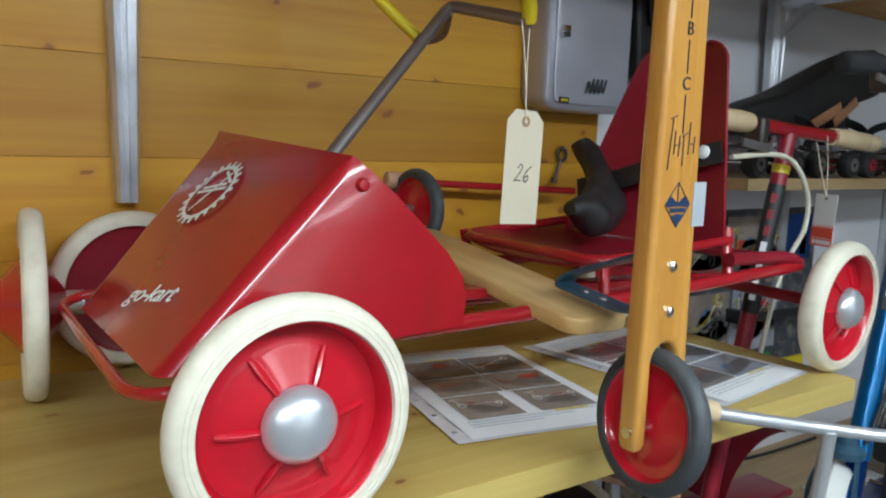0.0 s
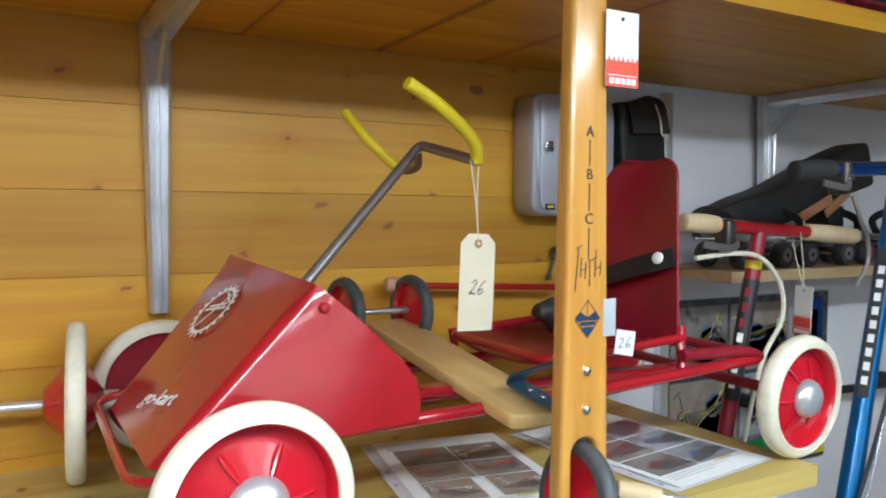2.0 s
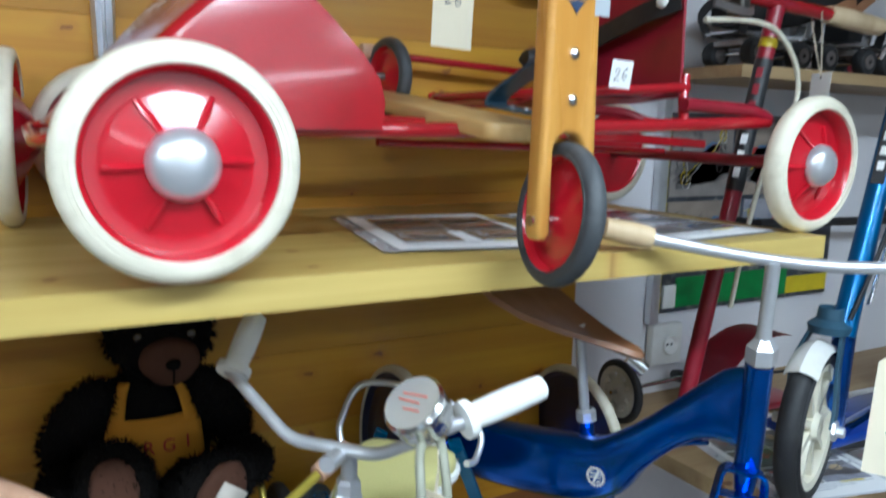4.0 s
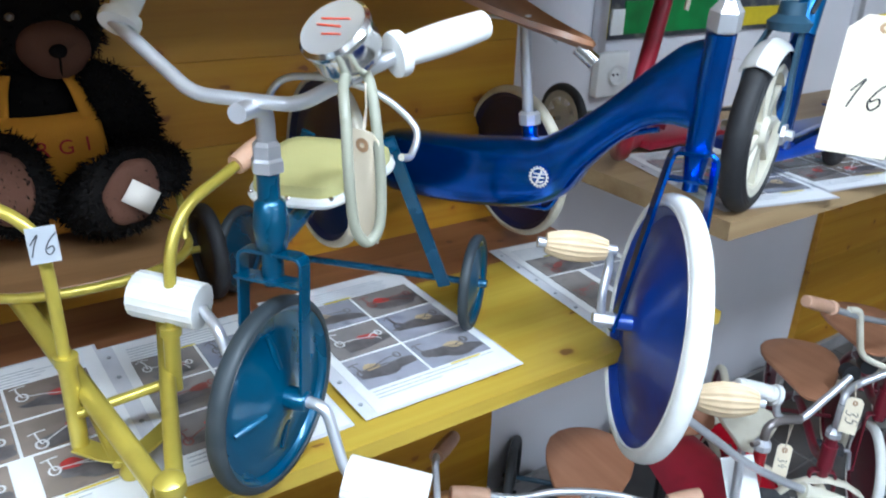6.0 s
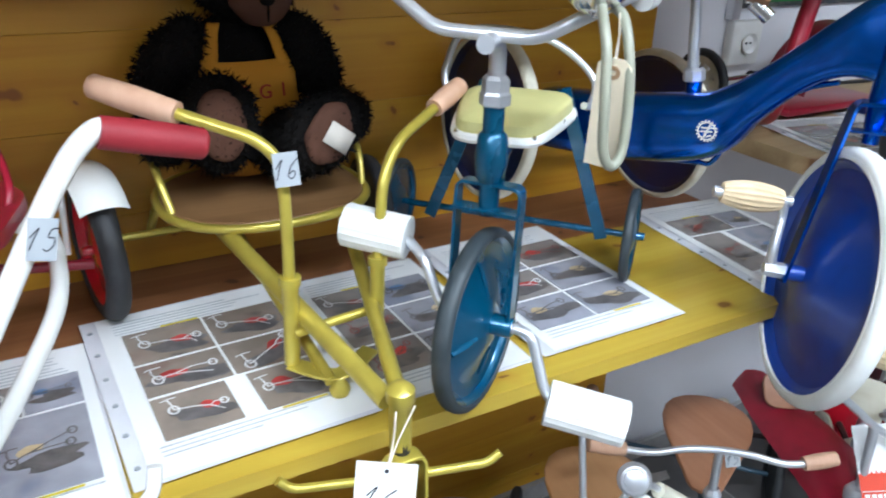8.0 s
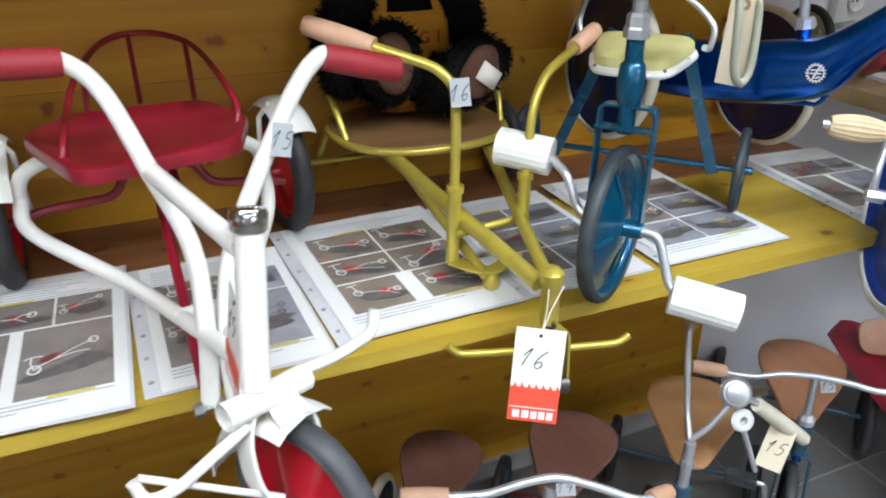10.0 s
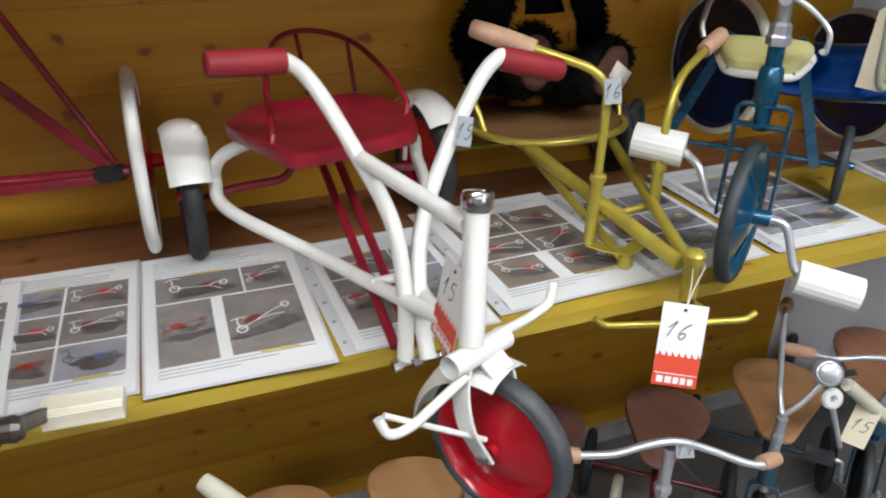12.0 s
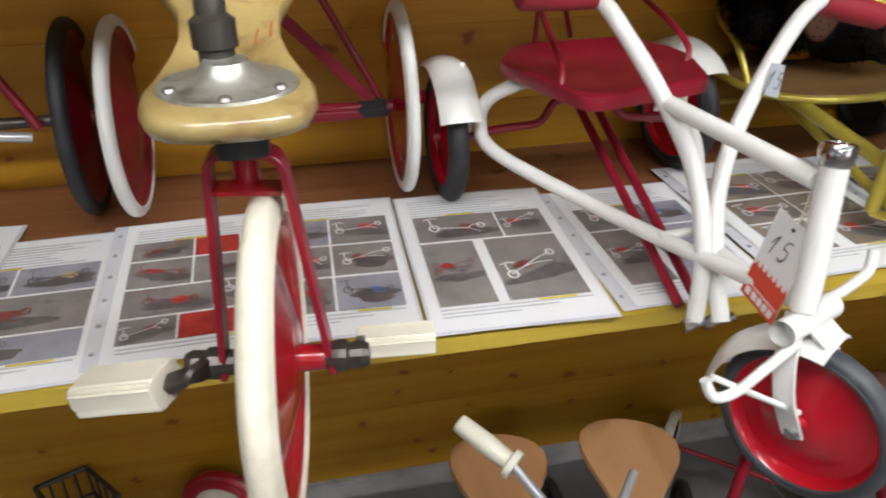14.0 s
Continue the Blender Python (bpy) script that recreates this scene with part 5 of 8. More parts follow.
    b2 = plate([(-0.018, -0.014), (0.018, -0.014), (0.018, 0.014), (-0.018, 0.014)], 0.001, m=facing((1.456, -0.2425, 0.936), (0.12, -1, 0.12), (0.75, 0, 1)))
    for f in b2.faces:
        f.material_index = 5
    join(bm, b2)
    bmesh.ops.translate(bm, vec=(-0.028, 0, 0.001), verts=bm.verts)
    me = bpy.data.meshes.new("teddy_bear")
    bm.to_mesh(me)
    bm.free()
    for mt in slots:
        me.materials.append(mt)
    for p in me.polygons:
        p.use_smooth = True
    return tagged(new("teddy_bear", me), "black plush teddy bear in an orange bib on a seat", "teddy bear")


teddy()


# ---- gold-green tricycle with a wooden seat ----
def gold_trike():
    t = thing("gold_tricycle", "gold-green tubular tricycle frame with a round wooden seat", "tricycle", group="tricycles on the shelf")
    c = Vector((1.362, -0.125, 0.845))
    part("seat", plate(ellipse(0.132, 0.118, 44, 2.4), 0.010, m=Matrix.Translation(c), bevel=0.003), wood("brown_plywood_seat", (0.22, 0.12, 0.05), (0.16, 0.08, 0.03), rough=0.35, knots=False, grain=(2, 18, 18)), t, "round brown plywood seat")
    part("seat_rim", tube([c + Vector((x, y, -0.006)) for x, y in ellipse(0.136, 0.122, 44, 2.4)], 0.006, 10, closed=True), GOLD, t)
    bm = tube(bend([(1.236, -0.165, 0.842), (1.226, -0.135, 0.895), (1.236, -0.03, 0.92), (1.362, -0.006, 0.925), (1.488, -0.03, 0.92), (1.498, -0.135, 0.895), (1.490, -0.165, 0.842)], 0.04), 0.005)
    part("seat_rail", bm, GOLD, t)
    head, foot = Vector((1.357, -0.550, 0.783)), Vector((1.357, -0.556, 0.735))
    part("frame_tube", tube([(1.283, -0.200, 0.832), (1.352, -0.535, 0.765)], 0.0105), GOLD, t)
    part("frame_tube", tube([(1.452, -0.175, 0.830), (1.366, -0.530, 0.768)], 0.0085), GOLD, t)
    part("frame_tube", tube([(1.30, -0.08, 0.835), (1.335, -0.43, 0.728)], 0.007), GOLD, t)
    part("cross_bar", tube([(1.309, -0.395, 0.776), (1.406, -0.392, 0.782)], 0.0055), GOLD, t)
    part("foot_plate", strip(curve([(1.305, -0.388, 0.735), (1.345, -0.425, 0.731), (1.395, -0.40, 0.735)]), 0.022, 0.003, (0, 0, 1)), GOLD, t)
    part("foot_bolt", lathe([(0, 0.0), (0.010, 0.0), (0.012, 0.006), (0.010, 0.012), (0.006, 0.02), (0, 0.021)], 18, m=Matrix.Translation((1.345, -0.428, 0.708))), GOLD, t)
    part("leg", tube([(1.250, -0.03, 0.838), (1.225, 0 - 0.03, 0.772)], 0.006), GOLD, t)
    part("leg", tube([(1.475, -0.03, 0.838), (1.500, -0.03, 0.772)], 0.006), GOLD, t)
    part("rear_axle", tube([(1.155, -0.045, 0.772), (1.570, -0.045, 0.772)], 0.0055), GOLD, t)
    wheel(t, (1.548, -0.060, 0.772), (1, 0, 0), 0.072, 0.022, BLACK, BLACK_RUBBER, 0.016, dome=0.01)
    wheel(t, (1.170, -0.045, 0.772), (-1, 0, 0), 0.072, 0.022, BLACK, BLACK_RUBBER, 0.016, dome=0.01)
    # handlebars: two separate posts in sleeves
    part("handlebar", tube(bend([(1.307, -0.387, 0.738), (1.309, -0.391, 0.90), (1.307, -0.393, 0.968), (1.288, -0.380, 0.990), (1.221, -0.331, 1.012)], 0.03), 0.0062), GOLD, t)
    part("handlebar", tube(bend([(1.404, -0.398, 0.775), (1.409, -0.391, 0.84), (1.420, -0.382, 0.930), (1.445, -0.366, 0.965), (1.519, -0.319, 0.985)], 0.04), 0.0062), GOLD, t)
    part("sleeve", tube([(1.307, -0.387, 0.735), (1.309, -0.390, 0.838)], 0.0088), GOLD, t)
    part("sleeve", tube([(1.404, -0.398, 0.775), (1.409, -0.391, 0.842)], 0.0085), GOLD, t)
    part("collar", tube([(1.3088, -0.3898, 0.833), (1.3092, -0.3902, 0.842)], 0.0115), GOLD, t)
    part("collar", tube([(1.4085, -0.392, 0.836), (1.409, -0.391, 0.845)], 0.0112), GOLD, t)
    grip(t, (1.226, -0.335, 1.010), (1.158, -0.278, 1.032), 0.0125, GRIP_WOOD)
    grip(t, (1.514, -0.322, 0.984), (1.562, -0.300, 1.002), 0.0115, GRIP_WOOD)
    sticker(t, (1.308, -0.404, 0.964), (-0.05, -0.95, 0.25), (0, 0.2, 1), 0.025, 0.033, "16", 0.020)
    # steering head, fork and foot bar
    part("head_tube", lathe([(0, 0.0), (0.011, 0.0), (0.011, 0.050), (0.014, 0.054), (0.014, 0.066), (0.008, 0.072), (0, 0.073)], 20, m=Matrix.Translation((1.357, -0.553, 0.722))), GOLD, t)
    part("fork", strip(bend([(1.338, -0.566, 0.640), (1.338, -0.562, 0.716), (1.376, -0.562, 0.716), (1.376, -0.566, 0.640)], 0.012), 0.0035, 0.020, (0, -1, 0)), GOLD, t)
    part("fork_stem", tube([(1.357, -0.560, 0.640), (1.357, -0.556, 0.730)], 0.008), BLACK, t)
    part("foot_bar", tube(bend([(1.246, -0.512, 0.692), (1.258, -0.517, 0.680), (1.358, -0.548, 0.679), (1.448, -0.572, 0.680), (1.461, -0.574, 0.690)], 0.010), 0.0048), GOLD, t)
    part("spindle", lathe([(0, -0.022), (0.012, -0.022), (0.012, 0.022), (0, 0.022)], 20, m=along((1.357, -0.566, 0.640), (1.5, -0.60, 0.640))), DARK_STEEL, t)
    return t


gold_trike()
shop_tag("hanging_tag", "white printed tag numbered 16 with a red foot", (1.325, -0.590, 0.732), (-0.42, -0.80, 0.30), (0.20, 0.22, 1), 0.056, 0.108, "16", [(1.346, -0.566, 0.775), (1.366, -0.566, 0.775)], text_turn=-6)


# ---- teal tricycle ----
CABLE = mat("grey_green_cable", (0.29, 0.29, 0.22), 0.45, vary=0.1, scale=30)


def teal_trike():
    t = thing("teal_tricycle", "metallic teal tricycle with a padded seat and white pedals", "tricycle", group="tricycles on the shelf")
    ax = Vector((0.571, -0.821, 0.015)).normalized()
    fw = Vector((1.4772, -0.4969, 0.8018))
    wheel(t, fw, ax, 0.0993, 0.019, TEAL, TEAL_RUBBER, 0.009, dome=0.016, boss=0.022, ribs=4)
    # fork of strap steel round the wheel
    L, R = fw - ax * 0.034, fw + ax * 0.034
    top = Vector((1.488, -0.488, 0.950))
    part("fork", strip(bend([L - Vector((0, 0, 0.008)), top - ax * 0.034, top + ax * 0.034, R - Vector((0, 0, 0.008))], 0.010), 0.0035, 0.016, ax.cross(Vector((0, 0, 1)))), TEAL, t)
    part("fork_bridge", strip([top - ax * 0.036 + Vector((-0.004, -0.003, -0.026)), top + ax * 0.036 + Vector((-0.004, -0.003, -0.026))], 0.020, 0.003, (0, 0, 1)), TEAL, t)
    part("steering_tube", tube([(1.488, -0.486, 0.917), (1.490, -0.484, 1.045)], 0.0105), TEAL, t)
    part("head_tube", lathe([(0.0105, 0), (0.0145, 0.004), (0.017, 0.026), (0.0145, 0.048), (0.0105, 0.052)], 20, m=along((1.4895, -0.4845, 0.950), (1.490, -0.484, 1.045))), TEAL, t)
    part("collar", lathe([(0.011, 0), (0.0155, 0.002), (0.0155, 0.012), (0.0135, 0.015), (0.0135, 0.026), (0.010, 0.03)], 6, m=along((1.490, -0.484, 1.026), (1.4905, -0.4835, 1.1))), ALU, t, smooth=20)
    part("stem", tube(bend([(1.4905, -0.4838, 1.045), (1.491, -0.484, 1.089), (1.4545, -0.518, 1.091)], 0.022), 0.0085), ALU, t)
    part("handlebar", tube(bend([(1.398, -0.372, 1.150), (1.4377, -0.4595, 1.097), (1.503, -0.5275, 1.0945), (1.556, -0.583, 1.137), (1.580, -0.5845, 1.1445)], 0.016), 0.0064), ALU, t)
    grip(t, (1.402, -0.380, 1.147), (1.437, -0.345, 1.196), 0.0125, WHITE_PLASTIC, flange=0.018)
    grip(t, (1.563, -0.5845, 1.1405), (1.650, -0.585, 1.160), 0.0125, WHITE_PLASTIC, flange=0.018)
    # bell
    m = along((1.5330, -0.5700, 1.1385), (1.5120, -0.5785, 1.1640))
    bell = part("bell", lathe([(0, -0.004), (0.020, -0.004), (0.027, 0.002), (0.0285, 0.010), (0.0285, 0.024), (0.030, 0.026), (0.030, 0.031), (0.027, 0.034)], 36, m=m), CHROME, t, "round chrome bell with a printed face")
    part("bell_face", lathe([(0.027, 0.034), (0.025, 0.0335), (0, 0.0335)], 36, m=m), mat("bell_face", (0.30, 0.29, 0.28), 0.12, coat=1.0), bell)
    for a, b_ in (((-0.014, 0.006), (0.012, 0.009)), ((-0.015, 0.0), (0.008, 0.001)), ((-0.005, -0.008), (0.012, -0.006))):
        part("printed_bar", tube([m @ Vector((*a, 0.0342)), m @ Vector((*b_, 0.0342))], 0.0007, 6), TAG_RED, bell)
    part("bell_clamp", tube([(1.535, -0.5595, 1.1195), (1.5345, -0.5675, 1.133)], 0.0075), CHROME, t)
    # cranks and pedals
    part("crank", tube(bend([fw - ax * 0.012, L - ax * 0.010 + Vector((0, 0.004, 0.006)), Vector((1.446, -0.432, 0.852)), Vector((1.440, -0.404, 0.864))], 0.012), 0.0058), ALU, t)
    part("crank", tube(bend([fw + ax * 0.012, R + ax * 0.024, R + ax * 0.030 + Vector((0.002, -0.018, -0.058)), Vector((1.520, -0.582, 0.735))], 0.014), 0.0058), ALU, t)
    block_pedal(t, (1.441, -0.402, 0.865), (1.389, -0.350, 0.872), 0.050, WHITE_PLASTIC, rounds=True)
    block_pedal(t, (1.514, -0.576, 0.736), (1.574, -0.631, 0.724), 0.048, WHITE_PLASTIC, rounds=True)
    # frame, rear axle and wheels
    part("frame_tube", tube(bend([(1.490, -0.478, 0.950), (1.560, -0.400, 0.948), (1.635, -0.32, 0.966)], 0.04), 0.010), TEAL, t)
    a0, a1 = Vector((1.590, -0.062, 0.768)), Vector((1.838, -0.344, 0.769))
    part("rear_axle", tube([a0, a1], 0.005), TEAL, t)
    wd = (a1 - a0).normalized()
    wheel(t, a1 - wd * 0.006, wd, 0.0675, 0.014, TEAL, TEAL_RUBBER, 0.008, dome=0.008, boss=0.012)
    wheel(t, a0 + wd * 0.006, -wd, 0.066, 0.014, TEAL, TEAL_RUBBER, 0.008, dome=0.008, boss=0.012)
    part("strut", strip([(1.715, -0.305, 0.985), (1.806, -0.309, 0.758)], 0.018, 0.005, (0.7, 0.7, 0)), TEAL, t)
    part("strut", strip([(1.640, -0.235, 0.985), (1.622, -0.121, 0.758)], 0.018, 0.005, (0.7, 0.7, 0)), TEAL, t)
    part("seat_bracket", strip([(1.662, -0.335, 0.964), (1.722, -0.305, 0.972)], 0.018, 0.003, (0, 0, 1)), TEAL, t)
    part("seat_bracket", strip([(1.606, -0.285, 0.964), (1.640, -0.233, 0.972)], 0.018, 0.003, (0, 0, 1)), TEAL, t)
    # seat cushion on a pressed pan, wire back hoop
    sm = Matrix.Translation((1.596, -0.357, 0.976)) @ pose(0, 0, 0, 0, 0, -45)
    out = ellipse(0.067, 0.086, 40, 6)
    out = [(x * (0.66 + 0.34 * min(1.0, (y + 0.086) / 0.12)), y) for x, y in out]
    bm = bmesh.new()
    rings = []
    for s, z in ((1.0, -0.010), (1.02, 0.002), (1.0, 0.010), (0.93, 0.0145), (0.7, 0.017), (0.35, 0.0175)):
        rings.append([bm.verts.new((x * s, y * s, z)) for x, y in out])
    for a, c in zip(rings, rings[1:]):
        for k in range(len(out)):
            bm.faces.new((a[k], a[(k + 1) % len(out)], c[(k + 1) % len(out)], c[k]))
    bm.faces.new(rings[-1])
    bm.faces.new(rings[0][::-1])
    bmesh.ops.transform(bm, matrix=sm, verts=bm.verts)
    seat = part("seat", bm, CUSHION, t, "pale green vinyl seat cushion")
    part("piping", tube([sm @ Vector((x * 1.02, y * 1.02, -0.007)) for x, y in out], 0.0058, 8, closed=True), WHITE_PLASTIC, seat)
    for k in range(0, 40, 5):
        x, y = out[k]
        part("rivet", lathe([(0.003, 0), (0.002, 0.0016), (0, 0.002)], 8, m=along(sm @ Vector((x * 1.06, y * 1.06, -0.002)), sm @ Vector((x * 2, y * 2, -0.002)))), CHROME, seat)
    part("back_hoop", tube(curve([(1.575, -0.245, 0.985), (1.580, -0.232, 1.010), (1.620, -0.220, 1.052), (1.690, -0.290, 1.048), (1.738, -0.330, 1.005), (1.722, -0.352, 0.975), (1.700, -0.365, 0.978)]), 0.0045), ALU, t)
    # brake cable looping down beside the tag
    part("cable", tube(curve([(1.534, -0.570, 1.128), (1.510, -0.600, 1.126), (1.501, -0.620, 1.100), (1.499, -0.627, 1.060), (1.503, -0.627, 1.022), (1.514, -0.626, 1.006), (1.526, -0.624, 1.016), (1.529, -0.622, 1.050), (1.528, -0.618, 1.090), (1.532, -0.602, 1.120), (1.541, -0.578, 1.126)]), 0.0043), CABLE, t, "grey-green cable hanging in a loop")
    return t


teal_trike()
manila_tag("price_tag", "cream card tag hanging from the teal tricycle handlebar", (1.519, -0.611, 1.080), (-0.86, -0.50, -0.1), (0.05, -0.05, 1), 0.029, 0.095, "", [(1.528, -0.600, 1.125), (1.536, -0.598, 1.125)], material=MANILA)


# ---- blue tricycle ----
def loft(sections, up=(0, 0, 1), n=24, power=2.6, steps=6, bm=None):
    """A body through sections ((x, y, z), half width, half height)."""
    P = curve([s[0] for s in sections], steps)
    W = curve([(s[1], s[2], 0) for s in sections], steps)
    b2 = bmesh.new()
    rings = []
    for i, p in enumerate(P):
        d = (P[min(i + 1, len(P) - 1)] - P[max(i - 1, 0)]).normalized()
        side = d.cross(Vector(up)).normalized()
        top = side.cross(d)
        rings.append([b2.verts.new(p + side * u + top * v) for u, v in ellipse(W[i].x, W[i].y, n, power)])
    for a, c in zip(rings, rings[1:]):
        for k in range(n):
            b2.faces.new((a[k], a[(k + 1) % n], c[(k + 1) % n], c[k]))
    b2.faces.new(rings[0][::-1])
    b2.faces.new(rings[-1])
    return join(bm, b2)


def gear_badge(parent, at, normal, up, R, material, teeth=18):
    out = []
    for i in range(teeth):
        for f, rad in ((0.0, 0.84), (0.12, 1.0), (0.48, 1.0), (0.6, 0.84)):
            a = 2 * math.pi * (i + f) / teeth
            out.append((R * rad * math.cos(a), R * rad * math.sin(a)))
    b2 = bmesh.new()
    n = len(out)
    o = [b2.verts.new((x, y, 0.0008)) for x, y in out]
    i_ = [b2.verts.new((R * 0.70 * math.cos(2 * math.pi * q / n), R * 0.70 * math.sin(2 * math.pi * q / n), 0.0008)) for q in range(n)]
    for q in range(n):
        b2.faces.new((o[q], o[(q + 1) % n], i_[(q + 1) % n], i_[q]))
    for a, b_, w in (((-0.2, -0.62), (0.25, 0.62), 0.11), ((-0.55, 0.22), (0.6, 0.36), 0.08), ((-0.6, -0.12), (0.55, 0.02), 0.08), ((0.05, -0.5), (0.5, -0.3), 0.08)):
        d = Vector((b_[0] - a[0], b_[1] - a[1], 0)).normalized()
        s = Vector((-d.y, d.x, 0)) * w * R
        pa, pb = Vector((a[0] * R, a[1] * R, 0.0008)), Vector((b_[0] * R, b_[1] * R, 0.0008))
        b2.faces.new([b2.verts.new(q) for q in (pa - s, pb - s, pb + s, pa + s)])
    return part("badge", join(None, b2, facing(at, normal, up)), material, parent, "white gear-shaped badge", smooth=0)


def barrel_pedal(parent, pr, pl, r0, r1, flat):
    """A barrel-shaped wooden pedal with lengthwise grooves on a spindle from pr to pl."""
    pm, ln = along(pr, pl), (pl - pr).length
    bm = bmesh.new()
    rings = []
    for k in range(13):
        u = k / 12
        r = r0 + (r1 - r0) * math.sin(math.pi * u) ** 0.8
        rings.append([bm.verts.new(pm @ Vector((flat * r * (0.93 if q % 2 else 1.0) * math.cos(math.pi * q / 16), r * (0.93 if q % 2 else 1.0) * math.sin(math.pi * q / 16), u * ln))) for q in range(32)])
    for a, b_ in zip(rings, rings[1:]):
        for q in range(32):
            bm.faces.new((a[q], a[(q + 1) % 32], b_[(q + 1) % 32], b_[q]))
    bm.faces.new(rings[0][::-1])
    bm.faces.new(rings[-1])
    pedal = part("pedal", bm, CREAM_WOOD, parent, "grooved pale wooden pedal", smooth=20)
    part("pedal_spindle", tube([pr + (pr - pl).normalized() * 0.012, pl + (pl - pr).normalized() * 0.010], 0.0065), ALU, pedal)


def blue_trike():
    t = thing("blue_tricycle", "metallic blue tricycle with a brown seat and white front tyre", "tricycle", group="tricycles on the shelf")
    ax = Vector((-0.813, 0.569, 0.120)).normalized()
    c = Vector((1.934, -0.577, 0.7855))
    wheel(t, c, ax, 0.165, 0.027, BLUE_DEEP, WHITE_RUBBER, 0.0160, dome=0.026, boss=0.020)
    top = Vector((1.982, -0.563, 0.997))
    hub_l, hub_r = c + ax * 0.048, c - ax * 0.036
    L, R = Vector((1.963, -0.545, 0.998)), Vector((1.975, -0.598, 1.003))
    fork = strip(bend([hub_l - Vector((0.004, 0.002, 0.012)), L, R, hub_r + Vector((0.012, 0, -0.01))], 0.012), 0.005, 0.019, ax.cross(Vector((0, 0, 1))))
    part("fork", fork, BLUE, t, "bright blue flat-bar fork")
    part("fork_bridge", strip([L + Vector((-0.007, 0, -0.032)), R + Vector((-0.002, 0, -0.032))], 0.017, 0.003, (0, 0, 1)), BLUE, t)
    part("body", loft([((1.828, -0.118, 0.892), 0.026, 0.043), ((1.836, -0.138, 0.894), 0.032, 0.0475), ((1.872, -0.235, 0.9025), 0.033, 0.0490), ((1.903, -0.325, 0.9185), 0.031, 0.0485), ((1.921, -0.376, 0.935), 0.028, 0.0440), ((1.933, -0.413, 0.9690), 0.024, 0.0315), ((1.945, -0.448, 1.003), 0.020, 0.0262), ((1.957, -0.480, 1.0325), 0.018, 0.0270), ((1.967, -0.512, 1.0550), 0.017, 0.0350), ((1.978, -0.542, 1.0680), 0.016, 0.050), ((1.983, -0.560, 1.0700), 0.013, 0.058)], power=3.2), BLUE, t)
    part("body_seam", tube(curve([(1.874, -0.237, 0.853), (1.903, -0.325, 0.870), (1.917, -0.366, 0.876), (1.926, -0.384, 0.882), (1.933, -0.410, 0.934), (1.945, -0.446, 0.974), (1.957, -0.480, 1.001), (1.968, -0.515, 1.015)]), 0.0036), BLUE, t)
    part("head_tube", tube([(1.983, -0.563, 0.968), (1.985, -0.563, 1.00), (1.975, -0.575, 1.135)], [0.012, 0.016, 0.0165], 20), BLUE, t)
    part("steering_tube", tube([(1.982, -0.563, 0.95), (1.985, -0.562, 1.0)], 0.010), BLUE, t)
    gear_badge(t, (1.8935, -0.3925, 0.931), (-0.92, -0.38, 0.02), (0, 0, 1), 0.0150, DECAL)
    part("collar", lathe([(0.0165, 0), (0.0185, 0.003), (0.0185, 0.022), (0.015, 0.026), (0.0095, 0.034), (0.0085, 0.04)], 6, m=along((1.974, -0.577, 1.137), (1.962, -0.591, 1.262))), ALU, t, smooth=20)
    part("stem", tube([(1.972, -0.579, 1.15), (1.961, -0.592, 1.262)], 0.0085), ALU, t)
    part("handlebar", tube(curve([(1.820, -0.528, 1.290), (1.885, -0.556, 1.277), (1.962, -0.592, 1.264), (2.02, -0.65, 1.262), (2.085, -0.705, 1.267)]), 0.0072), ALU, t)
    grip(t, (1.832, -0.531, 1.288), (1.782, -0.507, 1.299), 0.0125, CREAM_WOOD, flange=0.0)
    grip(t, (2.080, -0.702, 1.267), (2.140, -0.742, 1.270), 0.0125, CREAM_WOOD)
    # crank and grooved pedal
    pr = Vector((1.893, -0.526, 0.878))
    part("crank", tube(bend([c + ax * 0.012, hub_l + ax * 0.016, hub_l + ax * 0.020 + Vector((0.002, 0, 0.03)), pr + Vector((0.006, -0.002, -0.02)), pr + Vector((0.002, -0.003, 0))], 0.014), 0.0055), ALU, t)
    part("crank_nut", lathe([(0, 0.026), (0.008, 0.026), (0.010, 0.02), (0.010, 0)], 6, m=along(hub_l, hub_l + ax)), ALU, t, smooth=20)
    pl = Vector((1.830, -0.486, 0.886))
    barrel_pedal(t, pr, pl, 0.0125, 0.0195, 0.78)
    low = Vector((1.972, -0.632, 0.700))
    part("crank", tube(bend([c - ax * 0.012, c - ax * 0.052, low], 0.012), 0.0055), ALU, t)
    barrel_pedal(t, low, Vector((2.036, -0.674, 0.694)), 0.0150, 0.0245, 0.72)
    # saddle on a chrome post
    part("saddle_post", tube([(1.931, -0.322, 0.960), (1.921, -0.308, 1.125)], 0.0078), ALU, t)
    part("saddle_socket", tube([(1.933, -0.324, 0.95), (1.931, -0.322, 0.985)], 0.0115), BLUE, t)
    part("saddle_clamp", lathe([(0.010, 0), (0.0155, 0.002), (0.0155, 0.016), (0.011, 0.020)], 8, m=along((1.9312, -0.3222, 0.980), (1.921, -0.308, 1.125))), ALU, t, smooth=20)
    a, b_ = Vector((1.800, -0.172, 1.200)), Vector((1.962, -0.394, 1.087))
    d = (b_ - a).normalized()
    side = d.cross(Vector((0, 0, 1))).normalized()
    up = side.cross(d)
    bm = bmesh.new()
    rows = []
    prof = [(0.0, 0.014), (0.04, 0.050), (0.14, 0.082), (0.30, 0.098), (0.46, 0.090), (0.60, 0.068), (0.74, 0.045), (0.88, 0.024), (0.97, 0.018), (1.0, 0.010)]
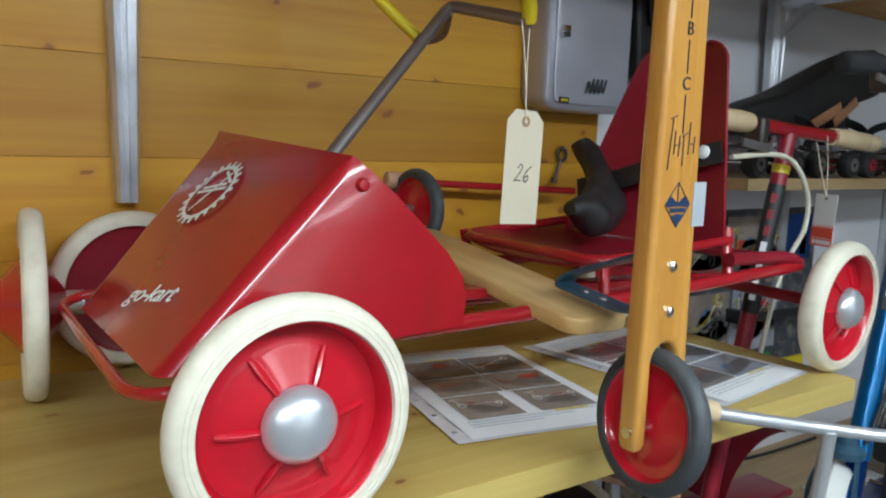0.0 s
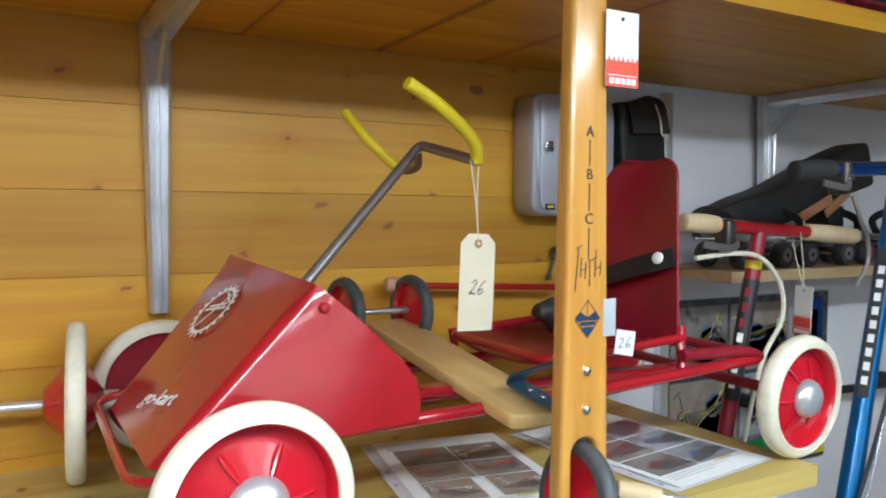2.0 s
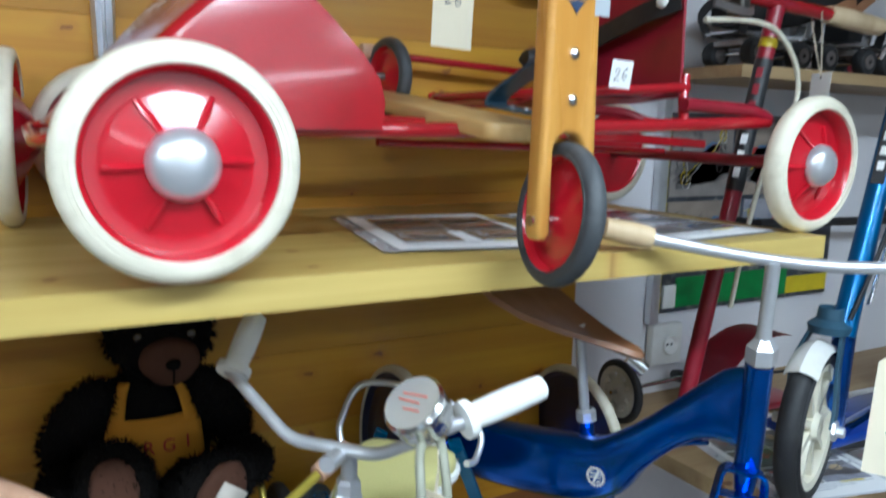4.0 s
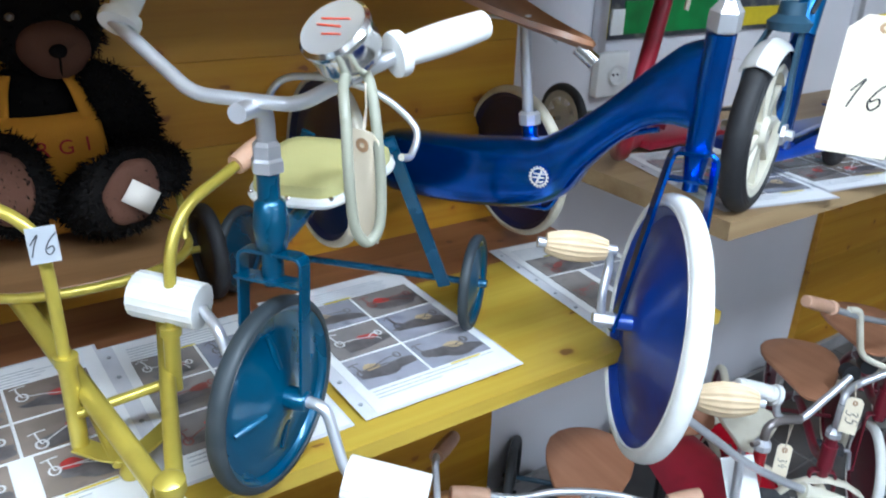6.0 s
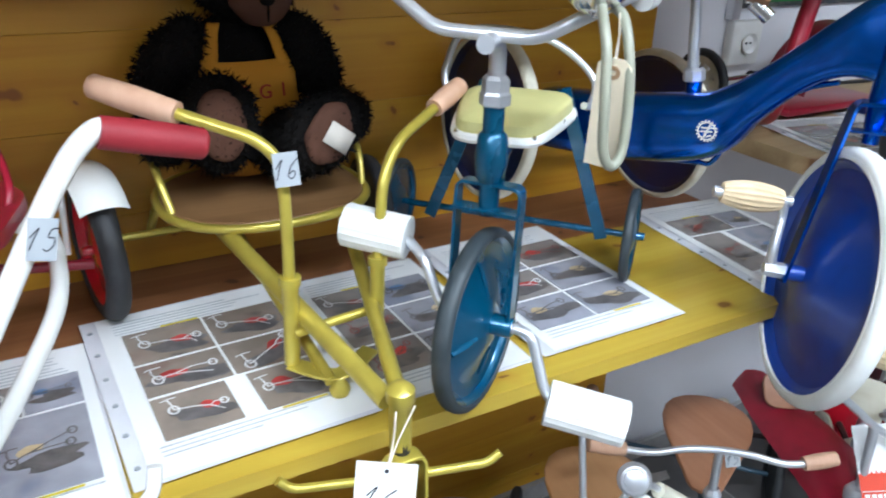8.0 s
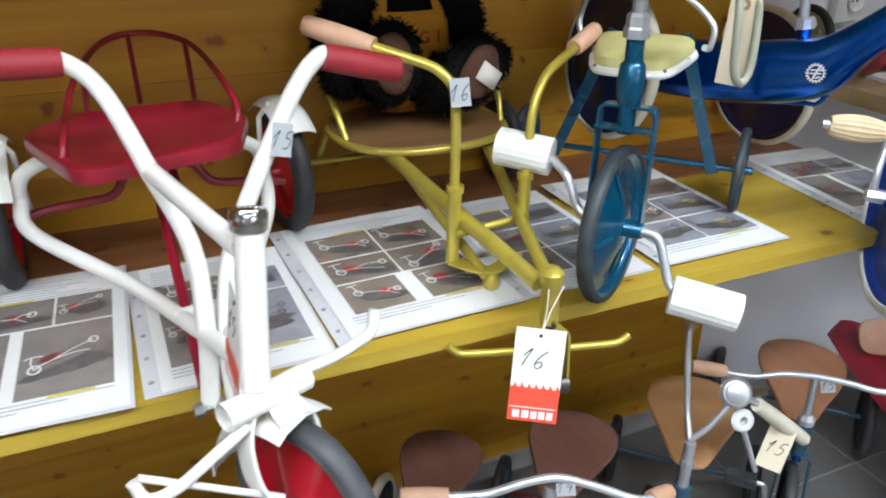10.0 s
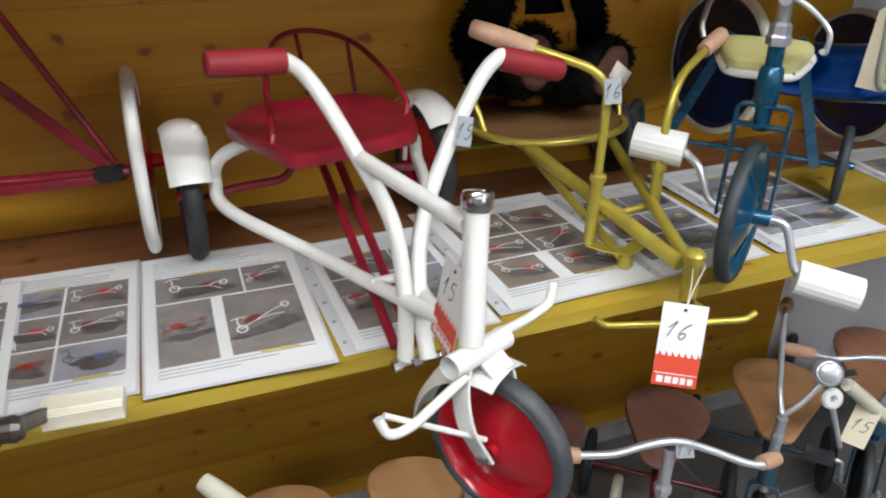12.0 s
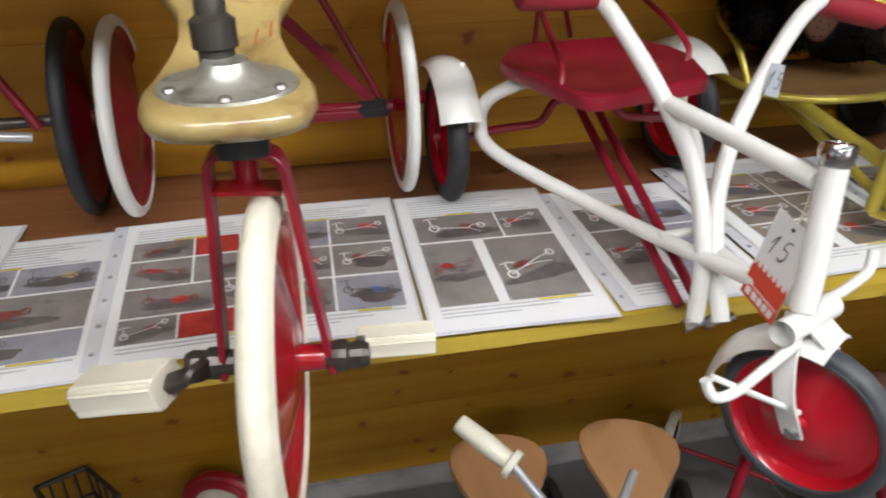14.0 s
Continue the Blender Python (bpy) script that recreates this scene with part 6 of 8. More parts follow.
    for s, w in prof:
        p = a + (b_ - a) * s + up * (0.012 * (1 - s) ** 2 - 0.012 * math.sin(math.pi * s))
        rows.append([bm.verts.new(p + side * (w * u) + up * (0.010 * u * u)) for u in (-1, -0.75, -0.5, -0.25, 0, 0.25, 0.5, 0.75, 1)])
    for r0, r1 in zip(rows, rows[1:]):
        for k in range(8):
            bm.faces.new((r0[k], r0[k + 1], r1[k + 1], r1[k]))
    bmesh.ops.recalc_face_normals(bm, faces=bm.faces)
    bmesh.ops.solidify(bm, geom=bm.faces[:], thickness=0.008)
    part("saddle", bm, SEAT_WOOD, t, "pear-shaped brown plywood saddle", smooth=50)
    part("saddle_clip", tube([b_ + Vector((-0.012, 0.012, 0.006)), b_ + Vector((0.004, -0.004, -0.012))], 0.010, 10), CHROME, t)
    part("saddle_bracket", strip(curve([(1.885, -0.262, 1.120), (1.921, -0.308, 1.118), (1.950, -0.345, 1.095)]), 0.020, 0.003, (0, 0, 1)), ALU, t)
    # rear axle and wheels
    rw, lw = Vector((2.085, -0.108, 0.846)), Vector((1.707, -0.138, 0.910))
    d = (rw - lw).normalized()
    part("rear_axle", tube([lw - d * 0.015, rw + d * 0.015], 0.008), BLUE, t)
    wheel(t, rw, Vector((-1.0, 0.0, -0.06)).normalized(), 0.133, 0.020, NAVY, CREAM, 0.010, dome=0.014, boss=0.014)
    wheel(t, lw, Vector((-1.0, 0.0, 0.06)).normalized(), 0.126, 0.020, NAVY, CREAM, 0.010, dome=0.014, boss=0.014)
    return t


blue_trike()


# ---- white tubular tricycle without saddle post ----
def white_trike():
    t = thing("white_tricycle", "white tubular tricycle with a red pressed seat and red wheels", "tricycle", group="tricycles on the shelf")
    head = [(1.003, -0.654, 0.800), (1.018, -0.624, 0.940)]
    part("head_tube", tube(head, 0.0128, 20), WHITE, t)
    part("collar", lathe([(0.0128, 0), (0.0155, 0.003), (0.0162, 0.016), (0.0145, 0.020), (0.0090, 0.021), (0.008, 0.012)], 28, m=along((1.0165, -0.627, 0.932), (1.030, -0.60, 1.05))), CHROME, t)
    part("handlebar", tube(curve([(0.806, -0.366, 1.029), (0.860, -0.357, 1.028), (0.895, -0.354, 1.024), (0.925, -0.362, 0.992), (0.954, -0.43, 0.928), (0.980, -0.474, 0.857), (0.979, -0.519, 0.781), (0.971, -0.539, 0.712)]), 0.0098, 14), WHITE, t)
    part("handlebar", tube(curve([(1.225, -0.384, 0.997), (1.165, -0.388, 1.016), (1.142, -0.390, 1.014), (1.112, -0.395, 0.980), (1.060, -0.420, 0.900), (1.018, -0.465, 0.837), (0.998, -0.514, 0.774), (0.995, -0.552, 0.716)]), 0.0098, 14), WHITE, t)
    grip(t, (0.893, -0.3545, 1.025), (0.803, -0.366, 1.030), 0.0148, RED_RUBBER, ribs=20, belly=0.06)
    grip(t, (1.150, -0.389, 1.0155), (1.240, -0.383, 0.992), 0.0148, RED_RUBBER, ribs=20, belly=0.06)
    part("stay", tube([(0.956, -0.432, 0.926), (1.010, -0.618, 0.915)], 0.0098, 14), WHITE, t)
    part("frame_loop", tube(curve([(0.880, -0.225, 0.893), (0.848, -0.236, 0.890), (0.816, -0.222, 0.868), (0.808, -0.215, 0.834), (0.818, -0.258, 0.808), (0.910, -0.360, 0.775), (0.964, -0.481, 0.777), (0.993, -0.574, 0.790), (1.004, -0.640, 0.803)]), 0.0092, 14), WHITE, t)
    part("frame_loop", tube(curve([(1.022, -0.225, 0.893), (1.057, -0.236, 0.890), (1.094, -0.220, 0.868), (1.102, -0.215, 0.834), (1.090, -0.290, 0.806), (1.040, -0.400, 0.775), (1.008, -0.49, 0.775), (0.999, -0.574, 0.790)]), 0.0092, 14), WHITE, t)
    part("cross_bar", tube([(0.952, -0.468, 0.780), (1.022, -0.462, 0.781)], 0.0062), WHITE, t)
    for x in (0.971, 0.995):
        part("frame_bolt", lathe([(0, 0.018), (0.0075, 0.018), (0.0075, 0.008), (0.0045, 0.008), (0.0045, -0.02), (0.0075, -0.02), (0, -0.021)], 6, m=along((x, -0.545, 0.712), (x - 0.5, -0.60, 0.700))), CHROME, t, smooth=20)
    # pressed red seat with a turned lip and a wire back
    out = [(0.826, -0.226, 0), (0.886, -0.390, 0), (1.058, -0.348, 0), (1.087, -0.235, 0), (1.045, -0.140, 0), (0.872, -0.150, 0)]
    mid = [((Vector(p) + Vector(q)) / 2) for p, q in zip(out, out[1:] + out[:1])]
    loop = bend([mid[-1], *[v for p, m_ in zip(out, mid) for v in (p, m_)]], 0.024, 4)
    edge = [(p.x, p.y) for p in loop[:-1]]
    cx, cy = 0.965, -0.245
    bm = bmesh.new()
    rings = []
    for s, z in ((1.0, -0.018), (1.012, -0.012), (1.0, -0.002), (0.94, 0.001), (0.80, -0.007), (0.5, -0.010), (0.15, -0.011)):
        rings.append([bm.verts.new((cx + (x - cx) * s, cy + (y - cy) * s, 0.920 + z + 0.010 * (0.2 + y) * -0.8)) for x, y in edge])
    for a, c in zip(rings, rings[1:]):
        for k in range(len(edge)):
            bm.faces.new((a[k], a[(k + 1) % len(edge)], c[(k + 1) % len(edge)], c[k]))
    bm.faces.new(rings[-1])
    seat = part("seat", bm, RED_DARK, t, "dull red pressed steel seat with a turned lip", smooth=50)
    wire = curve([(0.872, -0.335, 0.915), (0.878, -0.31, 0.94), (0.892, -0.20, 0.968), (0.930, -0.075, 0.990), (0.986, -0.045, 0.995), (1.040, -0.09, 0.985), (1.064, -0.19, 0.960), (1.072, -0.255, 0.935), (1.066, -0.27, 0.912)], 8)
    part("back_rail", tube(wire, 0.0042, 10), RED_DARK, seat)
    for a, b_ in (((0.900, -0.150, 0.915), (0.903, -0.150, 0.977)), ((0.965, -0.118, 0.915), (0.966, -0.048, 0.993)), ((1.035, -0.125, 0.915), (1.036, -0.088, 0.985))):
        part("rail_post", tube([a, b_], 0.0035, 8), RED_DARK, seat)
    part("seat_bracket", strip(bend([(0.942, -0.18, 0.905), (0.945, -0.175, 0.845), (0.990, -0.170, 0.845), (0.994, -0.175, 0.905)], 0.02), 0.022, 0.004, (0, 1, 0)), RED_DARK, t)
    part("frame_rod", tube([(0.964, -0.155, 0.838), (0.9685, -0.509, 0.712)], 0.0062), RED_DARK, t)
    part("frame_rod", tube([(0.990, -0.152, 0.838), (0.991, -0.515, 0.712)], 0.0062), RED_DARK, t)
    part("axle_bar", tube(bend([(0.775, -0.185, 0.795), (0.832, -0.175, 0.805), (0.915, -0.165, 0.806), (0.930, -0.160, 0.838), (1.02, -0.155, 0.838), (1.035, -0.16, 0.806), (1.140, -0.165, 0.795)], 0.02), 0.0062), RED_DARK, t)
    # rear wheels with mudguards
    for c, ax, fy in ((Vector((0.774, -0.155, 0.794)), Vector((-1, -0.02, 0)), -0.02), (Vector((1.150, -0.120, 0.794)), Vector((-1, -0.14, 0)), 0.0)):
        ax.normalize()
        wheel(t, c, ax, 0.093, 0.028, RED_WHEEL, BLACK_RUBBER, 0.022, dome=0.008, boss=0.012)
        fwd = ax.cross(Vector((0, 0, 1))).normalized()
        fwd = fwd if fwd.y < 0 else -fwd
        pts = []
        for k in range(15):
            a = radians((30 if c.x < 1 else 46) + (95 if c.x < 1 else 80) * k / 14)
            pts.append(c + fwd * (0.112 * math.cos(a)) + Vector((0, 0, 0.112 * math.sin(a))))
        b2 = bmesh.new()
        rows = []
        for p in pts:
            o = (p - c).normalized()
            rows.append([b2.verts.new(p + ax * (0.028 * u) + o * (-0.012 * abs(u) ** 2.6)) for u in (-1, -0.8, -0.5, 0, 0.5, 0.8, 1)])
        for r0, r1 in zip(rows, rows[1:]):
            for k in range(6):
                b2.faces.new((r0[k], r0[k + 1], r1[k + 1], r1[k]))
        bmesh.ops.recalc_face_normals(b2, faces=b2.faces)
        bmesh.ops.solidify(b2, geom=b2.faces[:], thickness=0.0016)
        part("mudguard", b2, WHITE, t, "rounded white mudguard", smooth=50)
        part("mudguard_stay", tube([c + Vector((0.035 if c.x < 1 else -0.035, 0, 0.0)), c + Vector((0.030 if c.x < 1 else -0.03, 0.0, 0.085)), c + Vector((0.018 if c.x < 1 else -0.018, -0.02, 0.108))], 0.004, 8), WHITE, t)
    # steering: front wheel, fork blade, mudguard, foot bars
    n = Vector((-0.855, -0.515, 0.03)).normalized()
    f = n.cross(Vector((0, 0, 1))).normalized()
    f = f if f.y < 0 else -f
    c = Vector((1.0345, -0.6630, 0.6670))
    wheel(t, c, n, 0.0885, 0.026, RED_WHEEL, GREY_RUBBER, 0.0140, dome=0.010, boss=0.014, step=0.005)
    eye = c + n * 0.020
    part("fork_blade", strip(bend([(1.000, -0.652, 0.795), (0.985, -0.668, 0.762), (0.988, -0.678, 0.715), eye + n * 0.003 + Vector((0, 0, -0.008))], 0.02), 0.021, 0.0040, n), WHITE, t)
    part("fork_blade", strip(bend([(1.008, -0.648, 0.795), (1.046, -0.648, 0.762), (1.050, -0.650, 0.715), c - n * 0.030], 0.02), 0.024, 0.0045, n), WHITE, t)
    part("wheel_bolt", lathe([(0, 0.015), (0.005, 0.015), (0.005, 0.010), (0.008, 0.0095), (0.008, 0.003), (0.009, 0.0)], 6, m=along(eye, eye + n)), CHROME, t, smooth=20)
    b2 = bmesh.new()
    rows = []
    for k in range(13):
        a = radians(84 + 94 * k / 12)
        o = f * math.cos(a) + Vector((0, 0, math.sin(a)))
        p = c + o * 0.106
        rows.append([b2.verts.new(p + n * (0.033 * u) - o * (0.014 * abs(u) ** 2.5)) for u in (-1, -0.7, 0, 0.7, 1)])
    for r0, r1 in zip(rows, rows[1:]):
        for k in range(4):
            b2.faces.new((r0[k], r0[k + 1], r1[k + 1], r1[k]))
    bmesh.ops.recalc_face_normals(b2, faces=b2.faces)
    bmesh.ops.solidify(b2, geom=b2.faces[:], thickness=0.0016)
    part("mudguard", b2, WHITE, t, smooth=50)
    part("crown_tube", tube([(0.972, -0.672, 0.790), (1.050, -0.635, 0.786)], 0.0125, 18, caps=False), WHITE, t)
    part("crown_plate", strip([(1.012, -0.668, 0.776), (1.040, -0.660, 0.780)], 0.026, 0.004, (-0.3, -0.5, 0.8)), WHITE, t)
    part("foot_bar", tube(bend([(0.895, -0.684, 0.760), (0.902, -0.690, 0.740), (0.925, -0.690, 0.744), (0.990, -0.672, 0.776)], 0.012), 0.0052), WHITE, t)
    part("foot_bar", tube(bend([(1.040, -0.634, 0.790), (1.085, -0.610, 0.782), (1.130, -0.588, 0.784), (1.135, -0.580, 0.806)], 0.012), 0.0058), WHITE, t)
    part("brace", tube([(0.900, -0.686, 0.764), eye + n * 0.006 + Vector((0, 0, 0.024))], 0.0032, 8), WHITE, t)
    sticker(t, (1.092, -0.418, 0.938), (0.30, -0.93, 0.22), (0.32, 0, 1), 0.024, 0.036, "15", 0.020)
    return t


white_trike()
shop_tag("hanging_tag", "white printed tag numbered 15 with a red foot", (0.9985, -0.620, 0.866), (-0.992, -0.030, 0.121), (-0.005, -0.1135, 1.0), 0.055, 0.100, "15", [(1.012, -0.612, 0.900), (1.018, -0.618, 0.894)], text_turn=8)


# ---- red tricycle with a worn wooden saddle ----
def red_trike():
    t = thing("red_tricycle", "old red tricycle with a worn violin-shaped wooden saddle", "tricycle", group="tricycles on the shelf")
    ax = Vector((0.993, -0.110, 0)).normalized()
    c = Vector((0.527, -0.640, 0.810))
    wheel(t, c, ax, 0.140, 0.025, RED, CREAM, 0.020, dome=0.018, boss=0.022)
    L, R = Vector((0.494, -0.610, 0.980)), Vector((0.546, -0.613, 0.977))
    # fork in darker red: shade under the saddle painted into its colour
    part("fork", strip(bend([c - ax * 0.044 - Vector((0, 0, 0.012)), L + Vector((0, 0, 0.004)), R + Vector((0, 0, 0.004)), c + ax * 0.044 - Vector((0, 0, 0.012))], 0.014), 0.0055, 0.024, ax.cross(Vector((0, 0, 1)))), RED_DARK, t)
    part("fork_bridge", strip([L + Vector((0.001, 0, -0.026)), R + Vector((-0.001, 0, -0.026))], 0.022, 0.004, (0, 0, 1)), RED, t)
    part("steering_tube", tube([(0.520, -0.600, 0.945), (0.518, -0.598, 1.035)], 0.011), RED, t)
    part("saddle_block", box(0.502, 0.540, -0.640, -0.575, 0.985, 1.018, 0.006), BLACK, t)
    hub = [(0.010, 0.0), (0.011, 0.012), (0.0135, 0.018), (0.0135, 0.025), (0.011, 0.028), (0.012, 0.038), (0.009, 0.044), (0, 0.045)]
    for s in (1, -1):
        part("hub_nut", lathe(hub, 12, m=along(c + ax * s * 0.030, c + ax * s)), DARK_STEEL, t, smooth=25)
    pr, pl = Vector((0.598, -0.560, 0.756)), Vector((0.440, -0.648, 0.806))
    part("crank", strip(bend([c + ax * 0.060, c + ax * 0.070 + Vector((0, 0.05, -0.03)), pr + Vector((0.004, 0, 0))], 0.01), 0.014, 0.009, ax), DARK_STEEL, t)
    part("crank", strip(bend([c - ax * 0.052, c - ax * 0.062 + Vector((-0.002, -0.02, 0.006)), pl], 0.01), 0.016, 0.009, ax), DARK_STEEL, t)
    block_pedal(t, pr, (0.672, -0.566, 0.756), 0.032, CREAM_PLASTIC)
    block_pedal(t, pl, (0.368, -0.612, 0.780), 0.042, CREAM_PLASTIC)
    # saddle: rounded nose, waist and broad tail, rising to the back
    worn = mat("worn_varnished_wood", (0.47, 0.35, 0.135), 0.28, vary=0.30, scale=11, coat=0.6, dirt=(0.20, 0.095, 0.03), dirt_amount=0.9)
    worn_plate = mat("worn_nickel_plate", (0.50, 0.50, 0.44), 0.34, metal=0.7, vary=0.15, scale=16, bump=0.1, dirt=(0.16, 0.13, 0.09), dirt_amount=0.8)
    bm = bmesh.new()
    rings = []
    prof = [(-0.688, 0.020), (-0.682, 0.042), (-0.670, 0.056), (-0.650, 0.063), (-0.625, 0.064), (-0.60, 0.059), (-0.57, 0.048), (-0.54, 0.042), (-0.50, 0.044), (-0.46, 0.058), (-0.42, 0.078), (-0.37, 0.096), (-0.32, 0.104), (-0.27, 0.096), (-0.235, 0.07), (-0.222, 0.03)]
    outl = [(0.517 + w * 0.92, y) for y, w in prof] + [(0.517 - w * 0.92, y) for y, w in prof[::-1]]
    for s, z in ((0.86, -0.006), (0.95, -0.004), (1.0, 0.003), (0.985, 0.010), (0.94, 0.013), (0.6, 0.014), (0.2, 0.014)):
        rings.append([bm.verts.new((0.517 + (x - 0.517) * s, -0.50 + (y + 0.50) * (1 - (1 - s) * 0.5), 1.022 + z + max(0.0, y + 0.60) * 0.25)) for x, y in outl])
    for a, b_ in zip(rings, rings[1:]):
        for k in range(len(outl)):
            bm.faces.new((a[k], a[(k + 1) % len(outl)], b_[(k + 1) % len(outl)], b_[k]))
    bm.faces.new(rings[-1])
    bm.faces.new(rings[0][::-1])
    seat = part("saddle", bm, worn, t, "violin-shaped worn varnished wooden saddle", smooth=60)
    pm = Matrix.Translation((0.517, -0.625, 1.0365)) @ pose(0, 0, 0, 2, 0, 0)
    part("steering_plate", lathe([(0, 0.018), (0.016, 0.018), (0.020, 0.013), (0.028, 0.006), (0.036, 0.0035), (0.050, 0.0025), (0.0515, 0.0)], 44, m=pm @ Matrix.Diagonal((0.93, 0.80, 1, 1))), worn_plate, seat, "round worn steel plate")
    for a in (200, 268, 330):
        q = Vector((0.040 * math.cos(radians(a)), 0.034 * math.sin(radians(a)), 0.0028))
        part("screw", lathe([(0.005, 0), (0.0035, 0.0022), (0, 0.003)], 12, m=pm @ Matrix.Translation(q)), STEEL, seat)
    for a, b_, w in (((0.500, -0.560), (0.506, -0.535), 0.004), ((0.506, -0.535), (0.514, -0.556), 0.003), ((0.536, -0.562), (0.539, -0.54), 0.0025), ((0.548, -0.552), (0.550, -0.530), 0.002)):
        zz = lambda y: 1.0375 + max(0.0, y + 0.60) * 0.25
        part("printed_mark", tube([(*a, zz(a[1])), (*b_, zz(b_[1]))], w * 0.5, 6, flat=0.3), TAG_RED, seat)
    part("steering_post", lathe([(0.0, 0), (0.0125, 0), (0.0125, 0.022), (0.0155, 0.024), (0.0155, 0.042), (0.0105, 0.046), (0.0105, 0.062), (0.0085, 0.066), (0.0085, 0.20), (0, 0.20)], 28, m=along((0.512, -0.614, 1.036), (0.506, -0.590, 1.30))), DARK_STEEL, t)
    part("handlebar", tube(bend([(0.36, -0.59, 1.245), (0.46, -0.60, 1.225), (0.507, -0.595, 1.228), (0.555, -0.60, 1.225), (0.66, -0.59, 1.245)], 0.03), 0.009), STEEL, t)
    # frame running back on the shelf
    part("frame_tube", tube(curve([(0.520, -0.585, 0.985), (0.500, -0.42, 0.975), (0.46, -0.25, 0.90), (0.44, -0.15, 0.845)]), 0.010), RED_DARK, t)
    return t


red_trike()


# ---- tricycle standing back against the wall ----
def back_trike():
    t = thing("old_tricycle", "old red tricycle rear end with white-tyred wheels on the shelf", "tricycle", group="tricycles on the shelf")
    n = Vector((1, -0.02, 0.0)).normalized()
    cr, cl = Vector((0.717, -0.108, 0.838)), Vector((0.344, -0.103, 0.834))
    wheel(t, cr, n, 0.134, 0.018, RED_WHEEL, WHITE_RUBBER, 0.014, dome=0.016, boss=0.02)
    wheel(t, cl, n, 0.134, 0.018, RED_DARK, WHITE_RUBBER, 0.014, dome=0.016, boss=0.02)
    part("rear_axle", tube([cl, (0.70, -0.148, 0.840), cr], 0.0085), RED_DARK, t)
    part("axle_sleeve", tube([(0.655, -0.140, 0.836), (0.693, -0.147, 0.840)], 0.0135, 6), BLACK, t)
    part("strut", strip([(0.672, -0.140, 0.850), (0.565, -0.105, 0.955), (0.52, -0.095, 1.00)], 0.016, 0.006, (0, 1, 0)), RED_DARK, t)
    part("strut", tube([(0.684, -0.142, 0.852), (0.60, -0.100, 1.01), (0.545, -0.085, 1.12)], 0.0050), RED_DARK, t)
    part("axle_plate", box(0.40, 0.66, -0.152, -0.130, 0.826, 0.840, 0.003), RED_DARK, t)
    return t


back_trike()


def rear_trike():
    t = thing("old_tricycle", "old tricycle rear end with a black-tyred wheel on the shelf", "tricycle", group="tricycles on the shelf")
    n = Vector((1, 0.03, 0.0)).normalized()
    c = Vector((0.283, -0.085, 0.832))
    wheel(t, c, n, 0.132, 0.020, RED_DARK, BLACK_RUBBER, 0.016, dome=0.014, boss=0.02)
    wheel(t, c - n * 0.36, n, 0.132, 0.020, RED_DARK, BLACK_RUBBER, 0.016, dome=0.014, boss=0.02)
    part("rear_axle", tube([c, c - n * 0.36], 0.008), DARK_STEEL, t)
    part("strut", tube([(0.235, -0.11, 0.83), (0.16, -0.09, 0.96), (0.12, -0.08, 1.04)], 0.007), RED_DARK, t)
    part("strut", tube([(0.225, -0.12, 0.822), (0.12, -0.16, 0.85), (0.05, -0.19, 0.875)], 0.007), ALU, t)
    return t


rear_trike()


# ---- tricycles parked on the floor under the shelf ----
BURGUNDY = mat("burgundy_paint", (0.16, 0.010, 0.022), 0.32, vary=0.15, coat=0.3, dirt=(0.07, 0.008, 0.012))
TAN_SEAT = wood("tan_plywood", (0.50, 0.27, 0.12), (0.42, 0.205, 0.085), rough=0.45, coat=0.1, knots=False, grain=(16, 2.0, 16))
BROWN_SEAT = wood("brown_plywood", (0.38, 0.185, 0.10), (0.30, 0.13, 0.065), rough=0.45, coat=0.1, knots=False, grain=(16, 2.0, 16))
DARK_SEAT = wood("dark_brown_plywood", (0.18, 0.085, 0.06), (0.13, 0.055, 0.04), rough=0.42, coat=0.15, knots=False, grain=(16, 2.0, 16))


def pear_seat(parent, back, tip, w, material, label, thick=0.012, rise=0.0):
    """A rounded triangular plywood seat, broad at the back."""
    a, b_ = Vector(back), Vector(tip)
    d = (b_ - a)
    ln = d.length
    d.normalize()
    side = d.cross(Vector((0, 0, 1))).normalized()
    up = side.cross(d)
    prof = [(0.0, 0.10), (0.012, 0.30), (0.04, 0.55), (0.10, 0.80), (0.19, 0.96), (0.30, 1.0), (0.42, 0.95), (0.56, 0.80), (0.70, 0.62), (0.84, 0.46), (0.93, 0.36), (0.98, 0.25), (1.0, 0.08)]
    loop = [(s * ln, w / 2 * k) for s, k in prof] + [(s * ln, -w / 2 * k) for s, k in prof[::-1]]
    bm = bmesh.new()
    rings = []
    for s, z in ((0.95, -thick), (1.0, -thick * 0.75), (1.0, -thick * 0.25), (0.965, 0.0), (0.6, -0.003), (0.2, -0.004)):
        rings.append([bm.verts.new(a + d * (ln * 0.4 + (x - ln * 0.4) * s) + side * (y * s) + up * (z + rise * (1 - x / ln))) for x, y in loop])
    for p, q in zip(rings, rings[1:]):
        for k in range(len(loop)):
            bm.faces.new((p[k], p[(k + 1) % len(loop)], q[(k + 1) % len(loop)], q[k]))
    bm.faces.new(rings[0][::-1])
    bm.faces.new(rings[-1])
    return part("seat", bm, material, parent, label, smooth=50)


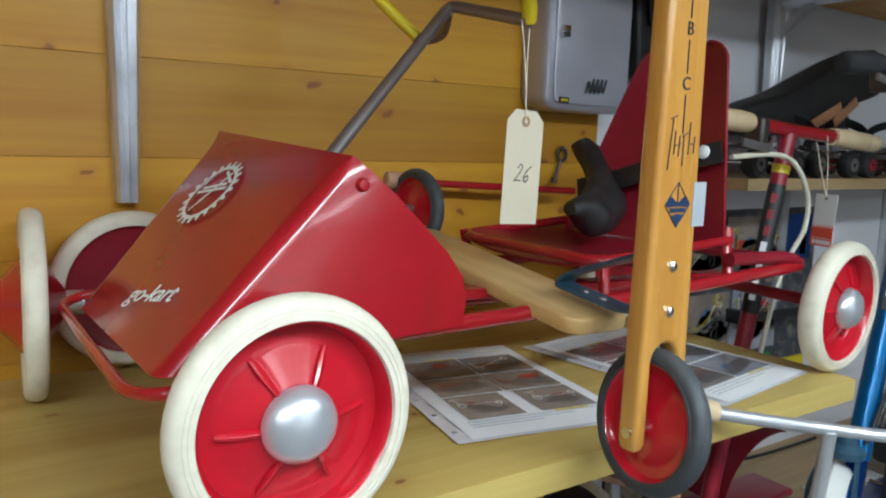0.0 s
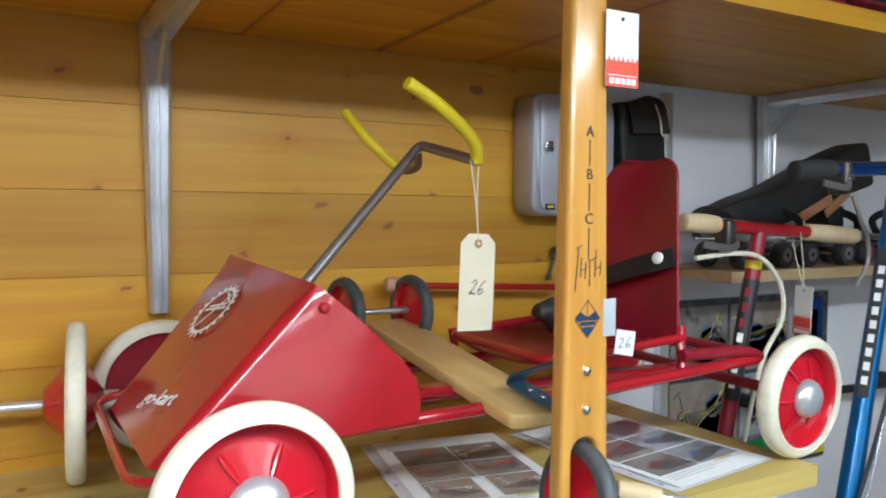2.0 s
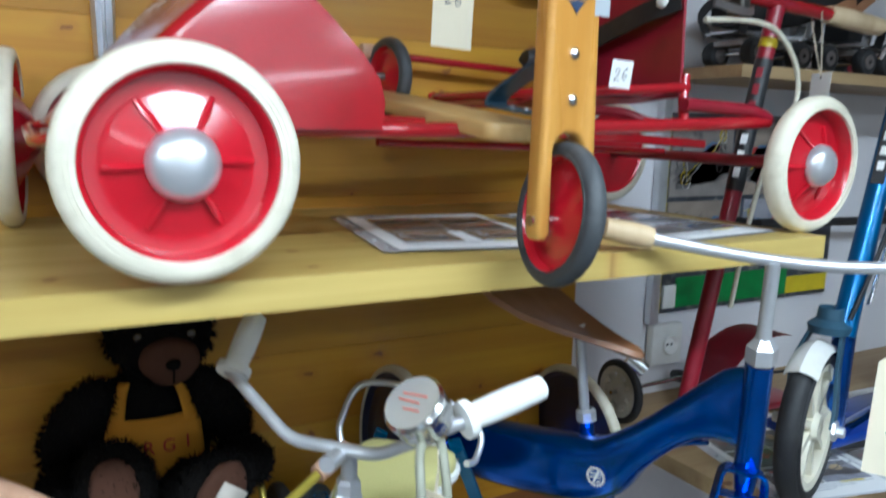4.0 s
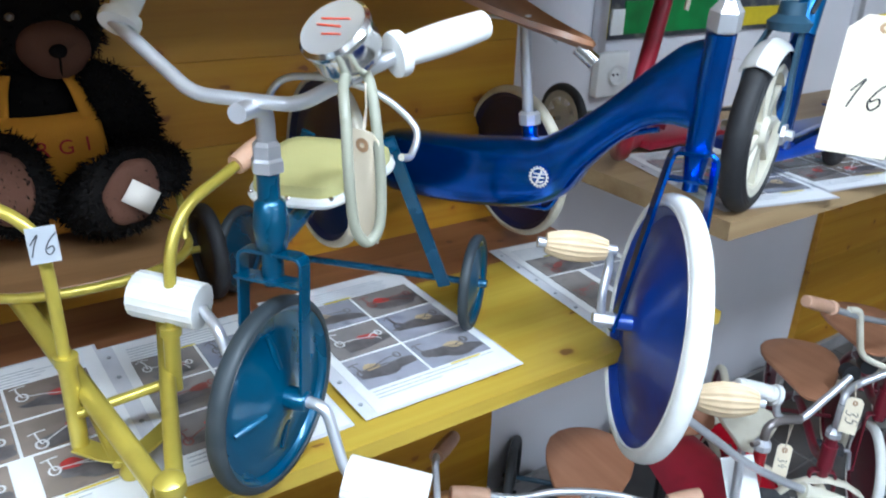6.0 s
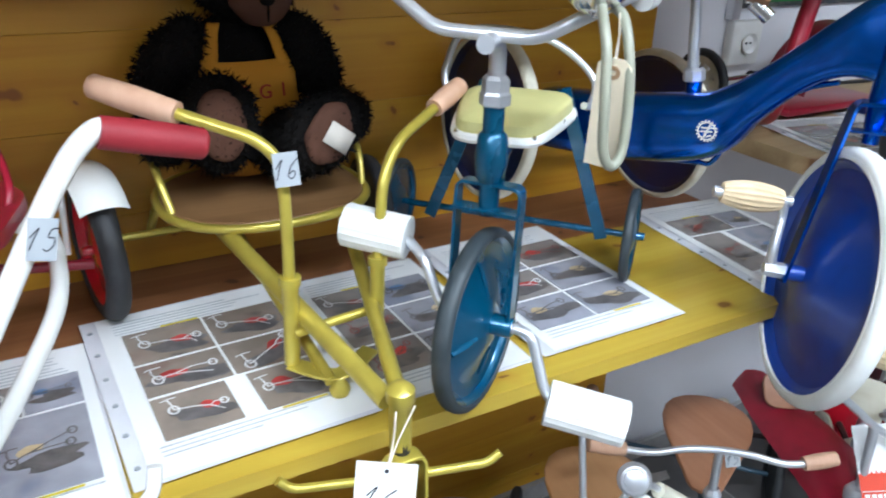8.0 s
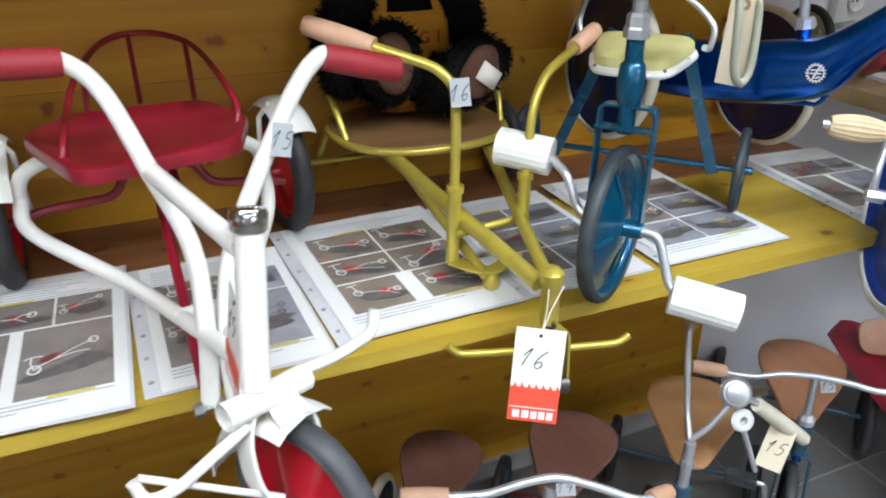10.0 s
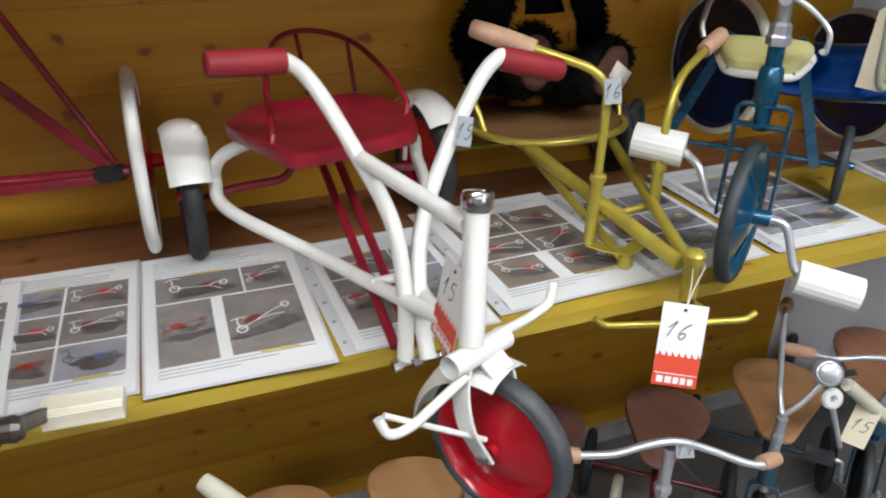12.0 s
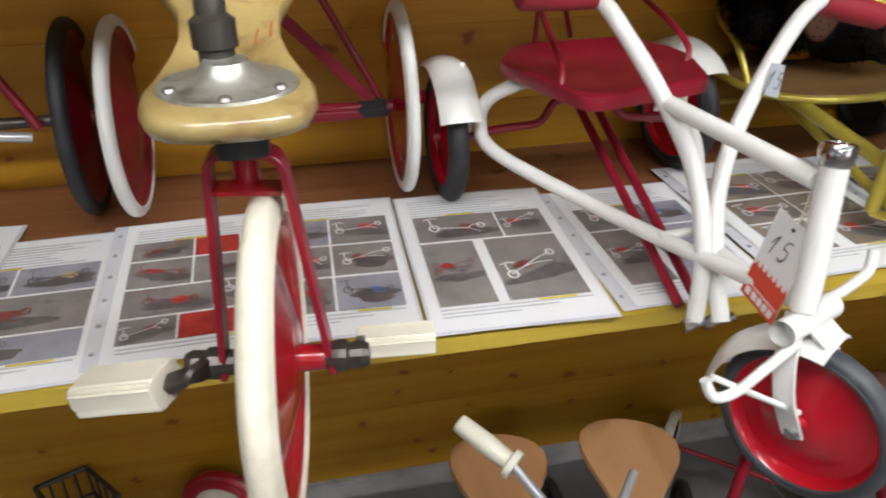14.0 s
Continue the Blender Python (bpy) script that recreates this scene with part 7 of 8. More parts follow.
def floor_trike(label, back, tip, seat_w, seat_mat, seat_label, head, head_z, frame_mat, post_mat, tyre_mat, disc_mat, front_r=0.10, rear_r=0.075, track=0.30, post_r=0.010):
    """A small tricycle: seat from back to tip, steering head at head (x, y), post up to head_z. Returns the thing."""
    t = thing("tricycle", label, "tricycle", group="tricycles on the floor")
    a, b_ = Vector(back), Vector(tip)
    h = Vector((head[0], head[1], 0))
    c = (a + b_) / 2
    d = Vector((h.x - a.x, h.y - a.y, 0)).normalized()
    side = Vector((-d.y, d.x, 0))
    pear_seat(t, back, tip, seat_w, seat_mat, seat_label)
    fz = FLOOR_Z
    front = Vector((h.x, h.y, fz + front_r)) + d * 0.02
    wheel(t, front, side, front_r, 0.022, disc_mat, tyre_mat, 0.015, dome=0.012, boss=0.016)
    top = Vector((h.x, h.y, fz + 2 * front_r + 0.03))
    part("fork", strip(bend([front - side * 0.03, top - side * 0.026, top + side * 0.026, front + side * 0.03], 0.012), 0.004, 0.016, d), frame_mat, t)
    part("steering_post", tube([top - Vector((0, 0, 0.012)), (h.x, h.y, head_z)], post_r, 14), post_mat, t)
    part("head_tube", tube([top + Vector((0, 0, 0.008)), top + Vector((0, 0, 0.07))], 0.016, 16), frame_mat, t)
    low = min(a.z - 0.05, top.z + 0.03)
    ra = Vector((a.x, a.y, fz + rear_r)) - d * 0.0
    part("frame_tube", tube(curve([top + Vector((0, 0, 0.04)), top - d * 0.07 + Vector((0, 0, 0.0)), Vector((c.x, c.y, low - 0.02)), ra + Vector((0, 0, 0.02))]), 0.010, 12), frame_mat, t)
    part("seat_post", tube([(c.x, c.y, low - 0.03), (c.x, c.y, c.z - 0.010)], 0.010), ALU, t)
    part("rear_axle", tube([ra - side * track / 2, ra + side * track / 2], 0.006), frame_mat, t)
    for s in (1, -1):
        wheel(t, ra + side * s * track / 2, side * s, rear_r, 0.020, disc_mat, tyre_mat, 0.014, dome=0.010, boss=0.012)
    cr = front + side * 0.034
    part("crank", tube(bend([front - side * 0.036 + Vector((0, 0, 0)), front - side * 0.045 + Vector((0, 0, 0.05)), front - side * 0.06 + Vector((0, 0, 0.05))], 0.01), 0.005), ALU, t)
    block_pedal(t, front - side * 0.06 + Vector((0, 0, 0.05)), front - side * 0.12 + Vector((0, 0, 0.05)), 0.032, GREY_RUBBER)
    part("crank", tube(bend([front + side * 0.036, front + side * 0.045 - Vector((0, 0, 0.05)), front + side * 0.06 - Vector((0, 0, 0.05))], 0.01), 0.005), ALU, t)
    block_pedal(t, front + side * 0.06 - Vector((0, 0, 0.05)), front + side * 0.12 - Vector((0, 0, 0.05)), 0.032, GREY_RUBBER)
    return t


def collar(t, at, r=0.014):
    at = Vector(at)
    return part("collar", lathe([(r * 0.7, 0), (r, 0.002), (r, 0.014), (r * 0.85, 0.018), (r * 0.6, 0.026)], 8, m=Matrix.Translation(at)), ALU, t, smooth=20)


# tricycle numbered 14
t = floor_trike("small tricycle with a dark brown plywood seat and wood-gripped handlebar", (1.655, -0.228, 0.262), (1.492, -0.400, 0.255), 0.165, DARK_SEAT, "dark brown pear-shaped plywood seat", (1.393, -0.535), 0.44, BURGUNDY, ALU, BLACK_RUBBER, STEEL_BLUE)
part("handlebar", tube(curve([(1.244, -0.506, 0.449), (1.300, -0.522, 0.447), (1.345, -0.536, 0.461), (1.393, -0.546, 0.462), (1.44, -0.565, 0.447), (1.490, -0.592, 0.428), (1.52, -0.602, 0.423)]), 0.0062), ALU, t)
grip(t, (1.250, -0.508, 0.449), (1.188, -0.486, 0.453), 0.0125, GRIP_WOOD)
grip(t, (1.514, -0.598, 0.424), (1.556, -0.590, 0.414), 0.0115, GRIP_WOOD)
collar(t, (1.393, -0.535, 0.35))
sticker(t, (1.402, -0.556, 0.452), (-0.45, -0.75, 0.5), (0, 0.3, 1), 0.026, 0.026, "14", 0.018)

t = floor_trike("small tricycle with a brown plywood seat parked on the floor", (1.40, -0.178, 0.262), (1.27, -0.345, 0.255), 0.150, DARK_SEAT, "dark brown pear-shaped plywood seat", (1.18, -0.43), 0.20, RED_DARK, ALU, CREAM, BLACK)

# tricycle with the bell
t = floor_trike("small blue tricycle with a tan plywood seat and a chrome bell", (1.950, -0.215, 0.252), (1.775, -0.408, 0.232), 0.185, TAN_SEAT, "tan pear-shaped plywood seat", (1.742, -0.432), 0.315, STEEL_BLUE, ALU, BLACK_RUBBER, STEEL_BLUE, front_r=0.09)
part("handlebar", tube(bend([(1.775, -0.350, 0.500), (1.763, -0.363, 0.497), (1.764, -0.366, 0.465), (1.753, -0.400, 0.357), (1.741, -0.430, 0.318), (1.768, -0.440, 0.345), (1.809, -0.446, 0.398), (1.840, -0.455, 0.392), (1.870, -0.462, 0.366)], 0.010), 0.0056), ALU, t)
grip(t, (1.771, -0.354, 0.499), (1.8485, -0.289, 0.462), 0.0115, GRIP_WOOD)
grip(t, (1.850, -0.459, 0.382), (1.977, -0.471, 0.272), 0.0130, CREAM_PLASTIC)
m = along((1.811, -0.442, 0.408), (1.775, -0.485, 0.440))
bell = part("bell", lathe([(0.007, -0.012), (0.018, -0.009), (0.0255, 0.0), (0.0265, 0.008), (0.0225, 0.013), (0.0215, 0.017), (0.0175, 0.0175), (0.0165, 0.021), (0.009, 0.0235), (0, 0.024)], 28, m=m), ALU, t, "chrome dome bell with stepped rings")
part("lever", strip([(1.832, -0.448, 0.402), (1.873, -0.452, 0.398)], 0.014, 0.003, (0, -0.5, 1)), CHROME, bell)
part("knob", lathe([(0.007, -0.006), (0.016, -0.006), (0.0205, 0.0), (0.0205, 0.006), (0.016, 0.010), (0.007, 0.010), (0.006, 0.004), (0.007, -0.006)], 24, m=along((1.827, -0.452, 0.352), (1.805, -0.52, 0.385))), WHITE_PLASTIC, t)
part("rod", tube([(1.826, -0.455, 0.355), (1.830, -0.456, 0.338), (1.878, -0.462, 0.228)], 0.0052), ALU, t)
collar(t, (1.742, -0.432, 0.262), 0.013)
manila_tag("price_tag", "manila card tag numbered 15 hanging among the floor tricycles", (1.922, -0.466, 0.315), (-0.60, -0.72, 0.35), (0.10, -0.2, 1), 0.046, 0.095, "15", [(1.905, -0.468, 0.352), (1.915, -0.468, 0.345)], text_size=0.026)

# tricycle numbered 15 with the blue post
t = floor_trike("small blue tricycle with a brown plywood seat and wood-gripped handlebar", (2.322, -0.158, 0.212), (2.090, -0.368, 0.205), 0.185, BROWN_SEAT, "brown pear-shaped plywood seat", (2.045, -0.415), 0.255, STEEL_BLUE, BLUE, GREY_RUBBER, BLACK, track=0.34, rear_r=0.095)
part("handlebar_post", tube([(2.045, -0.415, 0.25), (2.030, -0.422, 0.362)], 0.0075), ALU, t)
part("handlebar", tube(curve([(1.872, -0.345, 0.372), (1.925, -0.372, 0.362), (1.975, -0.398, 0.370), (2.030, -0.425, 0.366), (2.075, -0.452, 0.358), (2.115, -0.490, 0.352), (2.15, -0.512, 0.357)]), 0.0062), ALU, t)
grip(t, (1.880, -0.350, 0.371), (1.822, -0.322, 0.382), 0.0125, GRIP_WOOD)
grip(t, (2.140, -0.506, 0.355), (2.192, -0.530, 0.364), 0.0125, GRIP_WOOD)
collar(t, (2.045, -0.415, 0.245), 0.016)
sticker(t, (2.044, -0.440, 0.352), (-0.45, -0.80, 0.4), (0, 0.3, 1), 0.026, 0.026, "15", 0.018)

# long red moulded seat, silver bar with cream grips
t = thing("tricycle", "small red tricycle with a long moulded red seat and silver handlebar", "tricycle", group="tricycles on the floor")
bm = bmesh.new()
rows = []
for p, w in (((2.545, -0.105, 0.182), 0.035), ((2.530, -0.135, 0.178), 0.060), ((2.497, -0.250, 0.174), 0.086), ((2.470, -0.322, 0.172), 0.092), ((2.430, -0.377, 0.171), 0.076), ((2.371, -0.4555, 0.170), 0.052), ((2.322, -0.512, 0.168), 0.038), ((2.300, -0.535, 0.160), 0.030)):
    p = Vector(p)
    side = Vector((0.76, -0.65, 0)).normalized()
    rows.append([bm.verts.new(p + side * (w * u) - Vector((0, 0, 0.028 * max(0, abs(u) - 0.55) / 0.45))) for u in (-1, -0.85, -0.6, 0, 0.6, 0.85, 1)])
for r0, r1 in zip(rows, rows[1:]):
    for k in range(6):
        bm.faces.new((r0[k], r0[k + 1], r1[k + 1], r1[k]))
bmesh.ops.recalc_face_normals(bm, faces=bm.faces)
bmesh.ops.solidify(bm, geom=bm.faces[:], thickness=0.006)
part("seat", bm, RED_DARK, t, "long moulded red seat", smooth=60)
part("backrest", plate(ellipse(0.076, 0.044, 32, 3.5), 0.010, m=facing((2.520, -0.238, 0.216), (-0.45, -0.70, 0.6), (0.1, 0.3, 1)), bevel=0.003), BROWN_SEAT, t, "tan plywood backrest")
for x, y in ((2.475, -0.100), (2.650, -0.250)):
    wheel(t, (x, y, FLOOR_Z + 0.08), (-0.76, 0.65, 0), 0.08, 0.022, BLACK, CREAM, 0.014, dome=0.01)
part("rear_axle", tube([(2.475, -0.100, 0.02), (2.650, -0.250, 0.02)], 0.007), DARK_STEEL, t)
part("frame_tube", tube(curve([(2.565, -0.175, 0.02), (2.50, -0.26, 0.13), (2.40, -0.42, 0.14), (2.325, -0.51, 0.12)]), 0.012), RED_DARK, t)
part("handlebar", tube(curve([(2.177, -0.470, 0.497), (2.255, -0.500, 0.428), (2.308, -0.520, 0.380), (2.370, -0.553, 0.337), (2.440, -0.588, 0.297)]), 0.0074), ALU, t)
grip(t, (2.425, -0.581, 0.304), (2.505, -0.628, 0.268), 0.0130, CREAM_PLASTIC, flange=0.0155)
part("steering_post", tube([(2.306, -0.518, 0.380), (2.318, -0.520, 0.24), (2.330, -0.520, 0.11)], 0.0085), ALU, t)
part("collar", lathe([(0.010, 0), (0.024, 0.003), (0.026, 0.02), (0.018, 0.034), (0.010, 0.036)], 24, m=Matrix.Translation((2.322, -0.520, 0.205))), ALU, t)
wheel(t, (2.335, -0.522, FLOOR_Z + 0.085), (-0.8, 0.6, 0), 0.085, 0.024, RED_WHEEL, CREAM, 0.015, dome=0.01)
part("fork", strip(bend([(2.308, -0.500, 0.02), (2.312, -0.503, 0.125), (2.350, -0.533, 0.125), (2.362, -0.545, 0.02)], 0.01), 0.004, 0.018, (-0.6, -0.8, 0)), ALU, t)

t = thing("tricycle", "red tricycle with a cream triangular seat and ribbed white grip", "tricycle", group="tricycles on the floor")
post = Vector((2.449, -0.474, 0))
part("steering_post", tube([post + Vector((0, 0, 0.322)), post + Vector((0, 0, 0.10))], 0.0125, 16), RED, t)
collar(t, post + Vector((0, 0, 0.314)), 0.017)
part("clamp_screw", tube([post + Vector((-0.030, 0.004, 0.334)), post + Vector((0.004, 0, 0.330))], 0.005, 8), STEEL, t)
part("handlebar_post", tube(bend([post + Vector((0, 0, 0.322)), (2.451, -0.474, 0.366), (2.482, -0.478, 0.372), (2.528, -0.494, 0.366)], 0.016), 0.0085), STEEL, t)
part("handlebar", tube(bend([(2.478, -0.462, 0.428), (2.482, -0.470, 0.372), (2.530, -0.494, 0.364), (2.640, -0.512, 0.436)], 0.018), 0.0072), ALU, t)
tilt = [Vector((2.480, -0.463, 0.421)), Vector((2.405, -0.420, 0.446))]
grip(t, tilt[0], tilt[1], 0.0150, WHITE_PLASTIC, flange=0.0200)
for k in range(6):
    c0 = tilt[0].lerp(tilt[1], 0.16 + 0.13 * k)
    part("grip_rib", tube([c0, c0 + (tilt[1] - tilt[0]).normalized() * 0.004], 0.0163, 16), WHITE_PLASTIC, t)
pear_seat(t, (2.622, -0.322, 0.268), (2.500, -0.424, 0.258), 0.125, CREAM_PLASTIC, "cream triangular plastic seat")
part("seat_post", tube([(2.565, -0.37, 0.10), (2.565, -0.37, 0.252)], 0.009), ALU, t)
part("frame_tube", tube(curve([post + Vector((0, 0, 0.20)), (2.49, -0.44, 0.13), (2.565, -0.37, 0.10), (2.70, -0.29, 0.03)]), 0.012), RED_DARK, t)
wheel(t, post + Vector((0, 0, FLOOR_Z + 0.085)), (-0.7, 0.7, 0), 0.085, 0.022, RED_WHEEL, WHITE_RUBBER, 0.015, dome=0.01)
part("fork", strip(bend([(2.426, -0.452, 0.03), (2.430, -0.456, 0.12), (2.468, -0.492, 0.12), (2.472, -0.496, 0.03)], 0.01), 0.004, 0.018, (-0.7, -0.7, 0)), RED_DARK, t)
part("rear_axle", tube([(2.64, -0.36, 0.03), (2.76, -0.22, 0.03)], 0.007), DARK_STEEL, t)
for x, y in ((2.64, -0.36), (2.76, -0.22)):
    wheel(t, (x, y, FLOOR_Z + 0.09), (-0.65, -0.76, 0), 0.09, 0.020, RED_WHEEL, CREAM, 0.016, dome=0.01)
shop_tag("hanging_tag", "white printed tag with a red foot on a handlebar", (2.336, -0.496, 0.350), (-0.62, -0.62, 0.45), (-0.22, 0.1, 1), 0.058, 0.140, "", [(2.304, -0.512, 0.392), (2.309, -0.514, 0.391)])
manila_tag("price_tag", "cream card tag numbered 34 hanging from a red tricycle", (2.528, -0.479, 0.282), (-0.6, -0.7, 0.3), (0.15, 0, 1), 0.030, 0.072, "34", [(2.508, -0.486, 0.372), (2.516, -0.490, 0.372)], text_size=0.018, text_turn=-80)

# burgundy tricycles further along
t = floor_trike("burgundy tricycle with a tan plywood seat and chrome handlebar", (2.985, -0.200, 0.262), (2.795, -0.390, 0.255), 0.185, BROWN_SEAT, "tan pear-shaped plywood seat", (2.70, -0.485), 0.25, BURGUNDY, BURGUNDY, CREAM, BURGUNDY, front_r=0.095, rear_r=0.10, post_r=0.012)
part("handlebar_post", tube([(2.70, -0.485, 0.22), (2.703, -0.485, 0.332)], 0.0085), ALU, t)
part("handlebar", tube(bend([(2.703, -0.485, 0.318), (2.712, -0.480, 0.352), (2.770, -0.468, 0.345), (2.860, -0.520, 0.395)], 0.022), 0.0080), ALU, t)
collar(t, (2.70, -0.485, 0.25), 0.017)
manila_tag("price_tag", "cream card tag numbered 35 hanging from a burgundy tricycle", (2.715, -0.503, 0.340), (-0.6, -0.7, 0.3), (0.22, 0, 1), 0.036, 0.078, "35", [(2.752, -0.478, 0.357), (2.760, -0.476, 0.355)], text_size=0.026, text_turn=-80)
part("mudguard", tube([(2.70 + 0.70 * 0.110 * math.cos(a), -0.50 + 0.70 * -0.110 * math.cos(a), 0.035 + 0.110 * math.sin(a)) for a in [radians(-10 + 20 * k) for k in range(11)]], 0.013, 8, flat=0.35), CREAM, t)

t = floor_trike("burgundy tricycle with a pale plywood seat by the yellow boards", (3.230, -0.205, 0.305), (3.035, -0.385, 0.298), 0.185, BROWN_SEAT, "pale brown pear-shaped plywood seat", (2.93, -0.47), 0.36, BURGUNDY, BURGUNDY, WHITE_RUBBER, BURGUNDY, front_r=0.12, rear_r=0.10, post_r=0.012)
part("handlebar", tube(bend([(2.68, -0.385, 0.530), (2.79, -0.40, 0.485), (2.85, -0.41, 0.460), (3.06, -0.43, 0.385)], 0.02), 0.0070), ALU, t)
part("handlebar_post", tube(bend([(2.800, -0.402, 0.490), (2.83, -0.41, 0.485), (2.87, -0.42, 0.36), (2.93, -0.47, 0.33)], 0.03), 0.0075), CREAM_PLASTIC, t)
grip(t, (2.745, -0.392, 0.505), (2.655, -0.38, 0.540), 0.0135, GRIP_WOOD, flange=0.016)
for dx in (0, 0.045):
    part("clamp", lathe([(0, -0.014), (0.020, -0.012), (0.022, 0), (0.020, 0.012), (0.010, 0.014), (0, 0.010)], 20, m=along((2.858 + dx, -0.412 - dx * 0.3, 0.318 + dx * 0.3), (2.80 + dx, -0.50, 0.33))), BLACK, t)
grip(t, (2.91, -0.43, 0.325), (3.02, -0.46, 0.285), 0.013, CREAM_PLASTIC)

# tan-seated tricycles beside the boards
t = floor_trike("small tricycle with a tan plywood seat and a white handlebar grip", (0.853, -0.215, 0.262), (0.812, -0.415, 0.255), 0.165, TAN_SEAT, "tan pear-shaped plywood seat", (0.86, -0.56), 0.40, STEEL_BLUE, ALU, BLACK_RUBBER, BLACK, track=0.25)
part("handlebar", tube(bend([(0.777, -0.506, 0.508), (0.85, -0.575, 0.42), (0.862, -0.565, 0.395)], 0.02), 0.0062), ALU, t)
grip(t, (0.783, -0.512, 0.502), (0.726, -0.452, 0.530), 0.0125, CREAM_PLASTIC, flange=0.019)
part("handlebar", tube(bend([(0.860, -0.565, 0.395), (0.90, -0.565, 0.43), (0.955, -0.50, 0.44)], 0.02), 0.0062), ALU, t)
t = floor_trike("small tricycle with a tan plywood seat beside the yellow boards", (1.090, -0.228, 0.262), (1.020, -0.430, 0.255), 0.170, TAN_SEAT, "tan pear-shaped plywood seat", (1.00, -0.50), 0.24, STEEL_BLUE, ALU, BLACK_RUBBER, BLACK, track=0.27)

# wire basket carrier and a cream-tyred wheel toy by the wall
t = thing("wire_basket", "dark wire basket carrier standing on the floor", "basket")
rails = [((0.045, -0.055), (0.125, -0.020)), ((0.125, -0.020), (0.195, -0.105)), ((0.195, -0.105), (0.115, -0.160)), ((0.115, -0.160), (0.045, -0.055))]
for z, r in ((0.138, 0.0050), (0.07, 0.0035), (FLOOR_Z + 0.004, 0.0035)):
    for a, b_ in rails:
        part("rail", tube([(*a, z), (*b_, z)], r, 8), DARK_STEEL, t)
for a, b_ in rails:
    for k in range(4):
        x, y = a[0] + (b_[0] - a[0]) * k / 4, a[1] + (b_[1] - a[1]) * k / 4
        part("upright", tube([(x, y, FLOOR_Z), (x, y, 0.138)], 0.0026, 6), DARK_STEEL, t)
t = thing("push_toy", "red push toy with red-rimmed cream wheels on the floor", "toy")
for x, y in ((0.322, -0.195), (0.365, -0.075)):
    wheel(t, (x, y, FLOOR_Z + 0.09), (-0.4, -0.9, 0.1), 0.09, 0.030, CREAM, RED, 0.030, dome=0.012)
part("axle", tube([(0.322, -0.195, 0.03), (0.365, -0.075, 0.03)], 0.008), RED, t)
part("handle", strip([(0.340, -0.15, 0.03), (0.300, -0.16, 0.135)], 0.03, 0.02, (0, -1, 0)), RED, t)


# ---- wall fittings and the shelves further along ----
def shelf_bracket(label, x, z0, z1, w0, w1, reach):
    """A pressed aluminium bracket: tapering leg on the wall and tapering arm under the shelf."""
    b = thing("shelf_bracket", label, "bracket", group="shelf brackets")
    def channel(points, widths, out):
        bm = bmesh.new()
        rows = []
        for p, w in zip(points, widths):
            p, o = Vector(p), Vector(out)
            rows.append([bm.verts.new(p + Vector((w * u, 0, 0)) + o * d) for u, d in ((-0.5, 0), (-0.5, 0.018), (-0.36, 0.026), (-0.10, 0.020), (0, 0.030), (0.10, 0.020), (0.36, 0.026), (0.5, 0.018), (0.5, 0))])
        for r0, r1 in zip(rows, rows[1:]):
            for k in range(8):
                bm.faces.new((r0[k], r0[k + 1], r1[k + 1], r1[k]))
        for r in (rows[0], rows[-1]):
            bm.faces.new(r)
        return bm
    part("leg", channel([(x, 0, z0), (x, 0, (z0 + z1) / 2), (x, 0, z1)], [w0, (w0 + w1) / 2, w1], (0, -1, 0)), ALU, b, smooth=15)
    part("arm", channel([(x, -0.028, z1), (x, -reach * 0.5, z1), (x, -reach, z1)], [w1, (w0 + w1) / 2, w0], (0, 0, -1)), ALU, b, smooth=15)
    part("gusset", strip([(x, -0.018, z1 - 0.085), (x, -0.10, z1 - 0.012)], 0.006, 0.02, (0, -1, -1)), ALU, b)
    return b


slab("shelf_top", ROOM_W, ROOM_E, -0.51, -0.001, 1.915, 1.945, PINE, "yellow pine shelf on aluminium brackets")
slab("shelf_side", 2.192, 3.62, -0.485, 0.018, 0.81, 0.84, SHELF_WORN, "pale pine shelf beside the taller shelves")
slab("shelf_skates", 2.345, 3.9, -0.20, 0.018, 1.505, 1.527, SHELF_WORN, "narrow pale pine shelf holding roller skates")
shelf_bracket("pressed aluminium shelf bracket on the yellow boards", 1.327, 1.487, 1.913, 0.026, 0.046, 0.42)
shelf_bracket("pressed aluminium shelf bracket on the white wall", 2.678, 1.60, 1.913, 0.026, 0.046, 0.42)
shelf_bracket("pressed aluminium shelf bracket on the white wall", 3.7, 1.60, 1.913, 0.026, 0.046, 0.42)
for x, z0, z1 in ((2.375, 1.00, 1.90), (3.30, 0.845, 1.50), (2.80, 1.22, 1.50)):
    ob = part("shelf_rail", box(x - 0.012, x + 0.012, -0.002, 0.018, z0, z1, 0.003), ALU)
    tagged(ob, "slotted aluminium shelf rail on the white wall", "rail", group="shelf rails")


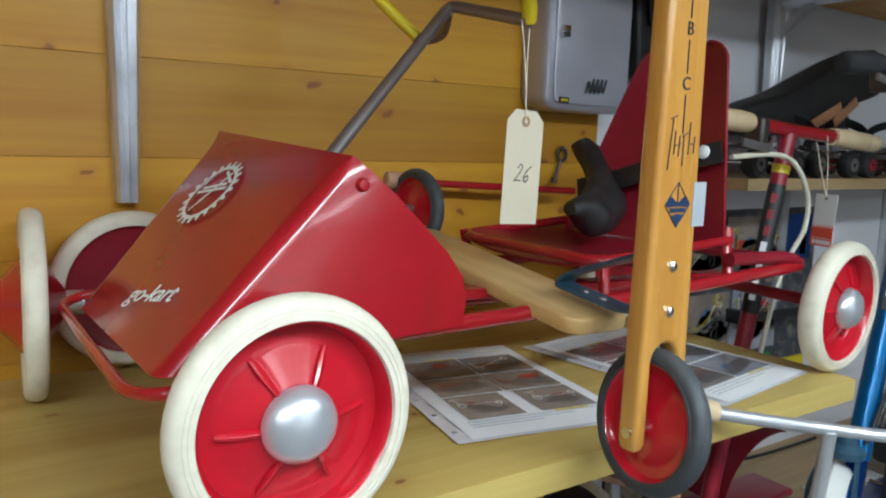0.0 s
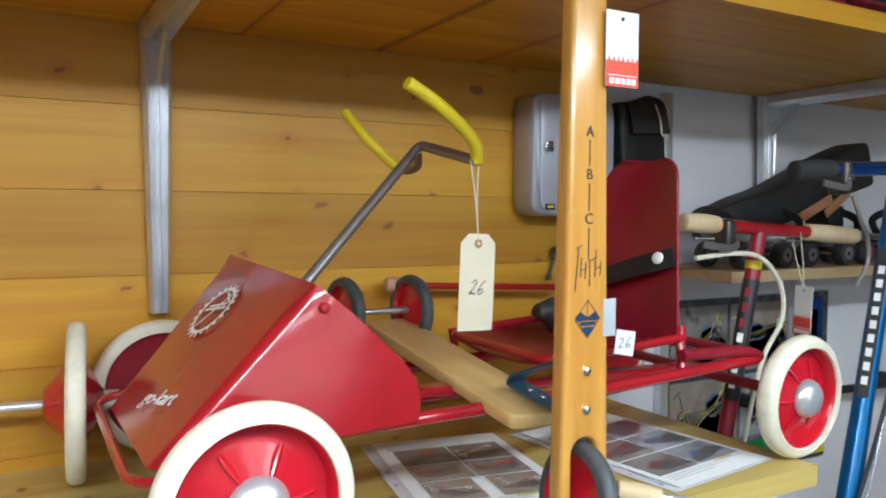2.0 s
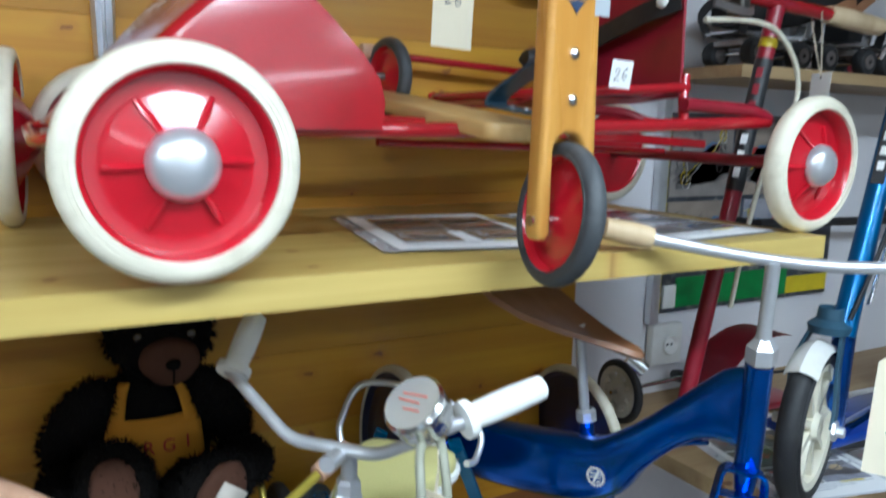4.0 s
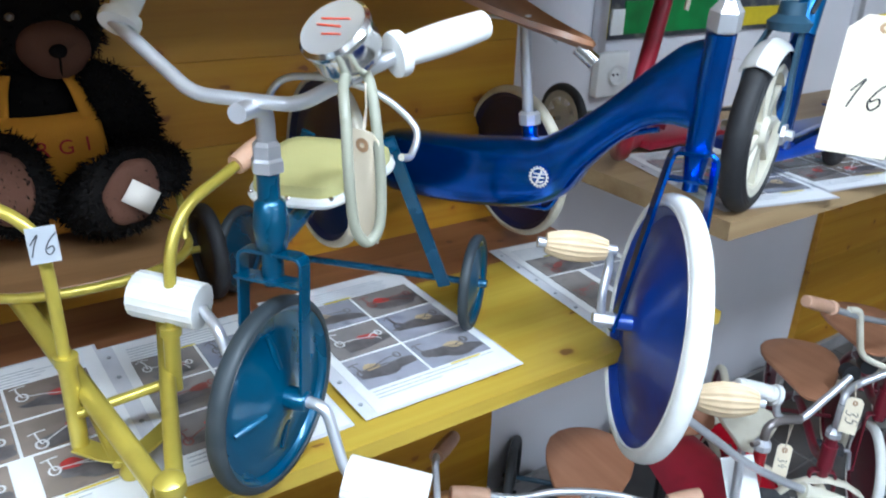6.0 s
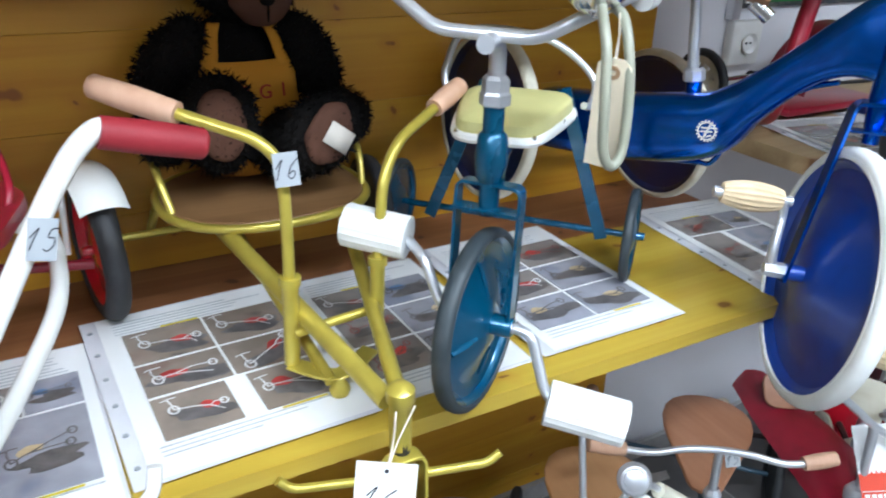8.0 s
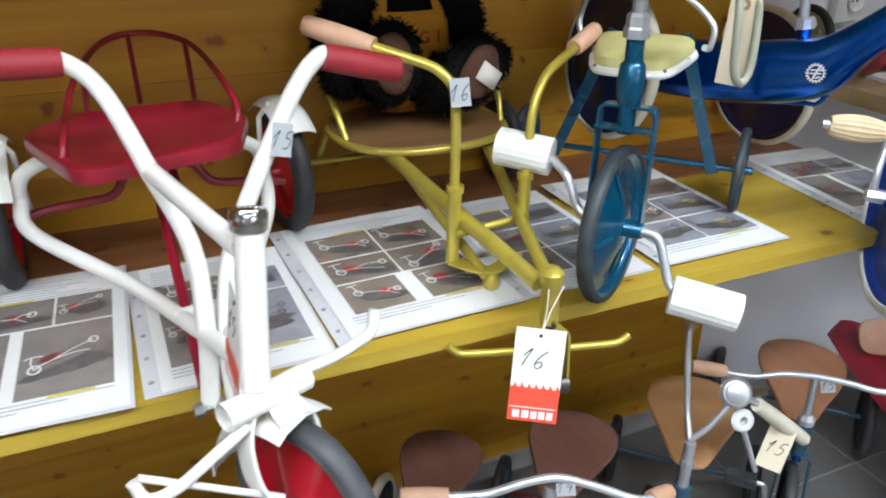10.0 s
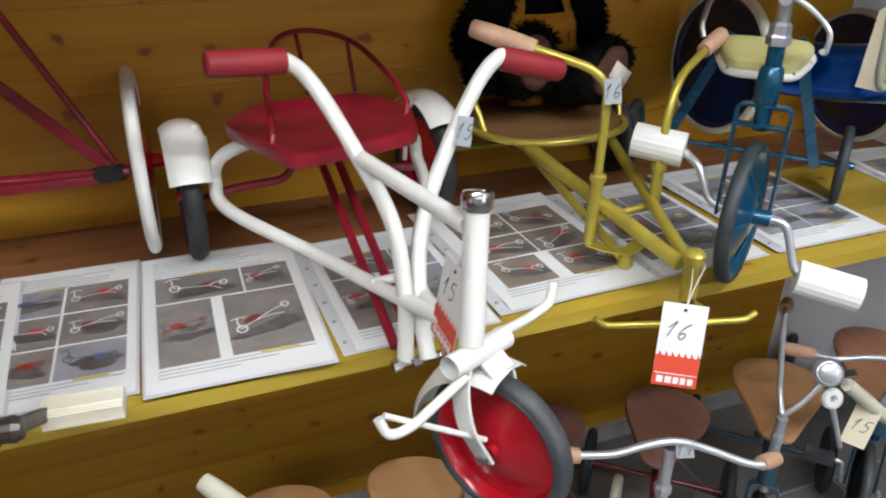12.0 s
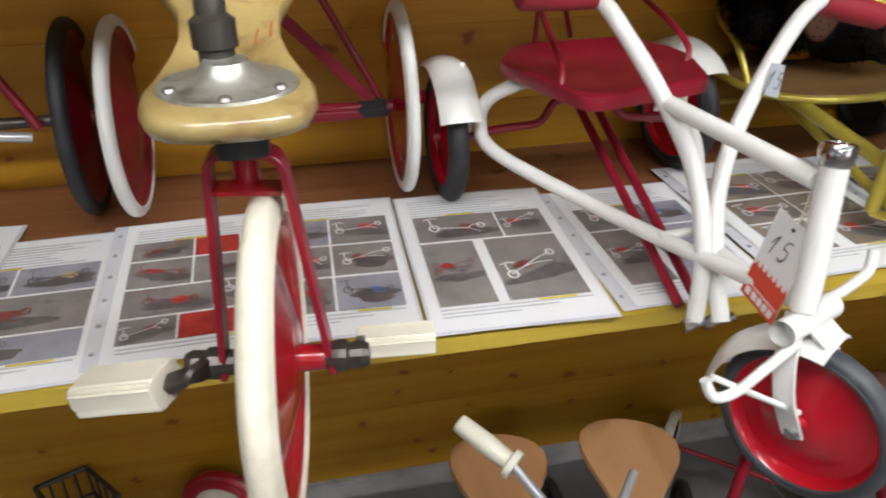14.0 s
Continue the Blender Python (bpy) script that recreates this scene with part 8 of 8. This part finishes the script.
def wall_box():
    b = thing("wall_cabinet", "grey steel wall cabinet with a small lock", "cabinet")
    out = ellipse(0.100, 0.115, 48, 9)
    m = facing((2.068, -0.0, 1.748), (0, -1, 0))
    bm = bmesh.new()
    rings = [[bm.verts.new((x * s, y * s, z)) for x, y in out] for s, z in ((0.97, 0.001), (1.0, 0.006), (1.0, 0.052), (0.985, 0.060), (0.955, 0.064))]
    for a, c in zip(rings, rings[1:]):
        for k in range(48):
            bm.faces.new((a[k], a[(k + 1) % 48], c[(k + 1) % 48], c[k]))
    bm.faces.new(rings[-1])
    bm.faces.new(rings[0][::-1])
    part("body", join(None, bm, m), GREY_STEEL_BOX, b, smooth=50)
    door = part("door", plate(ellipse(0.086, 0.103, 48, 14), 0.004, m=m @ Matrix.Translation((0.004, 0, 0.068)), bevel=0.0015), GREY_STEEL_BOX, b)
    part("latch", box(1.994, 2.010, -0.076, -0.066, 1.752, 1.772, 0.002), CHROME, door)
    part("latch", lathe([(0, 0.012), (0.006, 0.011), (0.007, 0.0)], 16, m=along((1.996, -0.067, 1.760), (1.996, -1, 1.760))), CHROME, door)
    label = part("label", box(1.997, 2.018, -0.0705, -0.0678, 1.646, 1.656), BLACK, b, smooth=0)
    part("printed_bar", box(2.000, 2.015, -0.0715, -0.0700, 1.649, 1.653), YELLOW_RUBBER, label, smooth=0)
    for k in range(4):
        part("scribble", tube(curve([(2.055 + 0.010 * k, -0.0705, 1.665), (2.062 + 0.010 * k, -0.0705, 1.684), (2.066 + 0.010 * k, -0.0705, 1.668), (2.074 + 0.010 * k, -0.0705, 1.690)], 5), 0.0026, 6, flat=0.3, up=(0, -1, 0)), BLACK, door)
    for k in range(3):
        part("rib", box(1.979 - 0.0015, 1.979 + 0.002, -0.045 + 0.012 * k, -0.041 + 0.012 * k, 1.66, 1.84, 0.0008), GREY_STEEL_BOX, b)
    return b


wall_box()


def satchel():
    b = thing("leather_bag", "black leather bag hanging on the white wall", "bag")
    bm = box(2.195, 2.318, -0.055, 0.016, 1.700, 1.862, 0.012, 3)
    for v in bm.verts:
        v.co.y += 0.006 * math.sin(v.co.x * 60) * (v.co.y < 0)
        v.co.x += (1.78 - v.co.z) * 0.08
    part("body", bm, BLACK_CLOTH, b)
    part("flap", strip(curve([(2.255, 0.0, 1.868), (2.258, -0.050, 1.862), (2.262, -0.066, 1.80)]), 0.10, 0.004, (0, -1, 0.2)), BLACK_CLOTH, b)
    part("cord", tube(curve([(2.268, -0.068, 1.858), (2.280, -0.070, 1.83), (2.286, -0.070, 1.80), (2.300, -0.070, 1.795)]), 0.002, 6), STRING, b)
    return b


satchel()


def skates(x, y, tilt):
    s = thing("roller_skate", "old steel roller skate with dark red wheels", "roller skate", group="roller skates")
    z = 1.527
    r = 0.027
    for dx in (0.0, 0.125):
        part("truck", box(x + dx - 0.02, x + dx + 0.02, y - 0.035, y + 0.035, z + 0.04, z + 0.052, 0.003), STEEL, s)
        part("axle", tube([(x + dx, y - 0.055, z + r), (x + dx, y + 0.055, z + r)], 0.004), CHROME, s)
        for dy in (-0.045, 0.045):
            w = part("wheel", lathe([(0.006, -0.013), (r * 0.55, -0.013), (r * 0.9, -0.012), (r, -0.008), (r, 0.008), (r * 0.9, 0.012), (r * 0.55, 0.013), (0.006, 0.013)], 24, m=along((x + dx, y + dy, z + r), (x + dx, y + dy - 1, z + r)), closed=True), BLACK_RUBBER, s)
            part("hub", lathe([(0.004, 0.014), (0.014, 0.014), (0.016, 0.008)], 18, m=along((x + dx, y + dy, z + r), (x + dx, y + dy - 1, z + r))), STEEL if x < 2.7 else RED_DARK, w)
    part("foot_plate", strip(curve([(x - 0.045, y, z + 0.062), (x + 0.03, y, z + 0.056), (x + 0.10, y, z + 0.058), (x + 0.17, y, z + 0.064)]), 0.07, 0.003, (0, 0, 1)), CHROME, s)
    part("toe_clamp", strip(bend([(x + 0.13, y - 0.045, z + 0.085), (x + 0.13, y - 0.04, z + 0.058), (x + 0.13, y + 0.04, z + 0.058), (x + 0.13, y + 0.045, z + 0.085)], 0.008), 0.02, 0.003, (1, 0, 0)), CHROME, s)
    part("strap", strip(curve([(x - 0.03, y - 0.04, z + 0.06), (x - 0.04, y - 0.05, z + 0.10), (x - 0.05, y, z + 0.12), (x - 0.04, y + 0.05, z + 0.10), (x - 0.03, y + 0.04, z + 0.06)]), 0.018, 0.003, (1, 0, 0.2)), BLACK_CLOTH, s)
    return s


for x, y in ((2.42, -0.115), (2.62, -0.120), (2.83, -0.115), (3.06, -0.11), (3.3, -0.12)):
    skates(x, y, 0)


def boot():
    b = thing("skating_boot", "tall black leather boot lying across the skates", "boot")
    part("shaft", loft([((2.40, -0.10, 1.628), 0.030, 0.022), ((2.47, -0.10, 1.640), 0.038, 0.034), ((2.56, -0.10, 1.655), 0.040, 0.042), ((2.66, -0.10, 1.690), 0.042, 0.044), ((2.78, -0.10, 1.730), 0.045, 0.050), ((2.87, -0.10, 1.756), 0.045, 0.052)], steps=5, power=8), BLACK_CLOTH, b)
    part("lining", loft([((2.866, -0.10, 1.755), 0.042, 0.049), ((2.876, -0.10, 1.758), 0.040, 0.046)], steps=1, power=5), mat("grey_green_lining", (0.16, 0.18, 0.13), 0.8, bump=0.3), b)
    part("strap", strip([(2.60, -0.150, 1.625), (2.72, -0.150, 1.675)], 0.022, 0.003, (0, -1, 0)), SEAT_WOOD, b, "brown leather strap")
    part("strap", strip([(2.70, -0.150, 1.640), (2.78, -0.150, 1.690)], 0.020, 0.003, (0, -1, 0)), SEAT_WOOD, b, "brown leather strap")
    part("heel", box(2.74, 2.80, -0.13, -0.07, 1.60, 1.66, 0.006), BLACK, b)
    return b


boot()


# ---- red scooter ----
def red_scooter():
    s = thing("red_scooter", "red scooter with cream handlebar grips and a cream brake cable", "scooter")
    top, low = Vector((2.295, -0.30, 1.606)), Vector((2.165, -0.30, 1.00))
    part("stem", tube([top, low], 0.0135, 16), RED_DARK, s)
    d = (low - top).normalized()
    band = part("printed_band", tube([top + d * 0.085, top + d * 0.30], 0.0142, 16, caps=False), BLACK, s, "worn black lettering band")
    for k in range(7):
        part("printed_bar", strip([top + d * (0.10 + 0.027 * k) + Vector((-0.0125, -0.0068, 0.002)), top + d * (0.116 + 0.027 * k) + Vector((-0.0125, -0.0068, 0.002))], 0.010, 0.0012, (-0.88, -0.47, 0.1)), RED_DARK if k < 3 else DECAL, band)
    part("sticker", tube([top + d * 0.052, top + d * 0.066], 0.0145, 16, caps=False), YELLOW_RUBBER, s)
    part("handlebar", tube([(2.165, -0.30, 1.622), (2.295, -0.30, 1.613), (2.435, -0.30, 1.606)], 0.0115, 14), RED, s)
    grip(s, (2.425, -0.30, 1.6065), (2.576, -0.30, 1.597), 0.0155, CREAM_WOOD)
    grip(s, (2.185, -0.30, 1.621), (2.105, -0.30, 1.625), 0.0155, CREAM_WOOD)
    part("clamp", box(2.192, 2.214, -0.320, -0.288, 1.580, 1.630, 0.006, 3), DARK_STEEL, s)
    part("brake_lever", strip(curve([(2.205, -0.33, 1.590), (2.17, -0.345, 1.583), (2.10, -0.35, 1.590)]), 0.012, 0.004, (0, -1, 0)), STEEL, s)
    part("cable", tube(curve([(2.10, -0.335, 1.567), (2.20, -0.335, 1.573), (2.27, -0.33, 1.560), (2.325, -0.325, 1.51), (2.335, -0.32, 1.45), (2.300, -0.31, 1.38), (2.262, -0.31, 1.26), (2.235, -0.31, 1.12)]), 0.0042, 8), CREAM, s, "cream brake cable")
    part("down_tube", tube(curve([low - d * 0.04, low + d * 0.05, low + Vector((0.015, 0.03, -0.105)), low + Vector((0.08, 0.10, -0.132)), low + Vector((0.19, 0.155, -0.138))]), 0.0135, 14), RED_DARK, s)
    part("deck", box(2.34, 2.62, -0.19, -0.09, 0.850, 0.866, 0.006), RED_DARK, s)
    bm = bmesh.new()
    rows = []
    for k in range(11):
        a = radians(10 + 95 * k / 10)
        rows.append([bm.verts.new((2.53 - 0.16 * math.cos(a), y, 0.862 + 0.145 * math.sin(a))) for y in (-0.19, -0.17, -0.14, -0.11, -0.09)])
    for r0, r1 in zip(rows, rows[1:]):
        for k in range(4):
            bm.faces.new((r0[k], r0[k + 1], r1[k + 1], r1[k]))
    bmesh.ops.solidify(bm, geom=bm.faces[:], thickness=0.003)
    part("mudguard", bm, RED_DARK, s, "curved red sheet mudguard")
    return s


red_scooter()


def small_wheel_toy():
    s = thing("toy_wheel_axle", "cream spoked toy wheel with a black tyre on an axle", "toy wheel")
    wheel(s, (2.212, -0.085, 0.906), (-1.0, 0.03, 0), 0.062, 0.016, CREAM_PLASTIC, BLACK_RUBBER, 0.012, spokes=8)
    part("axle", tube([(2.19, -0.085, 0.906), (2.42, -0.075, 0.906)], 0.004), CHROME, s)
    return s


small_wheel_toy()


# ---- blue scooter ----
def blue_scooter():
    s = thing("blue_scooter", "metallic blue scooter with a white spoked front wheel", "scooter")
    n = Vector((0.36, -0.933, 0)).normalized()
    hub = Vector((2.268, -0.447, 0.961))
    wheel(s, hub, n, 0.125, 0.036, CREAM_PLASTIC, BLACK_RUBBER, 0.026, spokes=9)
    f = n.cross(Vector((0, 0, 1))).normalized()
    f = f if f.x < 0 else -f
    bm = bmesh.new()
    rows = []
    for k in range(13):
        a = radians(52 + 66 * k / 12)
        o = f * math.cos(a) + Vector((0, 0, math.sin(a)))
        rows.append([bm.verts.new(hub + o * 0.135 + n * (0.024 * u) - o * (0.016 * abs(u) ** 2.4)) for u in (-1, -0.7, 0, 0.7, 1)])
    for r0, r1 in zip(rows, rows[1:]):
        for k in range(4):
            bm.faces.new((r0[k], r0[k + 1], r1[k + 1], r1[k]))
    bmesh.ops.recalc_face_normals(bm, faces=bm.faces)
    bmesh.ops.solidify(bm, geom=bm.faces[:], thickness=0.002)
    part("mudguard", bm, WHITE, s, "white mudguard")
    crown = Vector((2.304, -0.442, 1.116))
    for sgn in (1, -1):
        part("fork_blade", strip(curve([crown + n * 0.020 * sgn, hub + n * 0.032 * sgn + Vector((0.022, 0.012, 0.09)), hub + n * 0.034 * sgn + Vector((0.010, 0.004, 0.03)), hub + n * 0.034 * sgn]), 0.020, 0.006, n), STEEL_BLUE, s)
        part("wheel_nut", lathe([(0, 0.016), (0.008, 0.016), (0.009, 0.006), (0.016, 0.005), (0.017, 0)], 6, m=along(hub + n * 0.036 * sgn, hub + n * sgn)), ALU, s, smooth=20)
    part("fork_crown", lathe([(0, 0), (0.03, 0.0), (0.032, 0.012), (0.020, 0.022), (0.018, 0.04)], 20, m=Matrix.Translation(crown - Vector((0, 0, 0.012)))), STEEL_BLUE, s)
    low, top = Vector((2.318, -0.455, 1.10)), Vector((2.509, -0.420, 1.725))
    d = (top - low).normalized()
    part("stem", tube([low, low + d * 0.22, top], [0.0190, 0.0165, 0.0140], 20), SCOOTER_BLUE, s)
    side = Vector((-0.93, -0.36, 0.27)).normalized() * 0.0155
    band = part("printed_band", strip([low + d * 0.24 + side, low + d * 0.50 + side * 0.95], 0.019, 0.0030, side), BLACK, s, "worn dark lettering band")
    for k in range(9):
        a = low + d * (0.262 + 0.024 * k) + side * 1.105
        part("printed_bar", strip([a, a + d * 0.014], 0.010, 0.0012, side), DECAL, band)
    part("handlebar", tube([(2.30, -0.42, 1.712), (2.509, -0.42, 1.722), (2.72, -0.42, 1.730)], 0.0125, 16), BLUE, s)
    grip(s, (2.315, -0.42, 1.713), (2.222, -0.42, 1.708), 0.0165, BLACK_RUBBER)
    grip(s, (2.70, -0.42, 1.729), (2.80, -0.42, 1.734), 0.0165, BLACK_RUBBER)
    part("brake_clamp", box(2.328, 2.346, -0.440, -0.402, 1.672, 1.727, 0.006, 3), DARK_STEEL, s)
    part("clamp_screw", lathe([(0.006, 0), (0.005, 0.004), (0, 0.005)], 10, m=along((2.337, -0.440, 1.70), (2.337, -1, 1.70))), CHROME, s)
    part("brake_lever", strip(curve([(2.337, -0.44, 1.69), (2.30, -0.455, 1.682), (2.24, -0.46, 1.688)]), 0.010, 0.004, (0, -1, 0)), STEEL, s)
    part("cable", tube(curve([(2.338, -0.445, 1.67), (2.352, -0.45, 1.63), (2.372, -0.45, 1.60), (2.375, -0.45, 1.56), (2.352, -0.445, 1.52)]), 0.0035, 8), STEEL, s)
    part("brake_rod", tube([(2.44, -0.448, 1.30), (2.352, -0.470, 1.15)], 0.003, 8), CHROME, s)
    part("cable", tube(curve([(2.46, -0.455, 1.55), (2.43, -0.47, 1.40), (2.35, -0.475, 1.22), (2.31, -0.47, 1.13)]), 0.0035, 8), BLACK, s)
    part("deck", box(2.36, 2.95, -0.42, -0.30, 0.885, 0.905, 0.006), BLUE_DEEP, s)
    part("down_tube", tube(curve([low + d * 0.03, (2.36, -0.43, 0.99), (2.42, -0.40, 0.905), (2.60, -0.36, 0.895)]), 0.017, 14), BLUE, s)
    wheel(s, (2.62, -0.385, 0.945), n, 0.105, 0.032, BLACK, BLACK_RUBBER, 0.024, dome=0.008)
    part("rear_axle", tube([(2.62, -0.42, 0.945), (2.62, -0.34, 0.945)], 0.005), CHROME, s)
    return s


blue_scooter()
manila_tag("price_tag", "large cream card tag numbered 16 hanging from the blue tricycle", (2.112, -0.677, 1.146), (-0.82, -0.56, 0.08), (0.08, 0, 1), 0.072, 0.150, "16", [(2.122, -0.716, 1.262), (2.128, -0.720, 1.262)], text_size=0.034)
shop_tag("hanging_tag", "white printed tag with a red foot on a scooter handlebar", (2.398, -0.318, 1.50), (-0.95, 0.32, 0.05), (0.02, 0, 1), 0.050, 0.090, "", [(2.392, -0.312, 1.606), (2.398, -0.288, 1.606)])


# ---- wall socket, picture and clutter on the side shelf ----
def socket():
    s = thing("wall_socket", "double white wall socket with a black plug", "socket")
    part("plate", box(2.372, 2.460, -0.004, 0.018, 0.908, 0.998, 0.006), WHITE_PLASTIC, s)
    for z in (0.953,):
        part("outlet", lathe([(0, 0.001), (0.014, 0.001), (0.018, 0.006), (0.020, 0.008), (0.022, 0.006)], 28, m=along((2.420, -0.004, z), (2.420, -1, z))), WHITE_PLASTIC, s)
        for dx in (-0.006, 0.006):
            part("pin_hole", lathe([(0, 0.0022), (0.0025, 0.0022), (0.0026, 0)], 10, m=along((2.420 + dx, -0.004, z), (2.420 + dx, -1, z))), INK, s)
    return s


socket()
c = thing("power_cable", "black mains plug and cable against the wall", "cable")
part("cord", tube(curve([(2.44, -0.02, 0.885), (2.50, -0.02, 0.872), (2.60, -0.02, 0.86), (2.8, -0.02, 0.846), (3.0, -0.02, 0.845)]), 0.004, 8), BLACK, c)
part("plug", lathe([(0, 0), (0.012, 0), (0.014, 0.02), (0.008, 0.04), (0, 0.042)], 14, m=along((2.425, -0.02, 0.888), (2.47, -0.02, 0.878))), BLACK_RUBBER, c)

pic = thing("picture", "colourful printed picture with a green foot on the white wall", "poster")
part("print", box(2.372, 2.955, 0.010, 0.019, 1.020, 1.445), mat("dark_print", (0.05, 0.055, 0.07), 0.3, vary=0.4, scale=14, dirt=(0.30, 0.28, 0.24), dirt_amount=0.8), pic, smooth=0)
GREEN = mat("green_print", (0.02, 0.22, 0.05), 0.35, vary=0.3, scale=20)
for x0, x1, z0, z1, mt in ((2.374, 2.395, 1.024, 1.44, YELLOW_RUBBER), (2.44, 2.80, 1.030, 1.095, GREEN), (2.80, 2.95, 1.030, 1.07, YELLOW_RUBBER), (2.405, 2.44, 1.03, 1.08, WHITE_PLASTIC), (2.82, 2.93, 1.32, 1.43, BLUE), (2.885, 2.91, 1.33, 1.40, WHITE_PLASTIC), (2.40, 2.62, 1.11, 1.26, PHOTO_RED), (2.63, 2.81, 1.11, 1.26, PHOTO_BLUE), (2.40, 2.58, 1.27, 1.43, PHOTO_GREY), (2.59, 2.81, 1.27, 1.43, PHOTO_RED)):
    bm = box(x0, x1, 0.0065, 0.0105, z0, z1)
    patch = part("printed_patch", bm, mt, pic, smooth=0)
    if mt in (PHOTO_RED, PHOTO_BLUE, PHOTO_GREY):
        rnd = random.Random(int(x0 * 100))
        fm = facing((0, 0.0095, 0), (0, -1, 0))
        for _ in range(3):
            printed_toy(patch, fm, x0, x1, z0, z1, rnd, (PRINT_RED, PRINT_BLUE, PRINT_SHADE)[_], (PRINT_WHITE, YELLOW_RUBBER, PRINT_SHADE)[_])

sheet((2.235, -0.455), -13.0, 0.210, 0.300, SIX_PHOTOS, [PHOTO_GREY, PHOTO_BLUE], 0.84, WHITE_SHEET)
sheet((2.455, -0.478), -10.0, 0.210, 0.300, SIX_PHOTOS, [PHOTO_GREY, PHOTO_RED], 0.84, WHITE_SHEET)
sheet((2.69, -0.470), -4.0, 0.210, 0.300, SIX_PHOTOS, [PHOTO_GREY, PHOTO_RED], 0.84, WHITE_SHEET)

b = thing("push_bar", "black steel bar with yellow plastic clips against the wall", "bar")
part("bar", tube([(2.60, -0.06, 1.215), (3.20, -0.06, 1.20)], 0.010, 12), BLACK, b)
for x in (2.62, 3.16):
    part("bracket", box(x - 0.01, x + 0.01, -0.06, 0.02, 1.19, 1.22, 0.002), BLACK, b)
y = thing("toy_truck", "yellow plastic toy with a black wheel on the side shelf", "toy")
part("cab", box(2.87, 2.96, -0.34, -0.25, 0.975, 1.085, 0.02, 3), YELLOW_RUBBER, y)
part("chassis", box(2.85, 3.06, -0.355, -0.23, 0.895, 0.98, 0.01, 3), BLACK, y)
part("axle", tube([(2.90, -0.37, 0.905), (2.90, -0.20, 0.905)], 0.006), CHROME, y)
for x in (2.90, 3.02):
    wheel(y, (x, -0.385, 0.905), (0, -1, 0), 0.064, 0.024, BLACK, BLACK_RUBBER, 0.018, dome=0.006)
# boxes standing on the top shelf
for x0, x1, z1, mt, lab in ((2.00, 2.17, 2.03, BLUE, "blue plastic tool case on the top shelf"), (2.19, 2.42, 2.00, RED_DARK, "red toy case on the top shelf"), (2.45, 2.75, 2.05, GREY_STEEL_BOX, "grey steel box on the top shelf")):
    b = thing("toy_case", lab, "case", group="cases on the top shelf")
    part("case", box(x0, x1, -0.495, -0.20, 1.945, z1, 0.010, 3), mt, b)
    part("handle", tube(bend([(x0 + 0.04, -0.495, z1 - 0.04), (x0 + 0.04, -0.52, z1 - 0.04), (x1 - 0.04, -0.52, z1 - 0.04), (x1 - 0.04, -0.495, z1 - 0.04)], 0.01), 0.005), BLACK, b)
    part("lid_seam", box(x0 - 0.002, x1 + 0.002, -0.4965, -0.198, z1 - 0.026, z1 - 0.022), BLACK, b)


# ---- boards of the wall and tiles of the floor ----
def boards(name, x0, x1, z0, z1, label, seed):
    """Tongued pine boards laid level on the wall, each a piece of its own."""
    panel = thing(name, label, "panel", kind="structure")
    rnd = random.Random(seed)
    z = z1
    while z > z0 + 0.02:
        w = min(0.027 if z > CEIL_Z - 0.01 else 0.126, z - z0)
        bm = box(x0, x1, 0.0, 0.018, z - w + 0.0002, z - 0.0002)
        front = [e for e in bm.edges if all(v.co.y < 0.001 for v in e.verts) and abs(e.verts[0].co.z - e.verts[1].co.z) < 1e-6]
        bmesh.ops.bevel(bm, geom=front, offset=0.0005, segments=1, affect="EDGES")
        part("board", bm, PINE, panel, smooth=0)
        z -= w
    return panel


boards("panel_west", ROOM_W, PANEL_END, FLOOR_Z, CEIL_Z, "yellow varnished pine boards on the back wall", 3)
boards("panel_east", 3.365, ROOM_E, FLOOR_Z, 0.808, "yellow varnished pine boards below the side shelf", 4)

floor = slab("floor", ROOM_W - 0.2, ROOM_E + 0.2, ROOM_S - 0.2, 0.25, FLOOR_Z - 0.15, FLOOR_Z - 0.003, JOINT, "dark grey tiled floor with pale joints")
T = 0.30
proto = None
for i in range(25):
    for j in range(12):
        x, y = ROOM_W - 0.1 + T * i, -T * j - 0.015
        if proto is None:
            ob = part("tile", box(-T / 2 + 0.0025, T / 2 - 0.0025, -T / 2 + 0.0025, T / 2 - 0.0025, -0.012, 0.0, 0.0012, 1), TILE, floor, smooth=0)
            proto = ob.data
        else:
            ob = new("tile", proto)
            hang(ob, floor)
        ob.location = (x + T / 2, y - T / 2, FLOOR_Z)
